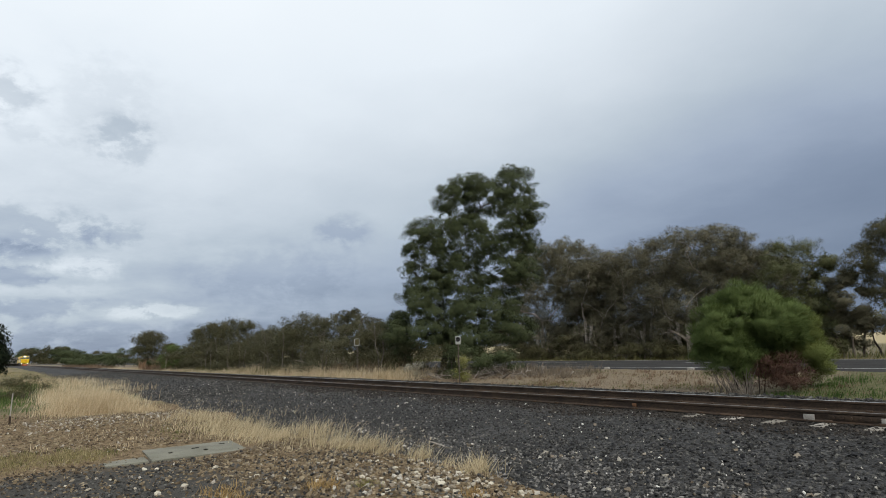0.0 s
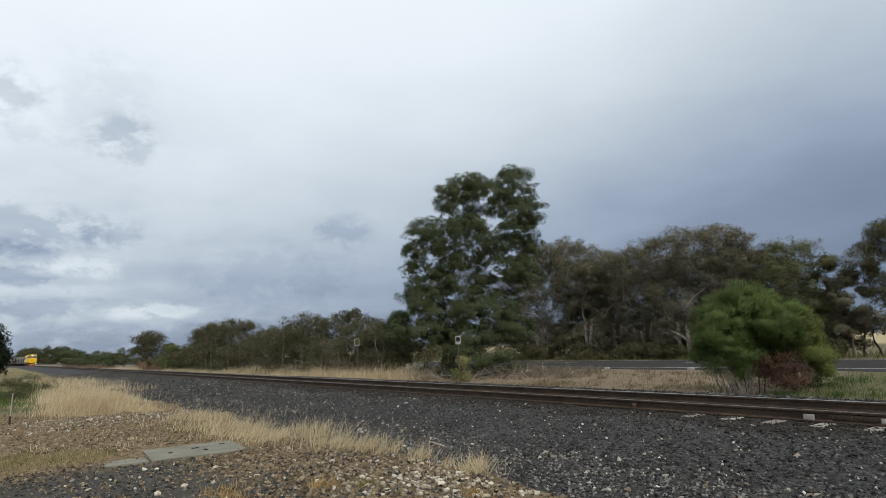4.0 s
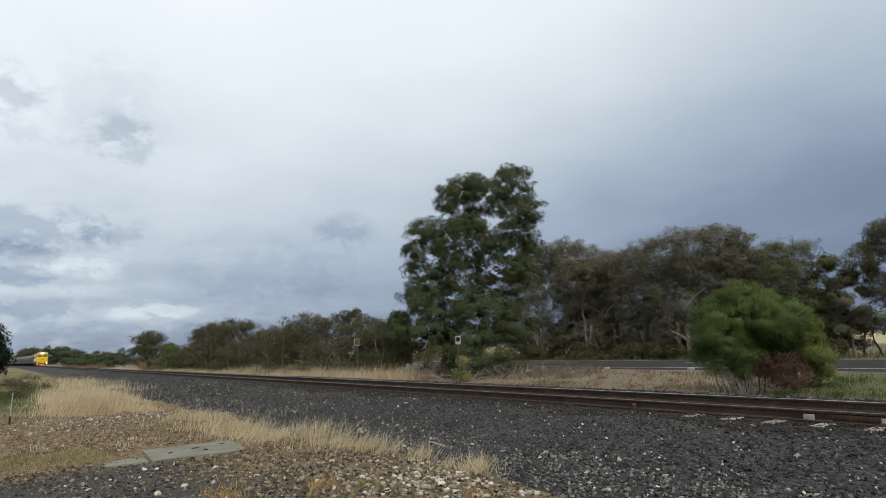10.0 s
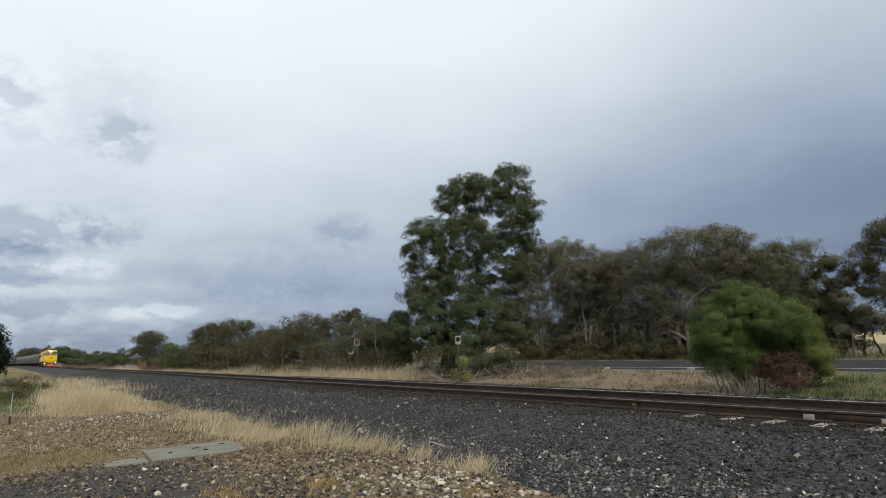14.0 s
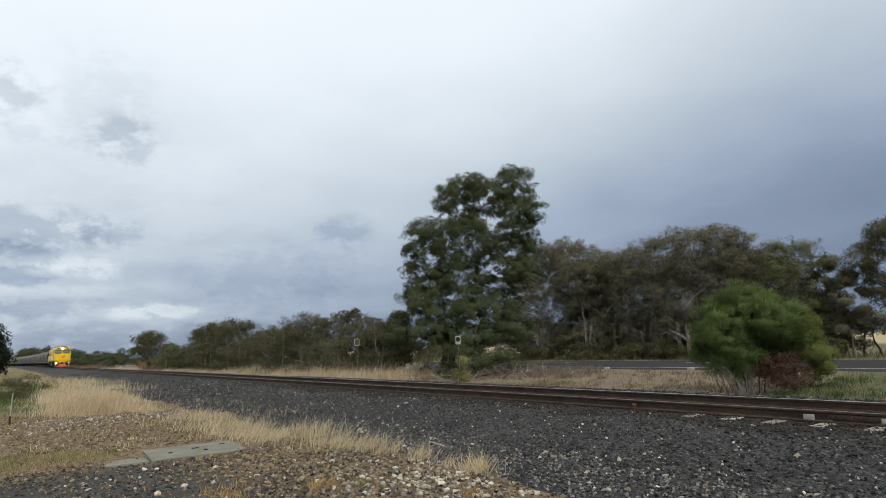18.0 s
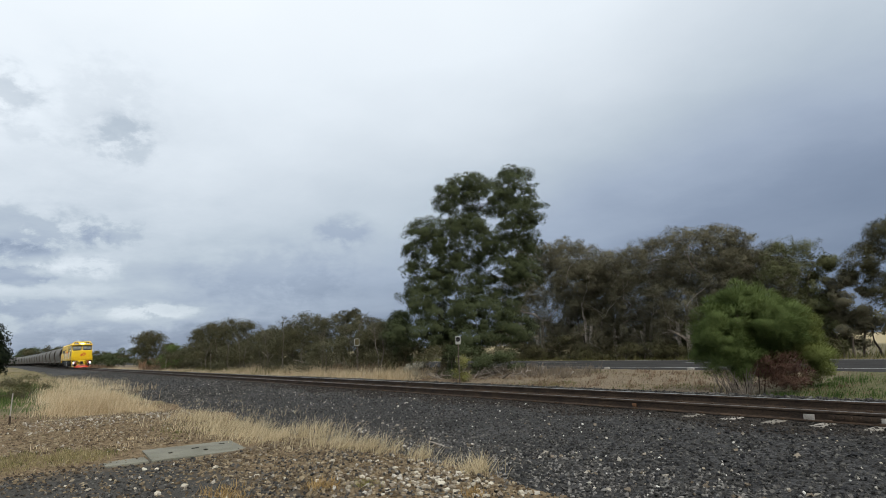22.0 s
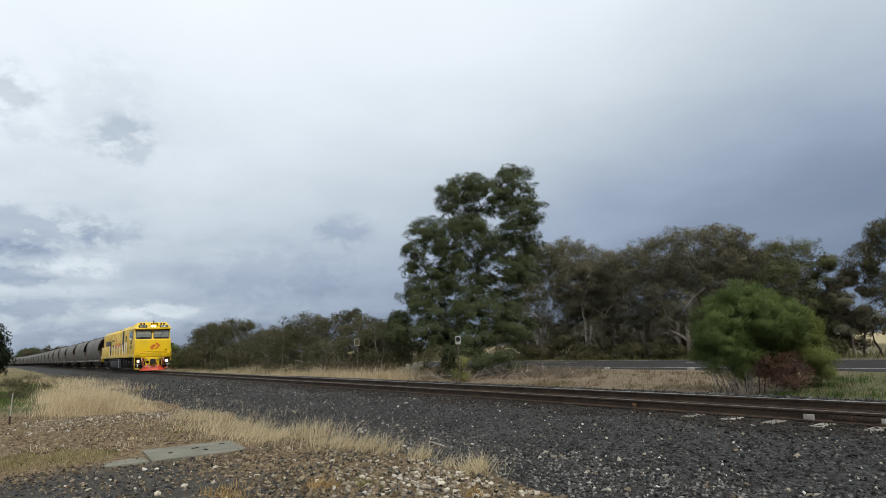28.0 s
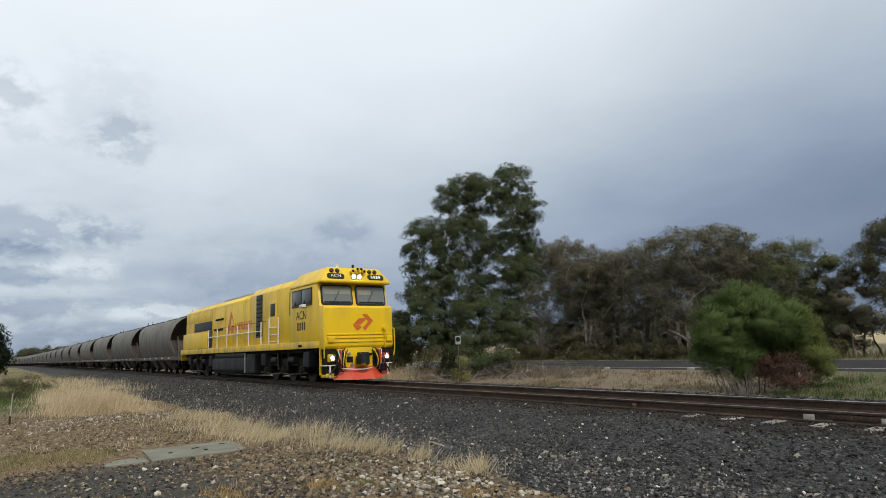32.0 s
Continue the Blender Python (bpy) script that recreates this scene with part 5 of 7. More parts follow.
# ---------- plants ----------
def leaf_cloud(boughs, count, size, droop, mat, name, slim=0.26, plume=0.0, puff=0.4, fill=1.0, shape=0.7):
    """Leaves in puffs that sit on the skin of the boughs (centre, radii), denser above than below. Each blade lies roughly along
    the skin of its puff; shape: how much the blades' shading follows the rounding of the puff and the bough."""
    C, R, O = [], [], []
    for c, r in boughs:
        c, r = np.array(c), np.array(r)
        mean = float(np.prod(r) ** (1 / 3))
        q = min(puff, mean * 0.75)
        n = max(4, int(fill * 7.0 * (mean / q) ** 2))
        d = rng.normal(size=(n, 3)) + np.array([0, 0, 0.25])
        d /= np.linalg.norm(d, axis=1, keepdims=True)
        depth = np.where(rng.uniform(0, 1, (n, 1)) < 0.82, rng.uniform(0.78, 1.02, (n, 1)), rng.uniform(0.1, 0.7, (n, 1)))
        C.append(c + d * r * depth + rng.normal(size=(n, 3)) * q * 0.25)
        R.append(q * rng.uniform(0.6, 1.3, (n, 1)) * np.array([1, 1, 0.78]) * rng.uniform(0.85, 1.15, (n, 3)))
        O.append(d)
    C, R, O = np.concatenate(C), np.concatenate(R), np.concatenate(O)
    w = R[:, 0] ** 2
    k = rng.choice(len(C), count, p=w / w.sum())
    d = rng.normal(size=(count, 3)) + np.array([0, 0, 0.2])
    d /= np.linalg.norm(d, axis=1, keepdims=True)
    P = C[k] + d * R[k] * rng.uniform(0.1, 1.0, (count, 1)) ** 0.33 * rng.uniform(0.88, 1.1, (count, 1))
    # a few stray sprays outside the puffs keep the outline loose
    stray = rng.uniform(0, 1, count) < 0.03
    P[stray] += d[stray] * R[k][stray] * rng.uniform(0.1, 0.5, (int(stray.sum()), 1))
    skin = d * 0.55 + O[k] * 0.75 + np.array([0, 0, 0.25])
    skin /= np.linalg.norm(skin, axis=1, keepdims=True)
    face = skin + rng.normal(size=(count, 3)) * 0.45
    face /= np.linalg.norm(face, axis=1, keepdims=True)
    axis = rng.normal(size=(count, 3))
    axis[:, 2] = axis[:, 2] * 0.6 - droop
    if plume:
        axis = axis * (1 - plume) + (O[k] * 0.5 + d * 0.7) * plume * 1.5 + np.array([0, 0, 0.45]) * plume
    axis -= face * np.sum(axis * face, axis=1, keepdims=True) * (1.0 - 0.6 * plume)
    axis /= np.linalg.norm(axis, axis=1, keepdims=True)
    wide = np.cross(face, axis)
    wide /= np.linalg.norm(wide, axis=1, keepdims=True)
    L = size * rng.uniform(0.6, 1.35, (count, 1))
    w = L * slim * rng.uniform(0.7, 1.3, (count, 1))
    v = np.stack([P - axis * L * 0.5, P + axis * L * 0.1 + wide * w * 0.5, P + axis * L * 0.5 - wide * w * 0.5], 1)
    flip = np.sum(np.cross(v[:, 1] - v[:, 0], v[:, 2] - v[:, 0]) * skin, axis=1) < 0
    v[flip] = v[flip][:, [0, 2, 1]]
    me = array_mesh(name, v.reshape(-1, 3), np.arange(count * 3).reshape(-1, 3), mat, True)
    nrm = skin * shape + face * (1 - shape)
    nrm /= np.linalg.norm(nrm, axis=1, keepdims=True)
    attr = me.attributes.new("custom_normal", "FLOAT_VECTOR", "POINT")
    attr.data.foreach_set("vector", np.repeat(nrm, 3, axis=0).astype(np.float32).ravel())
    return me


def limb_mesh(base, clumps, radius, mat, stems=1, kink=0.12, spread=0.3, twigs=2, seed=1):
    """Trunk or several stems; every bough's limb leaves the nearest limb below it, and finer twigs run out into its leaves."""
    rnd = random.Random(seed)
    bm = bmesh.new()
    base = Vector(base)
    height = max(c[2] for c, _ in clumps)
    mid_x, mid_y = sum(c[0] for c, _ in clumps) / len(clumps), sum(c[1] for c, _ in clumps) / len(clumps)
    nodes = []

    def jog(size):
        return Vector((rnd.uniform(-1, 1), rnd.uniform(-1, 1), rnd.uniform(-0.4, 0.4))) * size

    for k in range(stems):
        a = 2 * math.pi * k / stems + 0.4
        foot = base + Vector((math.cos(a), math.sin(a), 0)) * (spread if stems > 1 else 0)
        lean = Vector((mid_x * 0.3 + math.cos(a) * spread * 1.5, mid_y * 0.3 + math.sin(a) * spread * 1.5, height * rnd.uniform(0.24, 0.34)))
        pts = [foot - Vector((0, 0, 0.15)), foot.lerp(base + lean, 0.5) + jog(kink * height * 0.12), base + lean]
        tube(bm, pts, [radius * 1.2, radius, radius * 0.86], 7)
        nodes += [(pts[1], radius), (pts[2], radius * 0.86)]
    for c, r in sorted(clumps, key=lambda q: (Vector(q[0]) - base).length):
        c = Vector(c)
        p, pr = min(nodes, key=lambda n: (n[0] - c).length + 2.5 * max(0.0, n[0].z - c.z + 0.25 * (n[0] - c).xy.length))
        ln = (c - p).length
        m1 = p.lerp(c, 0.35) + Vector((0, 0, 0.06 * ln)) + jog(kink * ln * 0.5)
        m2 = p.lerp(c, 0.7) + Vector((0, 0, 0.05 * ln)) + jog(kink * ln * 0.5)
        r0 = max(radius * 0.16, pr * 0.74)
        tube(bm, [p, m1, m2, c], [r0, r0 * 0.88, r0 * 0.74, r0 * 0.5], 5)
        nodes += [(m1, r0 * 0.88), (m2, r0 * 0.74), (c, r0 * 0.6)]
        for _ in range(twigs):
            e = c + Vector((rnd.uniform(-1, 1) * r[0], rnd.uniform(-1, 1) * r[1], rnd.uniform(-0.5, 1) * r[2])) * 0.85
            s = m1.lerp(c, rnd.uniform(0.1, 0.95))
            tube(bm, [s, s.lerp(e, 0.5) + Vector((0, 0, 0.1 * r[2])), e], [r0 * 0.36, r0 * 0.24, r0 * 0.08], 3)
    return finish(bm, "trunk", mat, 60)


def leaf_mat(name, cols, see=0.22):
    mean = [sum(c[k] for c in cols) / len(cols) for k in range(3)]
    calm = [tuple(0.45 * c[k] + 0.55 * mean[k] for k in range(3)) for c in cols]
    return material(name, calm, 1.1, 0.75, 0, vary="island", spread=0.30, spec=0.15, see=see)


M_BARK = material("grey_brown_bark", [(0.055, 0.042, 0.033), (0.12, 0.098, 0.078), (0.22, 0.19, 0.155)], 5, 0.9, 0.6, stretch=(1, 1, 0.3))
M_BARK_DARK = material("dark_gum_bark", [(0.018, 0.014, 0.011), (0.038, 0.029, 0.022), (0.07, 0.056, 0.044)], 5, 0.9, 0.6, stretch=(1, 1, 0.3))
M_BARK_PALE = material("pale_gum_bark", [(0.1437, 0.1193, 0.0966), (0.3450, 0.2946, 0.2484), (0.5462, 0.4910, 0.4278)], 4, 0.85, 0.4, stretch=(1, 1, 0.3))
M_LEAF_GUM = leaf_mat("dark_gum_leaves", [(0.0258, 0.0341, 0.0162), (0.0496, 0.0645, 0.0278), (0.0792, 0.0987, 0.0421), (0.1319, 0.1480, 0.0691)])
M_LEAF_OLIVE = leaf_mat("olive_gum_leaves", [(0.0493, 0.0484, 0.0295), (0.0960, 0.0944, 0.0551), (0.1545, 0.1428, 0.0874), (0.2634, 0.2285, 0.1559)])
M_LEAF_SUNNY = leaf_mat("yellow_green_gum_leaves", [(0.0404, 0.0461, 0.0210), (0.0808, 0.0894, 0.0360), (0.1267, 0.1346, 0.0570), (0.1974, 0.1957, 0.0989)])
M_LEAF_BRUSH = leaf_mat("olive_brown_brush", [(0.0357, 0.0378, 0.0192), (0.0683, 0.0692, 0.0357), (0.1032, 0.1007, 0.0542), (0.1508, 0.1369, 0.0820)])
M_LEAF_YELLOW = leaf_mat("yellowing_feathery_leaves", [(0.058, 0.078, 0.018), (0.120, 0.152, 0.040), (0.185, 0.215, 0.064), (0.26, 0.28, 0.10)], 0.35)
M_LEAF_HEDGE = leaf_mat("scrub_leaves", [(0.029, 0.033, 0.015), (0.059, 0.061, 0.026), (0.094, 0.092, 0.043), (0.163, 0.135, 0.077)])
M_LEAF_BUSH = leaf_mat("feathery_green_leaves", [(0.0370, 0.0599, 0.0172), (0.0816, 0.1224, 0.0352), (0.1331, 0.1814, 0.0553), (0.2080, 0.2482, 0.0868)], 0.35)
M_LEAF_DARK = leaf_mat("cypress_leaves", [(0.006, 0.010, 0.005), (0.014, 0.022, 0.010), (0.026, 0.036, 0.016)])
M_LEAF_DEAD = leaf_mat("dead_red_brown_twigs", [(0.0448, 0.0229, 0.0170), (0.0918, 0.0499, 0.0361), (0.1568, 0.0915, 0.0659)], 0.1)
M_WEED = leaf_mat("yellow_green_leaves", [(0.10, 0.11, 0.03), (0.20, 0.20, 0.06), (0.32, 0.30, 0.11)])
M_WEED_PALE = leaf_mat("pale_flower_heads", [(0.20, 0.19, 0.13), (0.36, 0.34, 0.26), (0.52, 0.50, 0.42)])
SWAY = []   # leaf masses that rock in the wind: object, pivot, degrees, phase


def tree(name, label, category, base, lumps, count, size, leaf, bark, radius, stems=1, droop=0.6, pieces=3, sway=1.0, group="", slim=0.26, spread=0.3, twigs=2, seed=1, plume=0.0, puff=0.4, fill=1.0, kink=0.12, shape=0.7):
    """lumps: boughs (dx, dy, dz, rx, ry, rz) from the foot of the tree."""
    root = tagged(new(name), label, category, group=group)
    z0 = float(ground_z(base[0], base[1]))
    root.location = (base[0], base[1], z0)
    clumps = [((a, b, c), (r, s, t)) for a, b, c, r, s, t in lumps]
    trunk = new("trunk" if "tree" in name or name == "cypress" else "brushwood", limb_mesh((0, 0, 0), clumps, radius, bark, stems, kink, spread, twigs, seed))
    trunk.parent = root
    if radius < 0.06:
        tagged(trunk, "tangle of thin crooked stems and twigs", kind="stuff")
    order = sorted(clumps, key=lambda c: (c[0][2] > np.median([k[0][2] for k in clumps]), c[0][0]))
    share = lambda group_: sum((c[1][0] * c[1][1] * c[1][2]) ** 0.67 for c in group_)
    step = max(1, math.ceil(len(order) / pieces))
    for k in range(0, len(order), step):
        group_ = order[k:k + step]
        n = int(count * share(group_) / share(order))
        ob = new("crown", leaf_cloud(group_, n, size, droop, leaf, "crown", slim, plume, puff, fill, shape))
        ob.parent = root
        zc = float(np.mean([c[0][2] for c in group_]))
        SWAY.append((ob, Vector((0, 0, max(0.2, zc * 0.35))), sway * (0.5 + 0.5 * zc / max(c[0][2] for c in clumps)), random.uniform(0, 6.28)))
    return root


def facing(items):
    """Boughs noted as right, up, half width, half height in metres, right taken across the line of sight."""
    rx, ry = math.sin(radians(YAW)), math.cos(radians(YAW))
    out = []
    for r, u, hw, hh in items:
        back = random.uniform(-0.6, 0.6) * hw
        out.append((r * rx - back * ry, r * ry + back * rx, u, hw, hw, hh))
    return out


def gum_boughs(w, h, n, low, rnd, size=0.21):
    """Rounded heads of leaves, spread in a spiral from the lowest limbs to a domed top."""
    out = []
    for k in range(n):
        f = (k + 0.5) / n
        z = low + (1 - low) * f
        dome = 1.0 if z < 0.72 else math.sqrt(max(0.12, 1 - ((z - 0.72) / 0.30) ** 2))
        a, q = k * 2.4 + rnd.uniform(-0.6, 0.6), rnd.uniform(0.35, 1.0) * dome
        rr = w * size * rnd.uniform(0.75, 1.25)
        rz = rr * rnd.uniform(0.6, 0.85)
        reach = max(0.0, w / 2 - rr * 0.6) * q
        out.append((math.cos(a) * reach, math.sin(a) * reach, max(rz * 0.9, min(z * h, h - rz - 0.03 * h)), rr, rr, rz))
    # small heads that stand clear of the dome
    for k in range(n // 3):
        a, q = k * 2.4 + rnd.uniform(0, 1), rnd.uniform(0.1, 0.95)
        rr = w * 0.085 * rnd.uniform(0.8, 1.3)
        top = h * (1.02 - 0.30 * q ** 2) - rr + rnd.uniform(-0.03, 0.03) * h
        out.append((math.cos(a) * q * w * 0.46, math.sin(a) * q * w * 0.46, top, rr, rr, rr * 0.8))
    return out


def random_lumps(w, h, n, low=0.25, r=0.3, rnd=random):
    out = []
    for k in range(n):
        a, q = rnd.uniform(0, 6.28), math.sqrt(rnd.uniform(0, 1))
        z = low + (1 - low) * rnd.uniform(0.05, 0.92)
        taper = math.sqrt(max(0.30, 1 - ((z - 0.45) / 0.66) ** 2))
        rr = r * rnd.uniform(0.65, 1.25)
        out.append((math.cos(a) * q * w * 0.5 * taper, math.sin(a) * q * w * 0.5 * taper, z * h, rr * w * 0.5, rr * w * 0.5, rr * h * 0.42))
    return out


def blades(name, label, xy, height, width, mat, lean=(0.25, 0.0), jitter=0.35, seedheads=False, z=None):
    """Grass: two-piece bent blades at the points xy."""
    n = len(xy)
    base = np.stack([xy[:, 0], xy[:, 1], (ground_z(xy[:, 0], xy[:, 1]) if z is None else z) - 0.01], -1)
    h = height * rng.uniform(0.25, 1.2, (n, 1)) ** 0.9
    h = h * (0.78 + 0.34 * np.sin(3.1 * xy[:, :1] + 1.7 * xy[:, 1:]) * np.sin(5.3 * xy[:, :1] - 2.2 * xy[:, 1:] + 1))
    way = np.stack([lean[0] + rng.normal(0, jitter, n), lean[1] + rng.normal(0, jitter, n), np.ones(n)], -1)
    way /= np.linalg.norm(way, axis=1, keepdims=True)
    mid = base + way * h * 0.55
    tip = mid + (way + np.array([lean[0], lean[1], -0.1]) * 0.8 + rng.normal(0, 0.12, (n, 3))) * h * 0.45
    a = rng.uniform(0, math.pi, n)
    s = np.stack([np.cos(a), np.sin(a), np.zeros(n)], -1) * (width * rng.uniform(0.6, 1.4, (n, 1)))
    v = np.stack([base - s, base + s, mid + s * 0.8, mid - s * 0.8, tip], 1).reshape(-1, 3)
    i = np.arange(n)[:, None] * 5
    f = np.concatenate([i + np.array([0, 1, 2]), i + np.array([0, 2, 3]), i + np.array([3, 2, 4])])
    return tagged(new(name, array_mesh(name, v, f, mat)), label, "grass", kind="stuff")


M_STRAW = material("dry_straw", [(0.40, 0.30, 0.175), (0.60, 0.475, 0.295), (0.76, 0.63, 0.42), (0.84, 0.74, 0.54)], 2, 0.8, 0, vary="island", spread=0.4, see=0.42)
M_STRAW_DULL = material("dull_olive_straw", [(0.20, 0.165, 0.075), (0.33, 0.275, 0.135), (0.48, 0.41, 0.235)], 2, 0.8, 0, vary="island", spread=0.4, see=0.35)
M_STRAW_GOLD = material("golden_straw", [(0.26, 0.165, 0.06), (0.42, 0.28, 0.115), (0.58, 0.42, 0.20)], 2, 0.8, 0, vary="island", spread=0.4, see=0.42)
M_STRAW_GREY = material("bleached_straw", [(0.3672, 0.292, 0.172), (0.5712, 0.4703, 0.2967), (0.714, 0.6039, 0.3999), (0.816, 0.7128, 0.4988)], 2, 0.8, 0, vary="island", spread=0.4, see=0.42)
M_STRAW_GREEN = material("greenish_straw", [(0.07, 0.085, 0.025), (0.15, 0.15, 0.055), (0.27, 0.235, 0.11)], 2, 0.8, 0, vary="island", spread=0.4, see=0.42)
M_GREEN = material("green_grass", [(0.03, 0.06, 0.014), (0.066, 0.1152, 0.028), (0.125, 0.18, 0.05)], 2, 0.8, 0, vary="island", spread=0.4, see=0.42)
M_STRAW_RED = material("red_brown_straw", [(0.10, 0.062, 0.038), (0.20, 0.135, 0.085), (0.32, 0.235, 0.155)], 2, 0.8, 0, vary="island", spread=0.4, see=0.2)


def tufts(n, per, x0, x1, y0, y1, wide):
    """Blades gathered into n tufts of uneven size."""
    c = np.stack([rng.uniform(x0, x1, n), rng.uniform(y0, y1, n)], -1)
    k = rng.integers(0, n, int(n * per))
    k = (k * rng.uniform(0.3, 1, len(k))).astype(int)
    return c[k] + rng.normal(0, 1, (len(k), 2)) * wide * (0.4 + 1.2 * (k % 7 / 7.0))[:, None]


def blob(n, cx, cy, sx, sy):
    return np.stack([rng.normal(cx, sx, n), rng.normal(cy, sy, n)], -1)


def band(n, x0, x1, y0, y1):
    return np.stack([rng.uniform(x0, x1, n), rng.uniform(y0, y1, n)], -1)
# ---------- big gum on the verge ----------
BIG_X, BIG_Y = -25.24, 18.5
GUM_BOUGHS = [(4.00, 9.79, 1.12, 1.05), (4.92, 8.46, 0.71, 0.79), (3.99, 7.78, 1.04, 1.11), (4.63, 6.65, 0.71, 0.99), (1.78, 9.79, 1.15, 0.72), (0.80, 9.31, 0.91, 0.72), (0.26, 8.57, 0.55, 0.66), (2.89, 9.02, 1.04, 0.99), (-0.89, 7.16, 1.09, 0.79), (-1.36, 6.08, 0.71, 0.79), (-0.03, 6.65, 0.84, 0.92), (-1.61, 5.34, 0.42, 0.46), (2.64, 6.59, 1.22, 0.99), (1.14, 6.13, 0.64, 0.79), (3.33, 5.11, 1.09, 0.85), (4.29, 5.00, 0.78, 0.92), (-0.81, 4.26, 1.22, 0.79), (-1.46, 3.64, 0.84, 0.72), (-0.12, 2.84, 1.42, 0.99), (1.81, 2.90, 1.42, 0.99), (3.14, 3.41, 0.97, 0.92), (3.49, 2.04, 1.15, 0.85), (1.14, 1.59, 1.49, 0.79), (-1.06, 1.93, 1.22, 0.85), (-2.48, 1.99, 0.58, 0.92)]
# smaller heads deep in the crown, with gaps of sky between them
INNER_BOUGHS = [(1.26, 7.84, 0.93, 0.62), (1.86, 7.38, 0.71, 0.52), (0.56, 7.33, 0.71, 0.59), (0.47, 5.11, 0.78, 0.66), (1.93, 4.60, 0.85, 0.66), (-0.26, 5.34, 0.78, 0.59), (1.45, 3.86, 0.85, 0.59), (1.78, 8.24, 0.62, 0.51), (0.83, 5.57, 0.51, 0.51), (0.22, 4.43, 0.62, 0.51), (1.85, 5.51, 0.57, 0.45), (3.50, 6.42, 0.57, 0.51)]
tree("gum_tree", "tall dark green eucalyptus beside the road", "tree", (BIG_X, BIG_Y), facing(GUM_BOUGHS) + facing(INNER_BOUGHS), 250000, 0.115, M_LEAF_GUM, M_BARK_DARK, 0.16,
     stems=2, droop=0.9, pieces=9, sway=1.0, slim=0.32, spread=0.25, twigs=2, seed=4, puff=0.27, fill=0.8, kink=0.16, shape=0.9)

for k, (x, y) in enumerate([(-24.6, 17.0), (-22.6, 17.3), (-26.6, 17.2), (-20.9, 18.3)]):
    tree("low_scrub", "dark green weeds at the foot of the big gum", "shrub", (x, y), random_lumps(2.4, (1.5, 1.3, 1.6, 1.0)[k], 9, 0.05, 0.42, random.Random(20 + k)), 5000, 0.12,
         M_LEAF_GUM if k % 2 else M_LEAF_HEDGE, M_BARK, 0.02, stems=4, droop=0.0, pieces=1, sway=0.8, twigs=1, seed=25 + k, puff=0.22)

# ---------- row of gums beyond the road: foot x, y, width, height, lowest limbs ----------
ROW = [(-33.2, 34.0, 4.6, 9.2, 0.10), (-31.0, 35.0, 3.4, 9.2, 0.2), (-28.1, 33.6, 4.0, 7.9, 0.14), (-26.4, 34.6, 4.0, 7.6, 0.16), (-24.4, 34.0, 3.4, 7.6, 0.18), (-23.1, 35.0, 3.4, 8.1, 0.2), (-20.9, 33.6, 4.0, 8.2, 0.2),
       (-19.2, 34.6, 3.8, 8.1, 0.25), (-17.5, 34.0, 3.2, 7.2, 0.2), (-16.9, 35.0, 2.8, 6.5, 0.2), (-14.6, 33.6, 3.0, 6.1, 0.18), (-13.5, 34.6, 2.0, 5.3, 0.2), (-12.4, 34.0, 1.7, 4.3, 0.3), (-10.1, 35.0, 3.4, 6.9, 0.9), (-37.0, 35.5, 4.6, 8.0, 0.15),
       (-29.4, 34.4, 3.6, 7.4, 0.05), (-30.6, 37.5, 5.0, 7.4, 0.05), (-26.6, 37.0, 4.6, 6.8, 0.1), (-23.4, 37.5, 4.6, 7.0, 0.1), (-20.2, 37.0, 4.6, 7.0, 0.1), (-17.2, 37.0, 4.0, 6.0, 0.1)]
for k, (x, y, w, h, low) in enumerate(ROW):
    rnd = random.Random(30 + k)
    sunny, dark = k in (10, 11), k == 13
    tree("gum_tree", "yellow-green eucalyptus with several pale stems beyond the road" if sunny else "dark spreading eucalyptus with low branches beyond the road" if dark else "olive-brown eucalyptus with several pale stems beyond the road",
         "tree", (x, y), gum_boughs(w * 1.3, h, int(8 + 2.4 * w), low * 0.4, rnd, 0.21), int((6400 * w + 9000) * (1.6 if x < -29.2 or k > 11 and x > -14 else 1.0)), 0.12, M_LEAF_SUNNY if sunny else M_LEAF_HEDGE if dark else M_LEAF_OLIVE, M_BARK_DARK if dark else M_BARK if k > 8 else M_BARK_PALE, 0.030 * w,
         stems=2 if w < 1 else 4, droop=0.8, pieces=3, sway=0.8, slim=0.30, group="row of gums beyond the road", spread=0.4, twigs=3, seed=50 + k, puff=0.28, fill=0.62, kink=0.18, shape=0.92)
# the low limbs that the last gum holds out over the grass
tree("gum_tree", "low dark eucalyptus limbs reaching out over the grass", "tree", (-10.9, 34.2), [(-1.4, 0.2, 1.75, 0.55, 0.5, 0.32), (-0.6, -0.1, 1.55, 0.6, 0.5, 0.30), (0.3, 0.1, 1.6, 0.6, 0.5, 0.34), (1.2, 0.0, 1.7, 0.7, 0.5, 0.35), (-1.9, 0.0, 2.2, 0.4, 0.4, 0.25)], 9000, 0.14,
     M_LEAF_OLIVE, M_BARK_DARK, 0.05, stems=2, droop=0.6, pieces=1, sway=0.6, group="row of gums beyond the road", twigs=4, seed=91, puff=0.3)

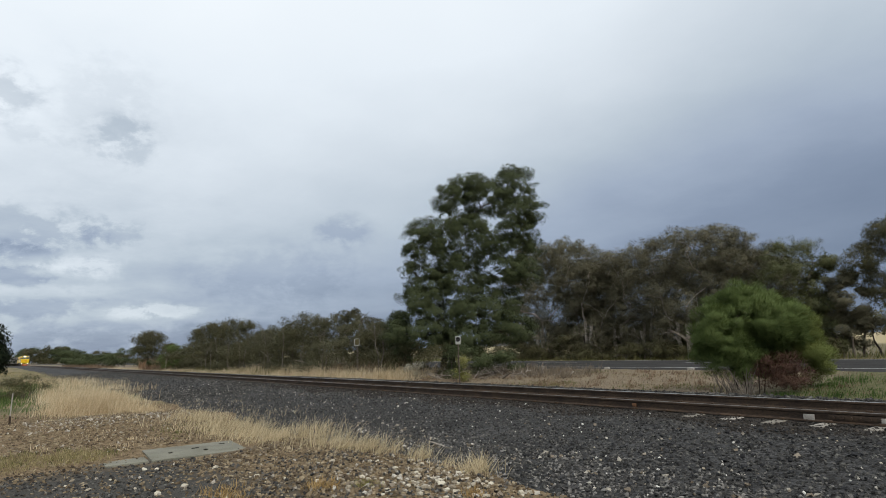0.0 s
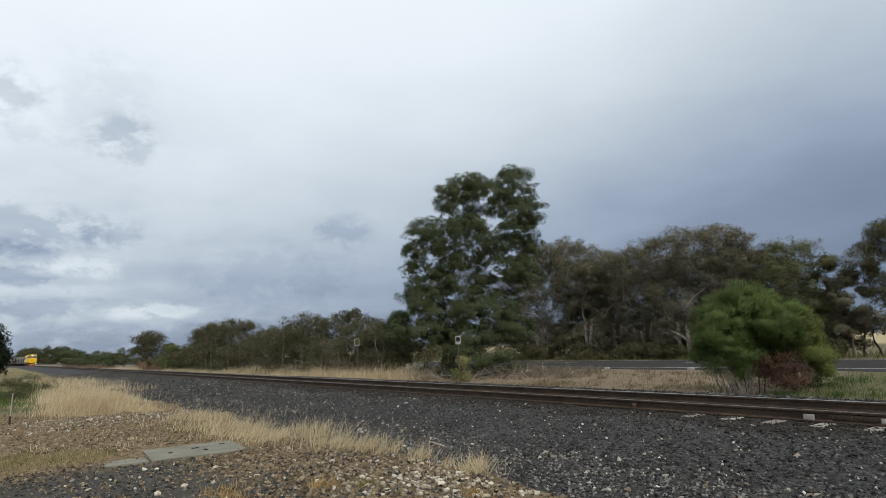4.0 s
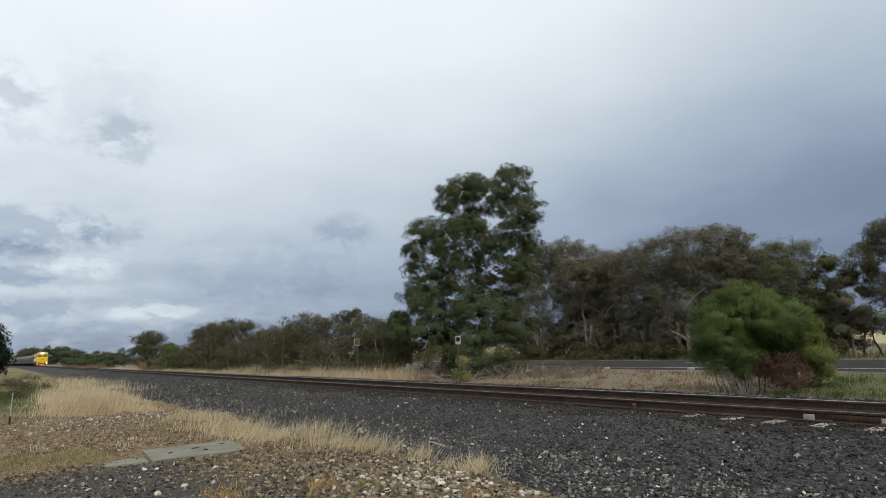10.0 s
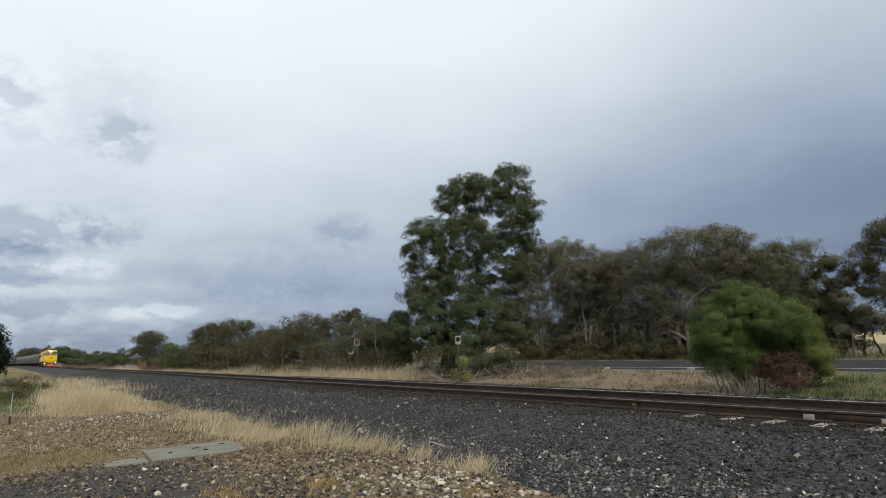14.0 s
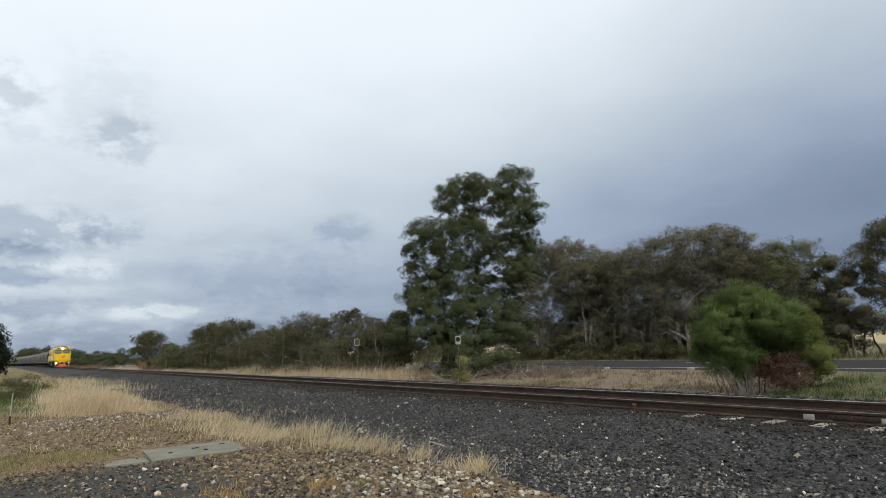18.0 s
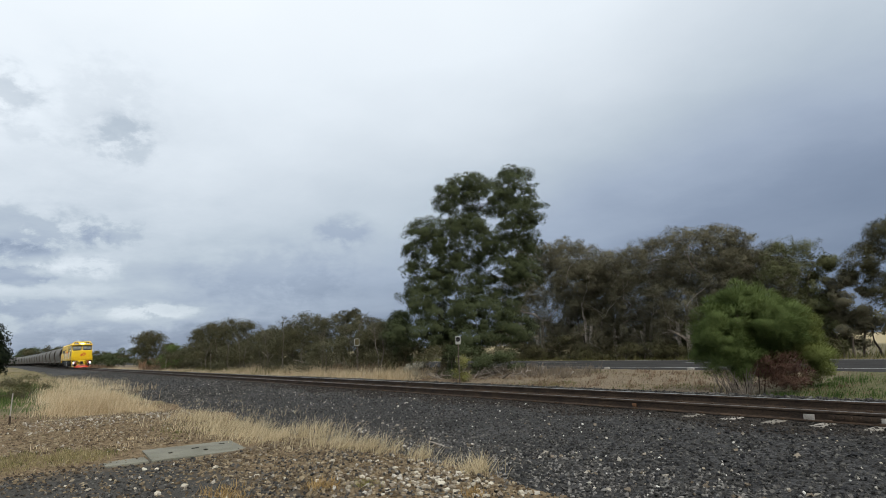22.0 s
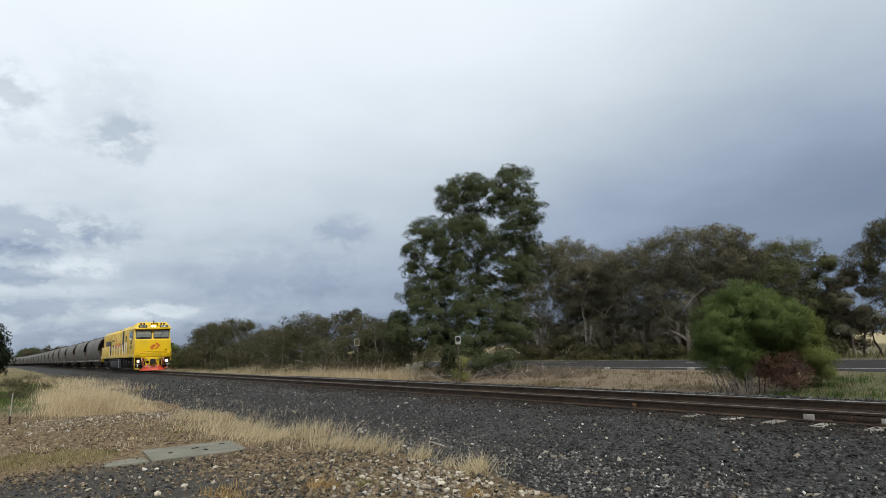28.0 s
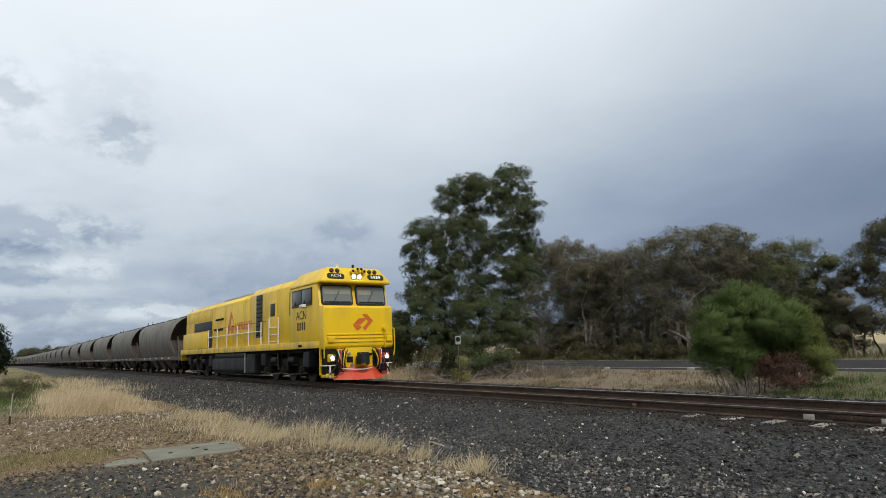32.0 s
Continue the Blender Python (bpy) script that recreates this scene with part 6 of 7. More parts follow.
for k in range(9):
    rnd = random.Random(310 + k)
    tree("understorey_shrub", "dark low shrub under the row of gums", "shrub", (-38.5 + 3.0 * k + rnd.uniform(-0.8, 0.8), 32.6 + rnd.uniform(-0.5, 0.5)), random_lumps(3.4, rnd.uniform(1.2, 2.4), 12, 0.06, 0.40, rnd), 5200, 0.16,
         M_LEAF_HEDGE, M_BARK_DARK, 0.04, stems=4, droop=0.2, pieces=1, sway=0.6, group="shrubs under the gums", spread=0.4, twigs=1, seed=330 + k, puff=0.28)

# ---------- scrub between the line and the road: foot x, y, width, height, dense or open ----------
SCRUB = [(-29.5, 18.4, 1.7, 3.5, 1), (-31.3, 18.6, 2.4, 3.0, 0), (-33.2, 18.2, 2.6, 3.4, 0), (-35.9, 18.6, 1.6, 4.1, 0), (-38.3, 18.2, 2.6, 3.9, 0), (-41.4, 18.0, 3.2, 4.2, 0), (-44.6, 18.6, 3.0, 3.5, 0),
         (-47.6, 18.0, 3.0, 3.5, 0), (-51.0, 18.4, 3.0, 3.3, 0), (-55.0, 18.0, 2.6, 4.4, 0), (-60.5, 18.0, 4.6, 5.0, 1), (-66.5, 18.0, 3.6, 4.9, 1), (-71.0, 18.0, 3.0, 4.4, 0), (-86.2, 18.0, 2.2, 3.2, 0), (-101.0, 18.2, 5.0, 5.5, 1)]
for k, (x, y, w, h, dense) in enumerate(SCRUB):
    rnd = random.Random(80 + k)
    leaf = M_LEAF_GUM if k == 0 else M_LEAF_HEDGE if dense else M_LEAF_BRUSH
    far = abs(x) / 40.0
    tree("scrub_tree", "dark dense rounded scrub tree beside the line" if dense else "ragged olive-brown scrub tree beside the line", "tree", (x, y),
         gum_boughs(w * (1.05 if dense else 1.3), h, 20 if dense else 16, 0.03, rnd, 0.24 if dense else 0.19), (30000 if k == 14 else 20000) if dense else 13000, 0.105 + 0.03 * far, leaf, M_BARK if dense else M_BARK_PALE, 0.05,
         stems=4, slim=0.30, droop=0.3, plume=0.0 if dense else 0.2, pieces=2, sway=0.9, group="scrub beside the line", spread=0.5, twigs=1 if dense else 4, seed=120 + k, puff=0.22 + 0.06 * far, fill=1.0 if dense else 0.6)
for k in range(15):
    rnd = random.Random(340 + k)
    x = -29.5 - 3.4 * k + rnd.uniform(-1, 1)
    tree("low_scrub", "brown-green low scrub beside the line", "shrub", (x, 17.4 + rnd.uniform(-0.4, 0.4)), random_lumps(5.0, rnd.uniform(2.0, 3.0), 20, 0.04, 0.36, rnd), 10000, 0.13 if k < 6 else 0.18,
         M_LEAF_BRUSH if k % 3 else M_LEAF_HEDGE, M_BARK, 0.025, stems=5, droop=-0.3, pieces=1, sway=0.8, slim=0.22, plume=0.35, group="scrub beside the line", spread=0.6, twigs=2, seed=360 + k, puff=0.30, fill=0.7)
for k, (x, y, w, h) in enumerate([(-73.1, 16.4, 3.2, 2.6), (-117.0, 17.0, 6.4, 3.5), (-82.0, 16.0, 2.4, 1.2), (-162.0, 18.0, 7.0, 2.6), (-190.0, 18.0, 9.0, 2.8), (-222.0, 18.0, 9.0, 4.0), (-246.0, 18.0, 10.0, 5.0)]):
    rnd = random.Random(140 + k)
    tree("green_shrub", "low bright green shrub beside the line" if k == 0 else "low dark green shrub beside the line", "shrub", (x, y), random_lumps(w, h, 10, 0.05, 0.42, rnd), 8000, 0.16 + 0.0022 * max(0, -x - 70), M_LEAF_BUSH if k == 0 else M_LEAF_GUM, M_BARK, 0.04,
         stems=4, droop=0.0, pieces=2, sway=0.8, group="scrub beside the line", spread=0.4, twigs=1, seed=160 + k, puff=0.4, slim=0.35)

M_DEAD_STEM = material("grey_dead_stem", [(0.07, 0.058, 0.046), (0.14, 0.118, 0.095), (0.26, 0.23, 0.19)], 1.2, 0.9, 0.3)
# bleached dead limbs that stand out of the scrub
for k in range(16):
    rnd = random.Random(700 + k)
    x = -26.5 - 2.4 * k + rnd.uniform(-1, 1)
    bm = bmesh.new()
    top = rnd.uniform(2.2, 3.9)
    p1 = Vector((rnd.uniform(-0.3, 0.3), rnd.uniform(-0.2, 0.2), top * 0.55))
    p2 = Vector((rnd.uniform(-0.8, 0.8), rnd.uniform(-0.2, 0.2), top))
    tube(bm, [(0, 0, -0.1), p1 + Vector((rnd.uniform(-0.3, 0.3), 0, -0.6)), p1, p2], [0.035, 0.03, 0.025, 0.008], 6)
    for _ in range(3):
        q = p1.lerp(p2, rnd.uniform(0, 0.8))
        tube(bm, [q, q + Vector((rnd.uniform(-0.8, 0.8), rnd.uniform(-0.3, 0.3), rnd.uniform(0.2, 0.8)))], [0.016, 0.005], 5)
    ob = part("dead_sapling", bm, M_DEAD_STEM)
    ob.location = (x, 16.0 + rnd.uniform(-0.3, 0.5), float(ground_z(x, 16.0)))
    tagged(ob, "bleached bare dead sapling in the scrub", "sapling", group="dead saplings")

# ---------- far trees at the bend ----------
for k in range(16):
    rnd = random.Random(200 + k)
    x = -430 - 14 * rnd.random() * 4
    y = 2 + 4.1 * k + rnd.uniform(-1.5, 1.5)
    h = rnd.uniform(7.5, 11.5) if k < 9 else rnd.uniform(4.5, 7.5)
    tree("far_tree", "distant dark grey-green tree on the plain", "tree", (x, y), random_lumps(12, h, 12, 0.06, 0.42, rnd), 4200 if k < 9 else 2200, 0.7, M_LEAF_GUM if k % 3 else M_LEAF_HEDGE, M_BARK, 0.2,
         stems=1, droop=0.3, pieces=1, sway=0.5, group="distant trees", slim=0.6, puff=1.2, twigs=0, seed=220 + k)
for k in range(16):
    rnd = random.Random(260 + k)
    tree("far_tree", "distant dark grey-green tree on the plain", "tree", (-330 + 22 * k + rnd.uniform(-8, 8), 150 + rnd.uniform(-20, 50)), random_lumps(14, rnd.uniform(6, 9), 9, 0.08, 0.42, rnd), 1800, 0.8,
         M_LEAF_HEDGE, M_BARK, 0.2, stems=1, droop=0.3, pieces=1, sway=0.4, group="distant trees", slim=0.6, puff=1.2, twigs=0, seed=280 + k)

# ---------- dark cypress on this side, cut by the picture's edge ----------
tree("cypress", "dense dark cypress beside the line", "tree", (-58.4, -2.3), [(0, 0, 1.6, 2.1, 2.2, 1.5), (0.9, 1.3, 1.9, 1.6, 1.6, 1.4), (0.8, 1.1, 3.3, 1.5, 1.5, 1.2), (0.3, 0.5, 3.9, 1.7, 1.7, 1.0), (0.4, 0.6, 4.2, 1.2, 1.2, 0.7), (-0.5, -0.4, 4.0, 1.6, 1.6, 1.0)],
     26000, 0.26, M_LEAF_DARK, M_BARK_DARK, 0.2, droop=-0.3, pieces=2, sway=0.5, slim=0.5, twigs=1, seed=9, puff=0.5, fill=1.4)

# ---------- feathery bush by the track ----------
BUSH_BOUGHS = [(0.04, 2.52, 0.49, 0.31), (0.45, 2.43, 0.46, 0.31), (-0.42, 2.29, 0.42, 0.31), (-0.82, 1.93, 0.42, 0.31), (-1.12, 1.56, 0.32, 0.29), (-1.16, 1.16, 0.30, 0.29), (-0.76, 1.39, 0.52, 0.38), (-0.20, 1.86, 0.58, 0.45), (0.41, 1.93, 0.55, 0.45), (0.94, 2.03, 0.46, 0.35), (0.24, 1.22, 0.55, 0.41), (-0.33, 0.97, 0.52, 0.38), (-0.75, 0.84, 0.35, 0.29), (0.86, 1.44, 0.42, 0.35), (0.01, 0.60, 0.42, 0.25), (0.65, 0.90, 0.55, 0.38)]
green_bush = tree("feathery_bush", "rounded feathery green bush with a dead brown patch beside the track", "bush", (-8.26, 15.85), facing(BUSH_BOUGHS), 130000, 0.125, M_LEAF_BUSH, M_BARK_DARK, 0.013,
                  stems=7, droop=-0.45, pieces=5, sway=1.6, slim=0.085, spread=0.28, twigs=3, seed=12, plume=0.7, puff=0.22, fill=0.8, shape=0.7)
SIDE_BOUGHS = [(1.43, 1.92, 0.35, 0.28), (1.72, 1.62, 0.34, 0.29), (1.93, 1.23, 0.30, 0.32), (1.97, 0.81, 0.28, 0.32), (1.80, 0.48, 0.29, 0.23), (1.42, 1.32, 0.45, 0.36), (1.66, 0.87, 0.35, 0.32), (1.24, 1.65, 0.32, 0.28)]
ob = new("crown", leaf_cloud([(q[:3], q[3:]) for q in facing(SIDE_BOUGHS)], 40000, 0.105, -0.3, M_LEAF_YELLOW, "crown", 0.10, 0.68, 0.21, 0.8, 0.75))
ob.parent = green_bush
tagged(ob, "yellowing side of the bush")
SWAY.append((ob, Vector((0, 0, 0.4)), 1.5, 2.1))
DEAD_BOUGHS = [(0.50, 0.67, 0.30, 0.27), (0.96, 0.75, 0.39, 0.30), (1.32, 0.53, 0.27, 0.24), (0.69, 0.39, 0.39, 0.18), (1.04, 0.27, 0.36, 0.15)]
ob = new("dead_patch", leaf_cloud([((q[0] + 0.26, q[1] - 0.50, q[2]), q[3:]) for q in facing(DEAD_BOUGHS)], 9000, 0.13, -0.1, M_LEAF_DEAD, "dead_patch", 0.07, 0.75, 0.13, 1.0, 0.5))
ob.parent = green_bush
tagged(ob, "dead red-brown twigs")
for k in range(46):
    rnd = random.Random(300 + k)
    bm = bmesh.new()
    a = rnd.uniform(-2.6, 0.5)
    p = Vector((rnd.uniform(-0.5, 0.3), rnd.uniform(-0.9, -0.1), 0))
    q = p + Vector((rnd.uniform(-0.55, 0.45), math.sin(a) * 0.2 - 0.05, rnd.uniform(0.3, 0.85)))
    tube(bm, [p, p.lerp(q, 0.5) + Vector((rnd.uniform(-0.06, 0.06), 0, 0)), q], [0.011, 0.008, 0.004], 6)
    part("bare_stem", bm, M_DEAD_STEM, green_bush, "bleached bare stem")

# ---------- small shrub, marker post, slab ----------
tree("low_shrub", "low dark green roadside shrub", "shrub", (-35.5, 0.9), random_lumps(2.4, 0.95, 9, 0.1, 0.42, random.Random(5)), 5000, 0.09, M_LEAF_HEDGE, M_BARK, 0.02, stems=5, droop=-0.2, pieces=2, sway=1.2, twigs=1, puff=0.16)
post = tagged(new("marker_post"), "short white marker post with rusty foot", "post")
post.location = (-20.34, 0.33, float(ground_z(-20.34, 0.33)))
bm = bmesh.new()
rod(bm, (0, 0, 0.22), (0.03, 0.02, 0.82), 0.016, seg=10)
part("shaft", bm, M_DAB, post)
bm = bmesh.new()
rod(bm, (-0.01, 0, -0.1), (0, 0, 0.22), 0.025, seg=10)
part("foot", bm, M_RAIL, post, "rusty post foot")
slab = tagged(new("concrete_slab"), "cracked pale concrete pit cover set in gravel", "slab")
slab.location = (-11.45, 2.0, 0.035)
M_SLAB = material("pale_concrete", [(0.10, 0.098, 0.074), (0.17, 0.165, 0.128), (0.24, 0.23, 0.182)], 2.2, 0.9, 0.5, fine=22)
for y0, y1, nm in ((0.10, 1.62, "cover"), (-0.55, 0.06, "cover")):
    bm = bmesh.new()
    box(bm, -0.62, 0.62, y0, y1, -0.08, 0.085, 0.012)
    part(nm, bm, M_SLAB, slab, at=pose(0, 0, 0 if y0 > 0 else -0.025, 0, 0.8 if y0 > 0 else -1.5, -3))
for x, y, w in ((0.1, 0.45, 0.03), (-0.1, 0.9, 0.06), (0.2, 1.0, 0.03), (-0.25, 1.4, 0.045)):
    bm = bmesh.new()
    box(bm, x - 0.03, x + 0.03, y - w, y + w, 0.08, 0.096, 0.006)
    part("stain_chip", bm, M_UNDER, slab, "dark chip on the concrete")

# ---------- signs, stump, branches, sticks ----------
def sign(x, y, z, w, h, name, label, mark):
    s = tagged(new(name), label, "sign")
    s.location = (x, y, float(ground_z(x, y)))
    top = z - s.location.z
    bm = bmesh.new()
    rod(bm, (0, 0.03, -0.2), (0, 0.03, top + h * 0.4), 0.025, seg=10)
    part("post", bm, M_BARK, s)
    bm = bmesh.new()
    box(bm, -w / 2, w / 2, -0.012, 0.0, top - h / 2, top + h / 2, 0.004)
    part("plate", bm, M_SIGN, s)
    if mark:
        bm = bmesh.new()
        n = 20
        for k in range(n):
            a0, a1 = 2 * math.pi * k / n, 2 * math.pi * (k + 1) / n
            rod(bm, (math.cos(a0) * w * 0.34, -0.016, top + 0.04 + math.sin(a0) * w * 0.34), (math.cos(a1) * w * 0.34, -0.016, top + 0.04 + math.sin(a1) * w * 0.34), 0.028, seg=6)
        part("ring", bm, M_BLACK, s)
        bm = bmesh.new()
        box(bm, -w * 0.15, w * 0.15, -0.018, -0.012, top - 0.03, top + 0.11)
        part("bar", bm, M_BLACK, s)
    else:
        bm = bmesh.new()
        box(bm, -w * 0.40, w * 0.40, -0.018, -0.012, top - h * 0.42, top + h * 0.42)
        part("panel", bm, M_LEAF_HEDGE, s)
    s.rotation_euler.z = radians(52)
    return s


sign(-20.5, 15.7, 2.0, 0.22, 0.34, "road_sign", "small white sign with a black ring on a post", True)
sign(-30.9, 16.4, 2.2, 0.30, 0.40, "road_sign", "small white framed sign on a post", False)
bm = bmesh.new()
tube(bm, [(0, 0, -0.2), (0.15, 0, 0.7), (0.34, 0, 1.5)], [0.06, 0.05, 0.04], 7)
pole = part("leaning_stake", bm, M_BARK_PALE)
pole.location = (-73.3, 15.0, float(ground_z(-73.3, 15.0)))
tagged(pole, "pale leaning wooden stake in the verge", "stake")
M_DEADWOOD = material("bleached_dead_wood", [(0.1297, 0.1065, 0.0828), (0.2394, 0.2021, 0.1656), (0.3990, 0.3550, 0.3021)], 6, 0.85, 0.4, vary="object", spread=0.35)
for k in range(64):
    rnd = random.Random(400 + k)
    u = rnd.random()
    x = -26.5 + 9.5 * u
    if k >= 36:
        x = rnd.gauss(-21.6, 1.2)
    y = 17.3 + rnd.uniform(-0.7, 1.2) + 0.12 * (x + 22)
    ln = rnd.uniform(0.4, 1.15)
    a = rnd.uniform(0, 6.28)
    bm = bmesh.new()
    e = Vector((math.cos(a) * ln, math.sin(a) * ln, rnd.uniform(0.02, 0.28)))
    r = rnd.uniform(0.012, 0.034)
    m1 = e * 0.5 + Vector((rnd.uniform(-0.22, 0.22), rnd.uniform(-0.22, 0.22), rnd.uniform(0.0, 0.22)))
    tube(bm, [Vector((0, 0, 0.01)), m1, e], [r, r * 0.8, r * 0.3], 6)
    tube(bm, [m1, m1 + Vector((rnd.uniform(-0.4, 0.4), rnd.uniform(-0.4, 0.4), rnd.uniform(0.1, 0.35)))], [r * 0.6, r * 0.2], 5)
    br = part("fallen_branch", bm, M_DEADWOOD)
    br.location = (x, y, float(ground_z(x, y)))
    tagged(br, "bleached fallen branch in dry grass", "branch", group="fallen branches")
bm = bmesh.new()
tube(bm, [(0, 0, -0.1), (0.02, 0, 0.16), (-0.03, 0.03, 0.34), (0.05, 0, 0.46)], [0.08, 0.06, 0.055, 0.02], 8)
tube(bm, [(0.02, 0, 0.14), (0.16, 0.05, 0.30), (0.2, 0.05, 0.42)], [0.05, 0.035, 0.012], 7)
stump = part("tree_stump", bm, M_DEADWOOD)
stump.location = (-18.8, 18.9, float(ground_z(-18.8, 18.9)))
tagged(stump, "pale broken stump in the verge", "stump")
bm = bmesh.new()
tube(bm, [(0.25, -0.02, 0.03), (0.0, 0.0, 0.045), (-0.14, 0.03, 0.05)], [0.012, 0.014, 0.008], 6)
tube(bm, [(0.0, 0.0, 0.045), (-0.08, -0.08, 0.08)], [0.012, 0.006], 5)
stick = part("stick", bm, M_DEADWOOD)
stick.location = (-8.1, 5.68, float(bed_z(5.68)) + 0.01)
tagged(stick, "bleached stick on the ballast", "stick")

tree("yellow_weed", "yellow-green weed beside the fallen branches", "weed", (-20.7, 15.9), random_lumps(0.9, 1.1, 8, 0.1, 0.42, random.Random(71)), 1500, 0.10, M_WEED, M_BARK, 0.012, stems=4, droop=-0.3, pieces=1, sway=1.0, twigs=1, puff=0.16)
tree("pale_weed", "pale flowering weed in the verge", "weed", (-24.2, 15.9), random_lumps(1.1, 0.8, 8, 0.1, 0.40, random.Random(72)), 900, 0.09, M_WEED_PALE, M_BARK, 0.012, stems=4, droop=-0.3, pieces=1, sway=1.0, twigs=1, puff=0.16)
for x, y in ((-17.0, 20.95), (-13.1, 20.95)):
    bm = bmesh.new()
    box(bm, -0.13, 0.13, -0.05, 0.05, -0.05, 0.055, 0.015)
    blk = part("kerb_block", bm, M_DAB)
    blk.location = (x, y, 0.58)
    tagged(blk, "small off-white block at the road's edge", "block", group="road edge blocks")
bm = bmesh.new()
tube(bm, [(-0.5, 0, 0.03), (0.0, 0.05, 0.06), (0.55, 0.0, 0.03)], [0.03, 0.05, 0.02], 6)
tube(bm, [(0.0, 0.05, 0.05), (0.3, -0.2, 0.10)], [0.03, 0.01], 5)
debris = part("pale_branch", bm, M_DEADWOOD)
debris.location = (-46.5, 6.4, float(bed_z(6.4)) + 0.01)
tagged(debris, "pale broken branch lying on the ballast", "branch")
bm = bmesh.new()
prism(bm, [(-0.09, 0.0), (0.10, 0.0), (0.08, 0.20), (0.0, 0.26), (-0.07, 0.18)], -0.07, 0.07, bevel=0.02)
peg = part("marker_peg", bm, M_WHITE)
peg.location = (-3.78, 12.0, 0.41)
tagged(peg, "white painted peg beside the rail", "peg")

# ---------- grass ----------
blades("tall_dry_grass", "tall pale golden dry grass", np.concatenate([blob(13000, -23.0, 2.5, 0.85, 0.5), tufts(110, 70, -36, -24.5, 1.8, 3.8, 0.3), tufts(90, 60, -62, -33, 2.2, 5.6, 0.5)]), 0.70, 0.0048, M_STRAW, (0.30, 0.12), 0.28)
for n, per, x0, x1, y0, y1, wide, tall in ((80, 52, -17.5, -10.2, -0.9, 0.5, 0.20, 0.42), (26, 34, -10.4, -8.6, -0.4, 0.25, 0.13, 0.32), (26, 20, -8.8, -6.6, -0.2, 0.2, 0.10, 0.32)):
    p = tufts(n, per, x0, x1, y0, y1, wide)
    p[:, 1] += np.interp(p[:, 0], [-17.5, -14, -10, -6], [4.2, 4.5, 4.9, 5.1])
    blades("dry_grass", "bleached dry grass along the ballast's foot", p, tall, 0.0038, M_STRAW_GREY, (0.42, 0.16), 0.38, z=np.maximum(ground_z(p[:, 0], p[:, 1]), np.where(p[:, 1] > 5, bed_z(p[:, 1]), -1)))
blades("grass_tuft", "golden dry grass tuft on the gravel ridge", blob(900, -21.39, 3.79, 0.35, 0.2), 0.34, 0.0045, M_STRAW, (0.3, 0.1), 0.4)
p = blob(420, -6.32, 5.02, 0.13, 0.10)
blades("grass_tuft", "spreading tuft of bleached dry grass", p, 0.36, 0.0036, M_STRAW_GREY, (0.15, 0.0), 0.6, z=bed_z(p[:, 1]))
blades("grass_tuft", "small greenish grass tuft on gravel", blob(200, -6.62, 3.6, 0.10, 0.08), 0.13, 0.004, M_WEED, (0.1, 0.0), 0.5)
blades("grass_tuft", "small golden grass tuft on gravel", blob(160, -5.36, 4.25, 0.07, 0.07), 0.14, 0.004, M_STRAW_GOLD, (0.1, 0.0), 0.5)
blades("grass_tuft", "small golden grass tuft on gravel", blob(420, -7.45, 2.2, 0.25, 0.12), 0.14, 0.004, M_STRAW_GOLD, (0.1, 0.0), 0.5)
blades("grass_tuft", "small golden grass tuft on gravel", blob(260, -6.85, 3.16, 0.10, 0.10), 0.15, 0.004, M_STRAW_GOLD, (0.1, 0.0), 0.5)
blades("short_grass", "short yellow-green grass beside the slab", np.concatenate([tufts(60, 22, -13.4, -12.0, -1.0, 1.9, 0.12), tufts(25, 22, -16, -13.4, 2.8, 4.4, 0.12)]), 0.12, 0.005, M_STRAW_GREEN, (0.1, 0.0), 0.4)
blades("short_grass", "short pale dry grass beside the slab", tufts(130, 42, -13.1, -11.7, -0.9, 1.5, 0.14), 0.13, 0.0045, M_STRAW_DULL, (0.1, 0.0), 0.45)
blades("short_grass", "sparse straw on gravel", tufts(60, 14, -20, -12.5, -1.0, 4.4, 0.12), 0.13, 0.004, M_STRAW, (0.15, 0.0), 0.5)
blades("field_grass", "dry and green grass on this side of the line", np.concatenate([band(2200, -60, -42, -8, 3.0), band(9000, -140, -50, -14, 5.5)]), 0.30, 0.012, M_STRAW_DULL, (0.25, 0.1), 0.3)
blades("green_grass", "green grass patch", np.concatenate([blob(5200, -36, -0.6, 5, 1.1), blob(3400, -52, 2.2, 6, 0.8)]), 0.28, 0.010, M_GREEN, (0.2, 0.1), 0.3)
blades("verge_grass", "dry red-brown verge grass beyond the line", np.concatenate([band(9000, -40, 3, 15.0, 20.6), tufts(150, 28, -30, 2, 15.2, 20.4, 0.22)]), 0.12, 0.006, M_STRAW_RED, (0.2, 0.05), 0.45)
blades("verge_grass", "pale dry verge grass", np.concatenate([tufts(330, 50, -75, -27, 14.2, 16.2, 0.3), band(5000, -150, -70, 13.6, 16.5)]), 0.52, 0.008, M_STRAW, (0.3, 0.05), 0.3)
blades("verge_grass", "tall golden grass along the scrub", np.concatenate([tufts(150, 60, -52, -24.5, 15.2, 17.0, 0.35), tufts(60, 50, -34, -24, 14.6, 16.0, 0.3)]), 0.85, 0.007, M_STRAW, (0.3, 0.05), 0.35)
blades("red_grass", "reddish dead grass before the scrub", tufts(36, 70, -34, -25.5, 16.2, 17.2, 0.35), 1.1, 0.009, M_STRAW_RED, (0.2, 0.05), 0.35)
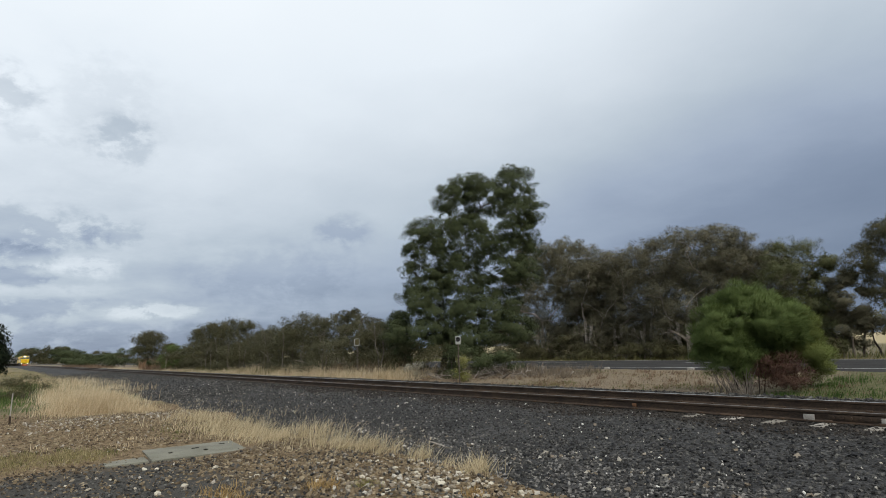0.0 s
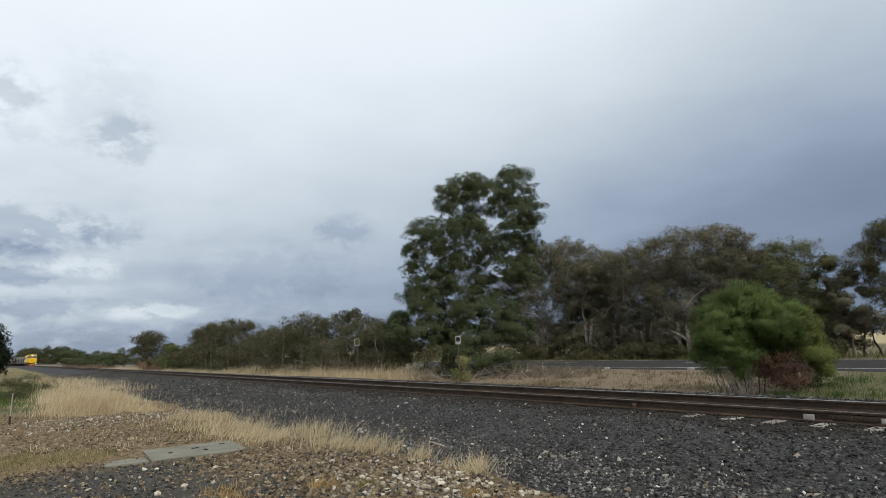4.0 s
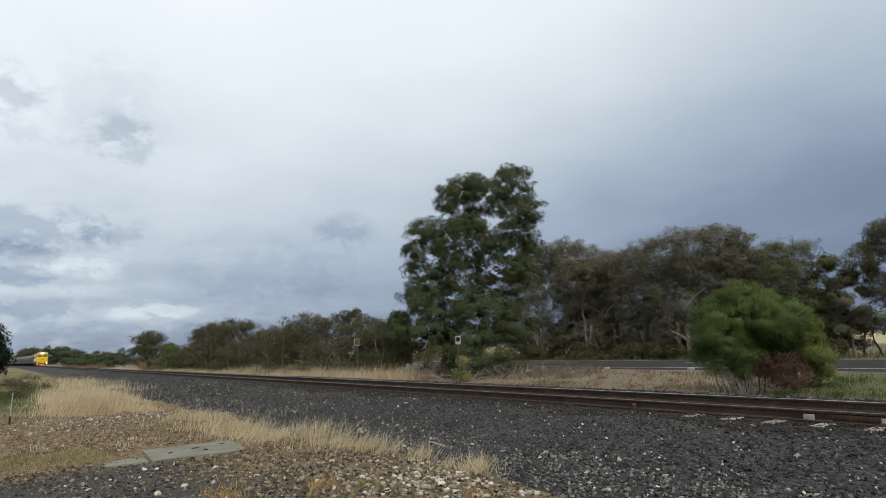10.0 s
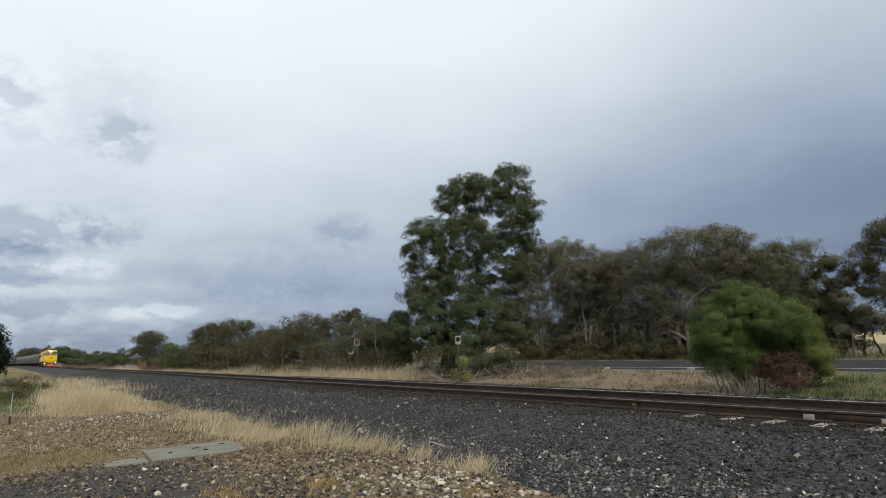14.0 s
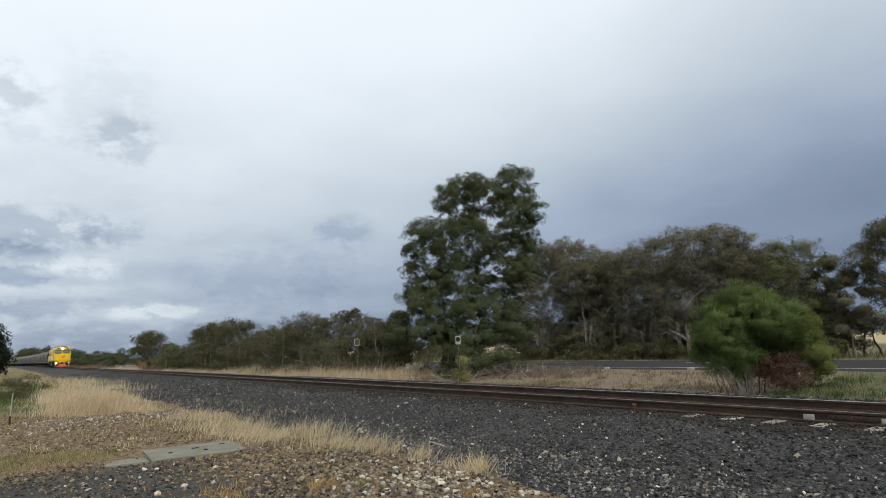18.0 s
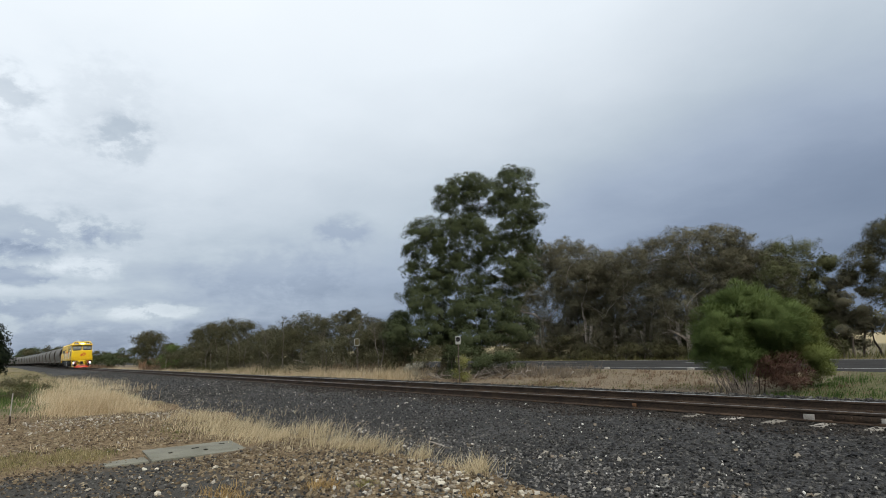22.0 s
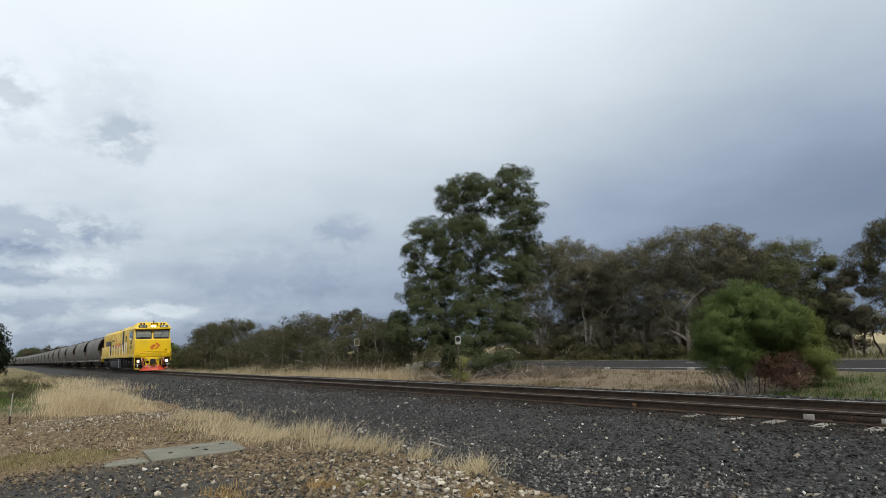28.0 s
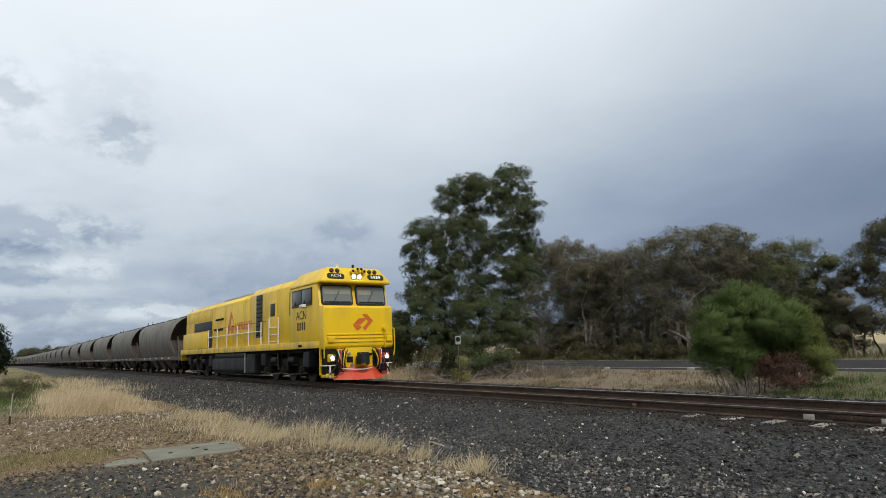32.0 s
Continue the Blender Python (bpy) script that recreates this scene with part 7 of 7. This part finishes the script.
blades("verge_grass", "tufts of brown dead verge grass", tufts(150, 34, -26, -8.5, 15.2, 20.2, 0.22), 0.24, 0.006, M_STRAW_RED, (0.25, 0.05), 0.5)
blades("verge_grass", "low yellow-green verge grass", np.concatenate([tufts(60, 40, -17.5, -9, 15.4, 17.0, 0.3), tufts(40, 40, -20, -8, 18.6, 20.2, 0.3)]), 0.13, 0.006, M_STRAW_GREEN, (0.2, 0.05), 0.4)
blades("verge_grass", "olive tall grass before the scrub", tufts(90, 50, -66, -40, 15.2, 16.4, 0.4), 0.7, 0.014, M_STRAW_GREEN, (0.3, 0.05), 0.3)
blades("green_grass", "green grass beyond the track", tufts(400, 30, -7.6, 4, 15.3, 18.8, 0.22), 0.20, 0.006, M_GREEN, (0.2, 0.05), 0.35)
blades("verge_grass", "olive grass beyond the road", np.concatenate([band(9000, -60, 6, 30.2, 36), band(5000, -50, 20, 36, 52)]), 0.42, 0.014, M_STRAW_GREEN, (0.2, 0.05), 0.35)
blades("red_grass", "reddish dry grass by the far scrub", np.concatenate([band(3500, -190, -120, 13.2, 17.0), band(2500, -86, -72, 14.6, 17)]), 0.9, 0.03, M_STRAW_RED, (0.2, 0.05), 0.3)

M_BRUSH = material("grey_brown_dead_brush", [(0.10, 0.08, 0.058), (0.19, 0.155, 0.115), (0.30, 0.25, 0.185)], 2, 0.8, 0, vary="island", spread=0.4, see=0.25)
blades("dead_brush", "grey-brown dead brush among the fallen branches", tufts(100, 50, -26, -16.5, 17.9, 20.3, 0.28), 0.48, 0.007, M_BRUSH, (0.15, 0.05), 0.5)
p = tufts(70, 7, -23, -12.5, 5.0, 6.6, 0.3)
blades("dry_grass", "sparse grey dry grass growing through the ballast", p, 0.17, 0.003, M_STRAW_GREY, (0.3, 0.1), 0.4, z=bed_z(p[:, 1]))
M_STRAW_RUST = material("rust_brown_straw", [(0.17, 0.095, 0.05), (0.29, 0.175, 0.10), (0.40, 0.27, 0.17)], 2, 0.8, 0, vary="island", spread=0.4, see=0.3)
blades("red_grass", "tall rust-brown dry grass beside the far scrub", tufts(40, 60, -91, -79, 15.2, 17.0, 0.5), 1.5, 0.028, M_STRAW_RUST, (0.2, 0.05), 0.3)

# ---------- single stones ----------
rocks = []
for k in range(7):
    bm = bmesh.new()
    bmesh.ops.create_icosphere(bm, subdivisions=1, radius=0.5)
    rnd = random.Random(500 + k)
    for vt in bm.verts:
        vt.co *= rnd.uniform(0.72, 1.12)
        vt.co.z *= 0.62
        vt.co.y *= 0.8
    rocks.append(finish(bm, "stone", M_ROCK))
for k in range(300):
    rnd = random.Random(600 + k)
    if k < 180:
        x, y = rnd.gauss(-6.15, 0.75), rnd.gauss(4.15, 0.42)
    elif k < 260:
        x, y = rnd.uniform(-10.4, -5), rnd.uniform(-0.6, 3.4)
    else:
        x, y = rnd.uniform(-19.6, -18.0), rnd.uniform(1.0, 4.6)
    s = rnd.choice((0.035, 0.045, 0.055, 0.065, 0.085, 0.11))
    ob = new("stone", rocks[k % 7])
    ob.parent = ground
    zg = max(float(ground_z(x, y)), float(bed_z(y)) if y > 4.9 else -1)
    ob.matrix_basis = Matrix.Translation((x, y, zg + 0.12 * s)) @ pose(0, 0, 0, rnd.uniform(-20, 20), rnd.uniform(-20, 20), rnd.uniform(0, 360)) @ Matrix.Diagonal((s, s, s, 1))
darks = []
for k in range(6):
    v, f = stones(np.zeros((1, 3)), np.ones(1))
    darks.append(array_mesh("ballast_stone", v, f, M_STONE_ONE))
for k in range(300):
    rnd = random.Random(950 + k)
    pale = k % 14 == 0
    x, y = rnd.uniform(-6.5, -1.2), rnd.uniform(5.2, 8.8)
    s = rnd.uniform(0.03, 0.055)
    ob = new("stone", rocks[k % 7] if pale else darks[k % 6])
    ob.parent = ballast
    ob.matrix_basis = Matrix.Translation((x, y, float(bed_z(y)) + 0.02)) @ pose(0, 0, 0, rnd.uniform(-30, 30), rnd.uniform(-30, 30), rnd.uniform(0, 360)) @ Matrix.Diagonal((s, s, s, 1))


# ---------- what moves ----------
def motions():
    for ob, back in zip(train, train_back):
        rows = []
        for k in range(33):
            s = FRONT_AT_END + SPEED * (SECONDS - k) + back
            rows.append((float(k), on_line(s)))
        walk(ob, rows)
    # wheels roll
    for ob, r, place in ROLLING:
        n = int(SECONDS * 15)
        turn = SPEED / r / 15.0
        walk(ob, [(k / 15.0, Matrix.Translation(place) @ Matrix.Rotation(turn * k, 4, "Y")) for k in range(n + 1)])
    # leaf masses rock in the wind
    for ob, pivot, amount, phase in SWAY:
        rnd = random.Random(int(phase * 1000))
        rows = []
        for k in range(41):
            t = 0.8 * k
            gust = 0.6 + 0.4 * math.sin(0.43 * t + 0.6 * phase)
            a = radians(amount) * gust * math.sin(2.1 * t + phase) + radians(amount * 0.3) * rnd.uniform(-1, 1)
            b = radians(amount * 0.6) * math.sin(1.37 * t + 1.7 * phase)
            m = Matrix.Translation(pivot) @ Matrix.Rotation(a, 4, Vector((0.58, 0.80, 0)).cross(Vector((0, 0, 1))).normalized()) @ Matrix.Rotation(b, 4, "X") @ Matrix.Translation(-pivot)
            rows.append((t, m))
        walk(ob, rows)


motions()
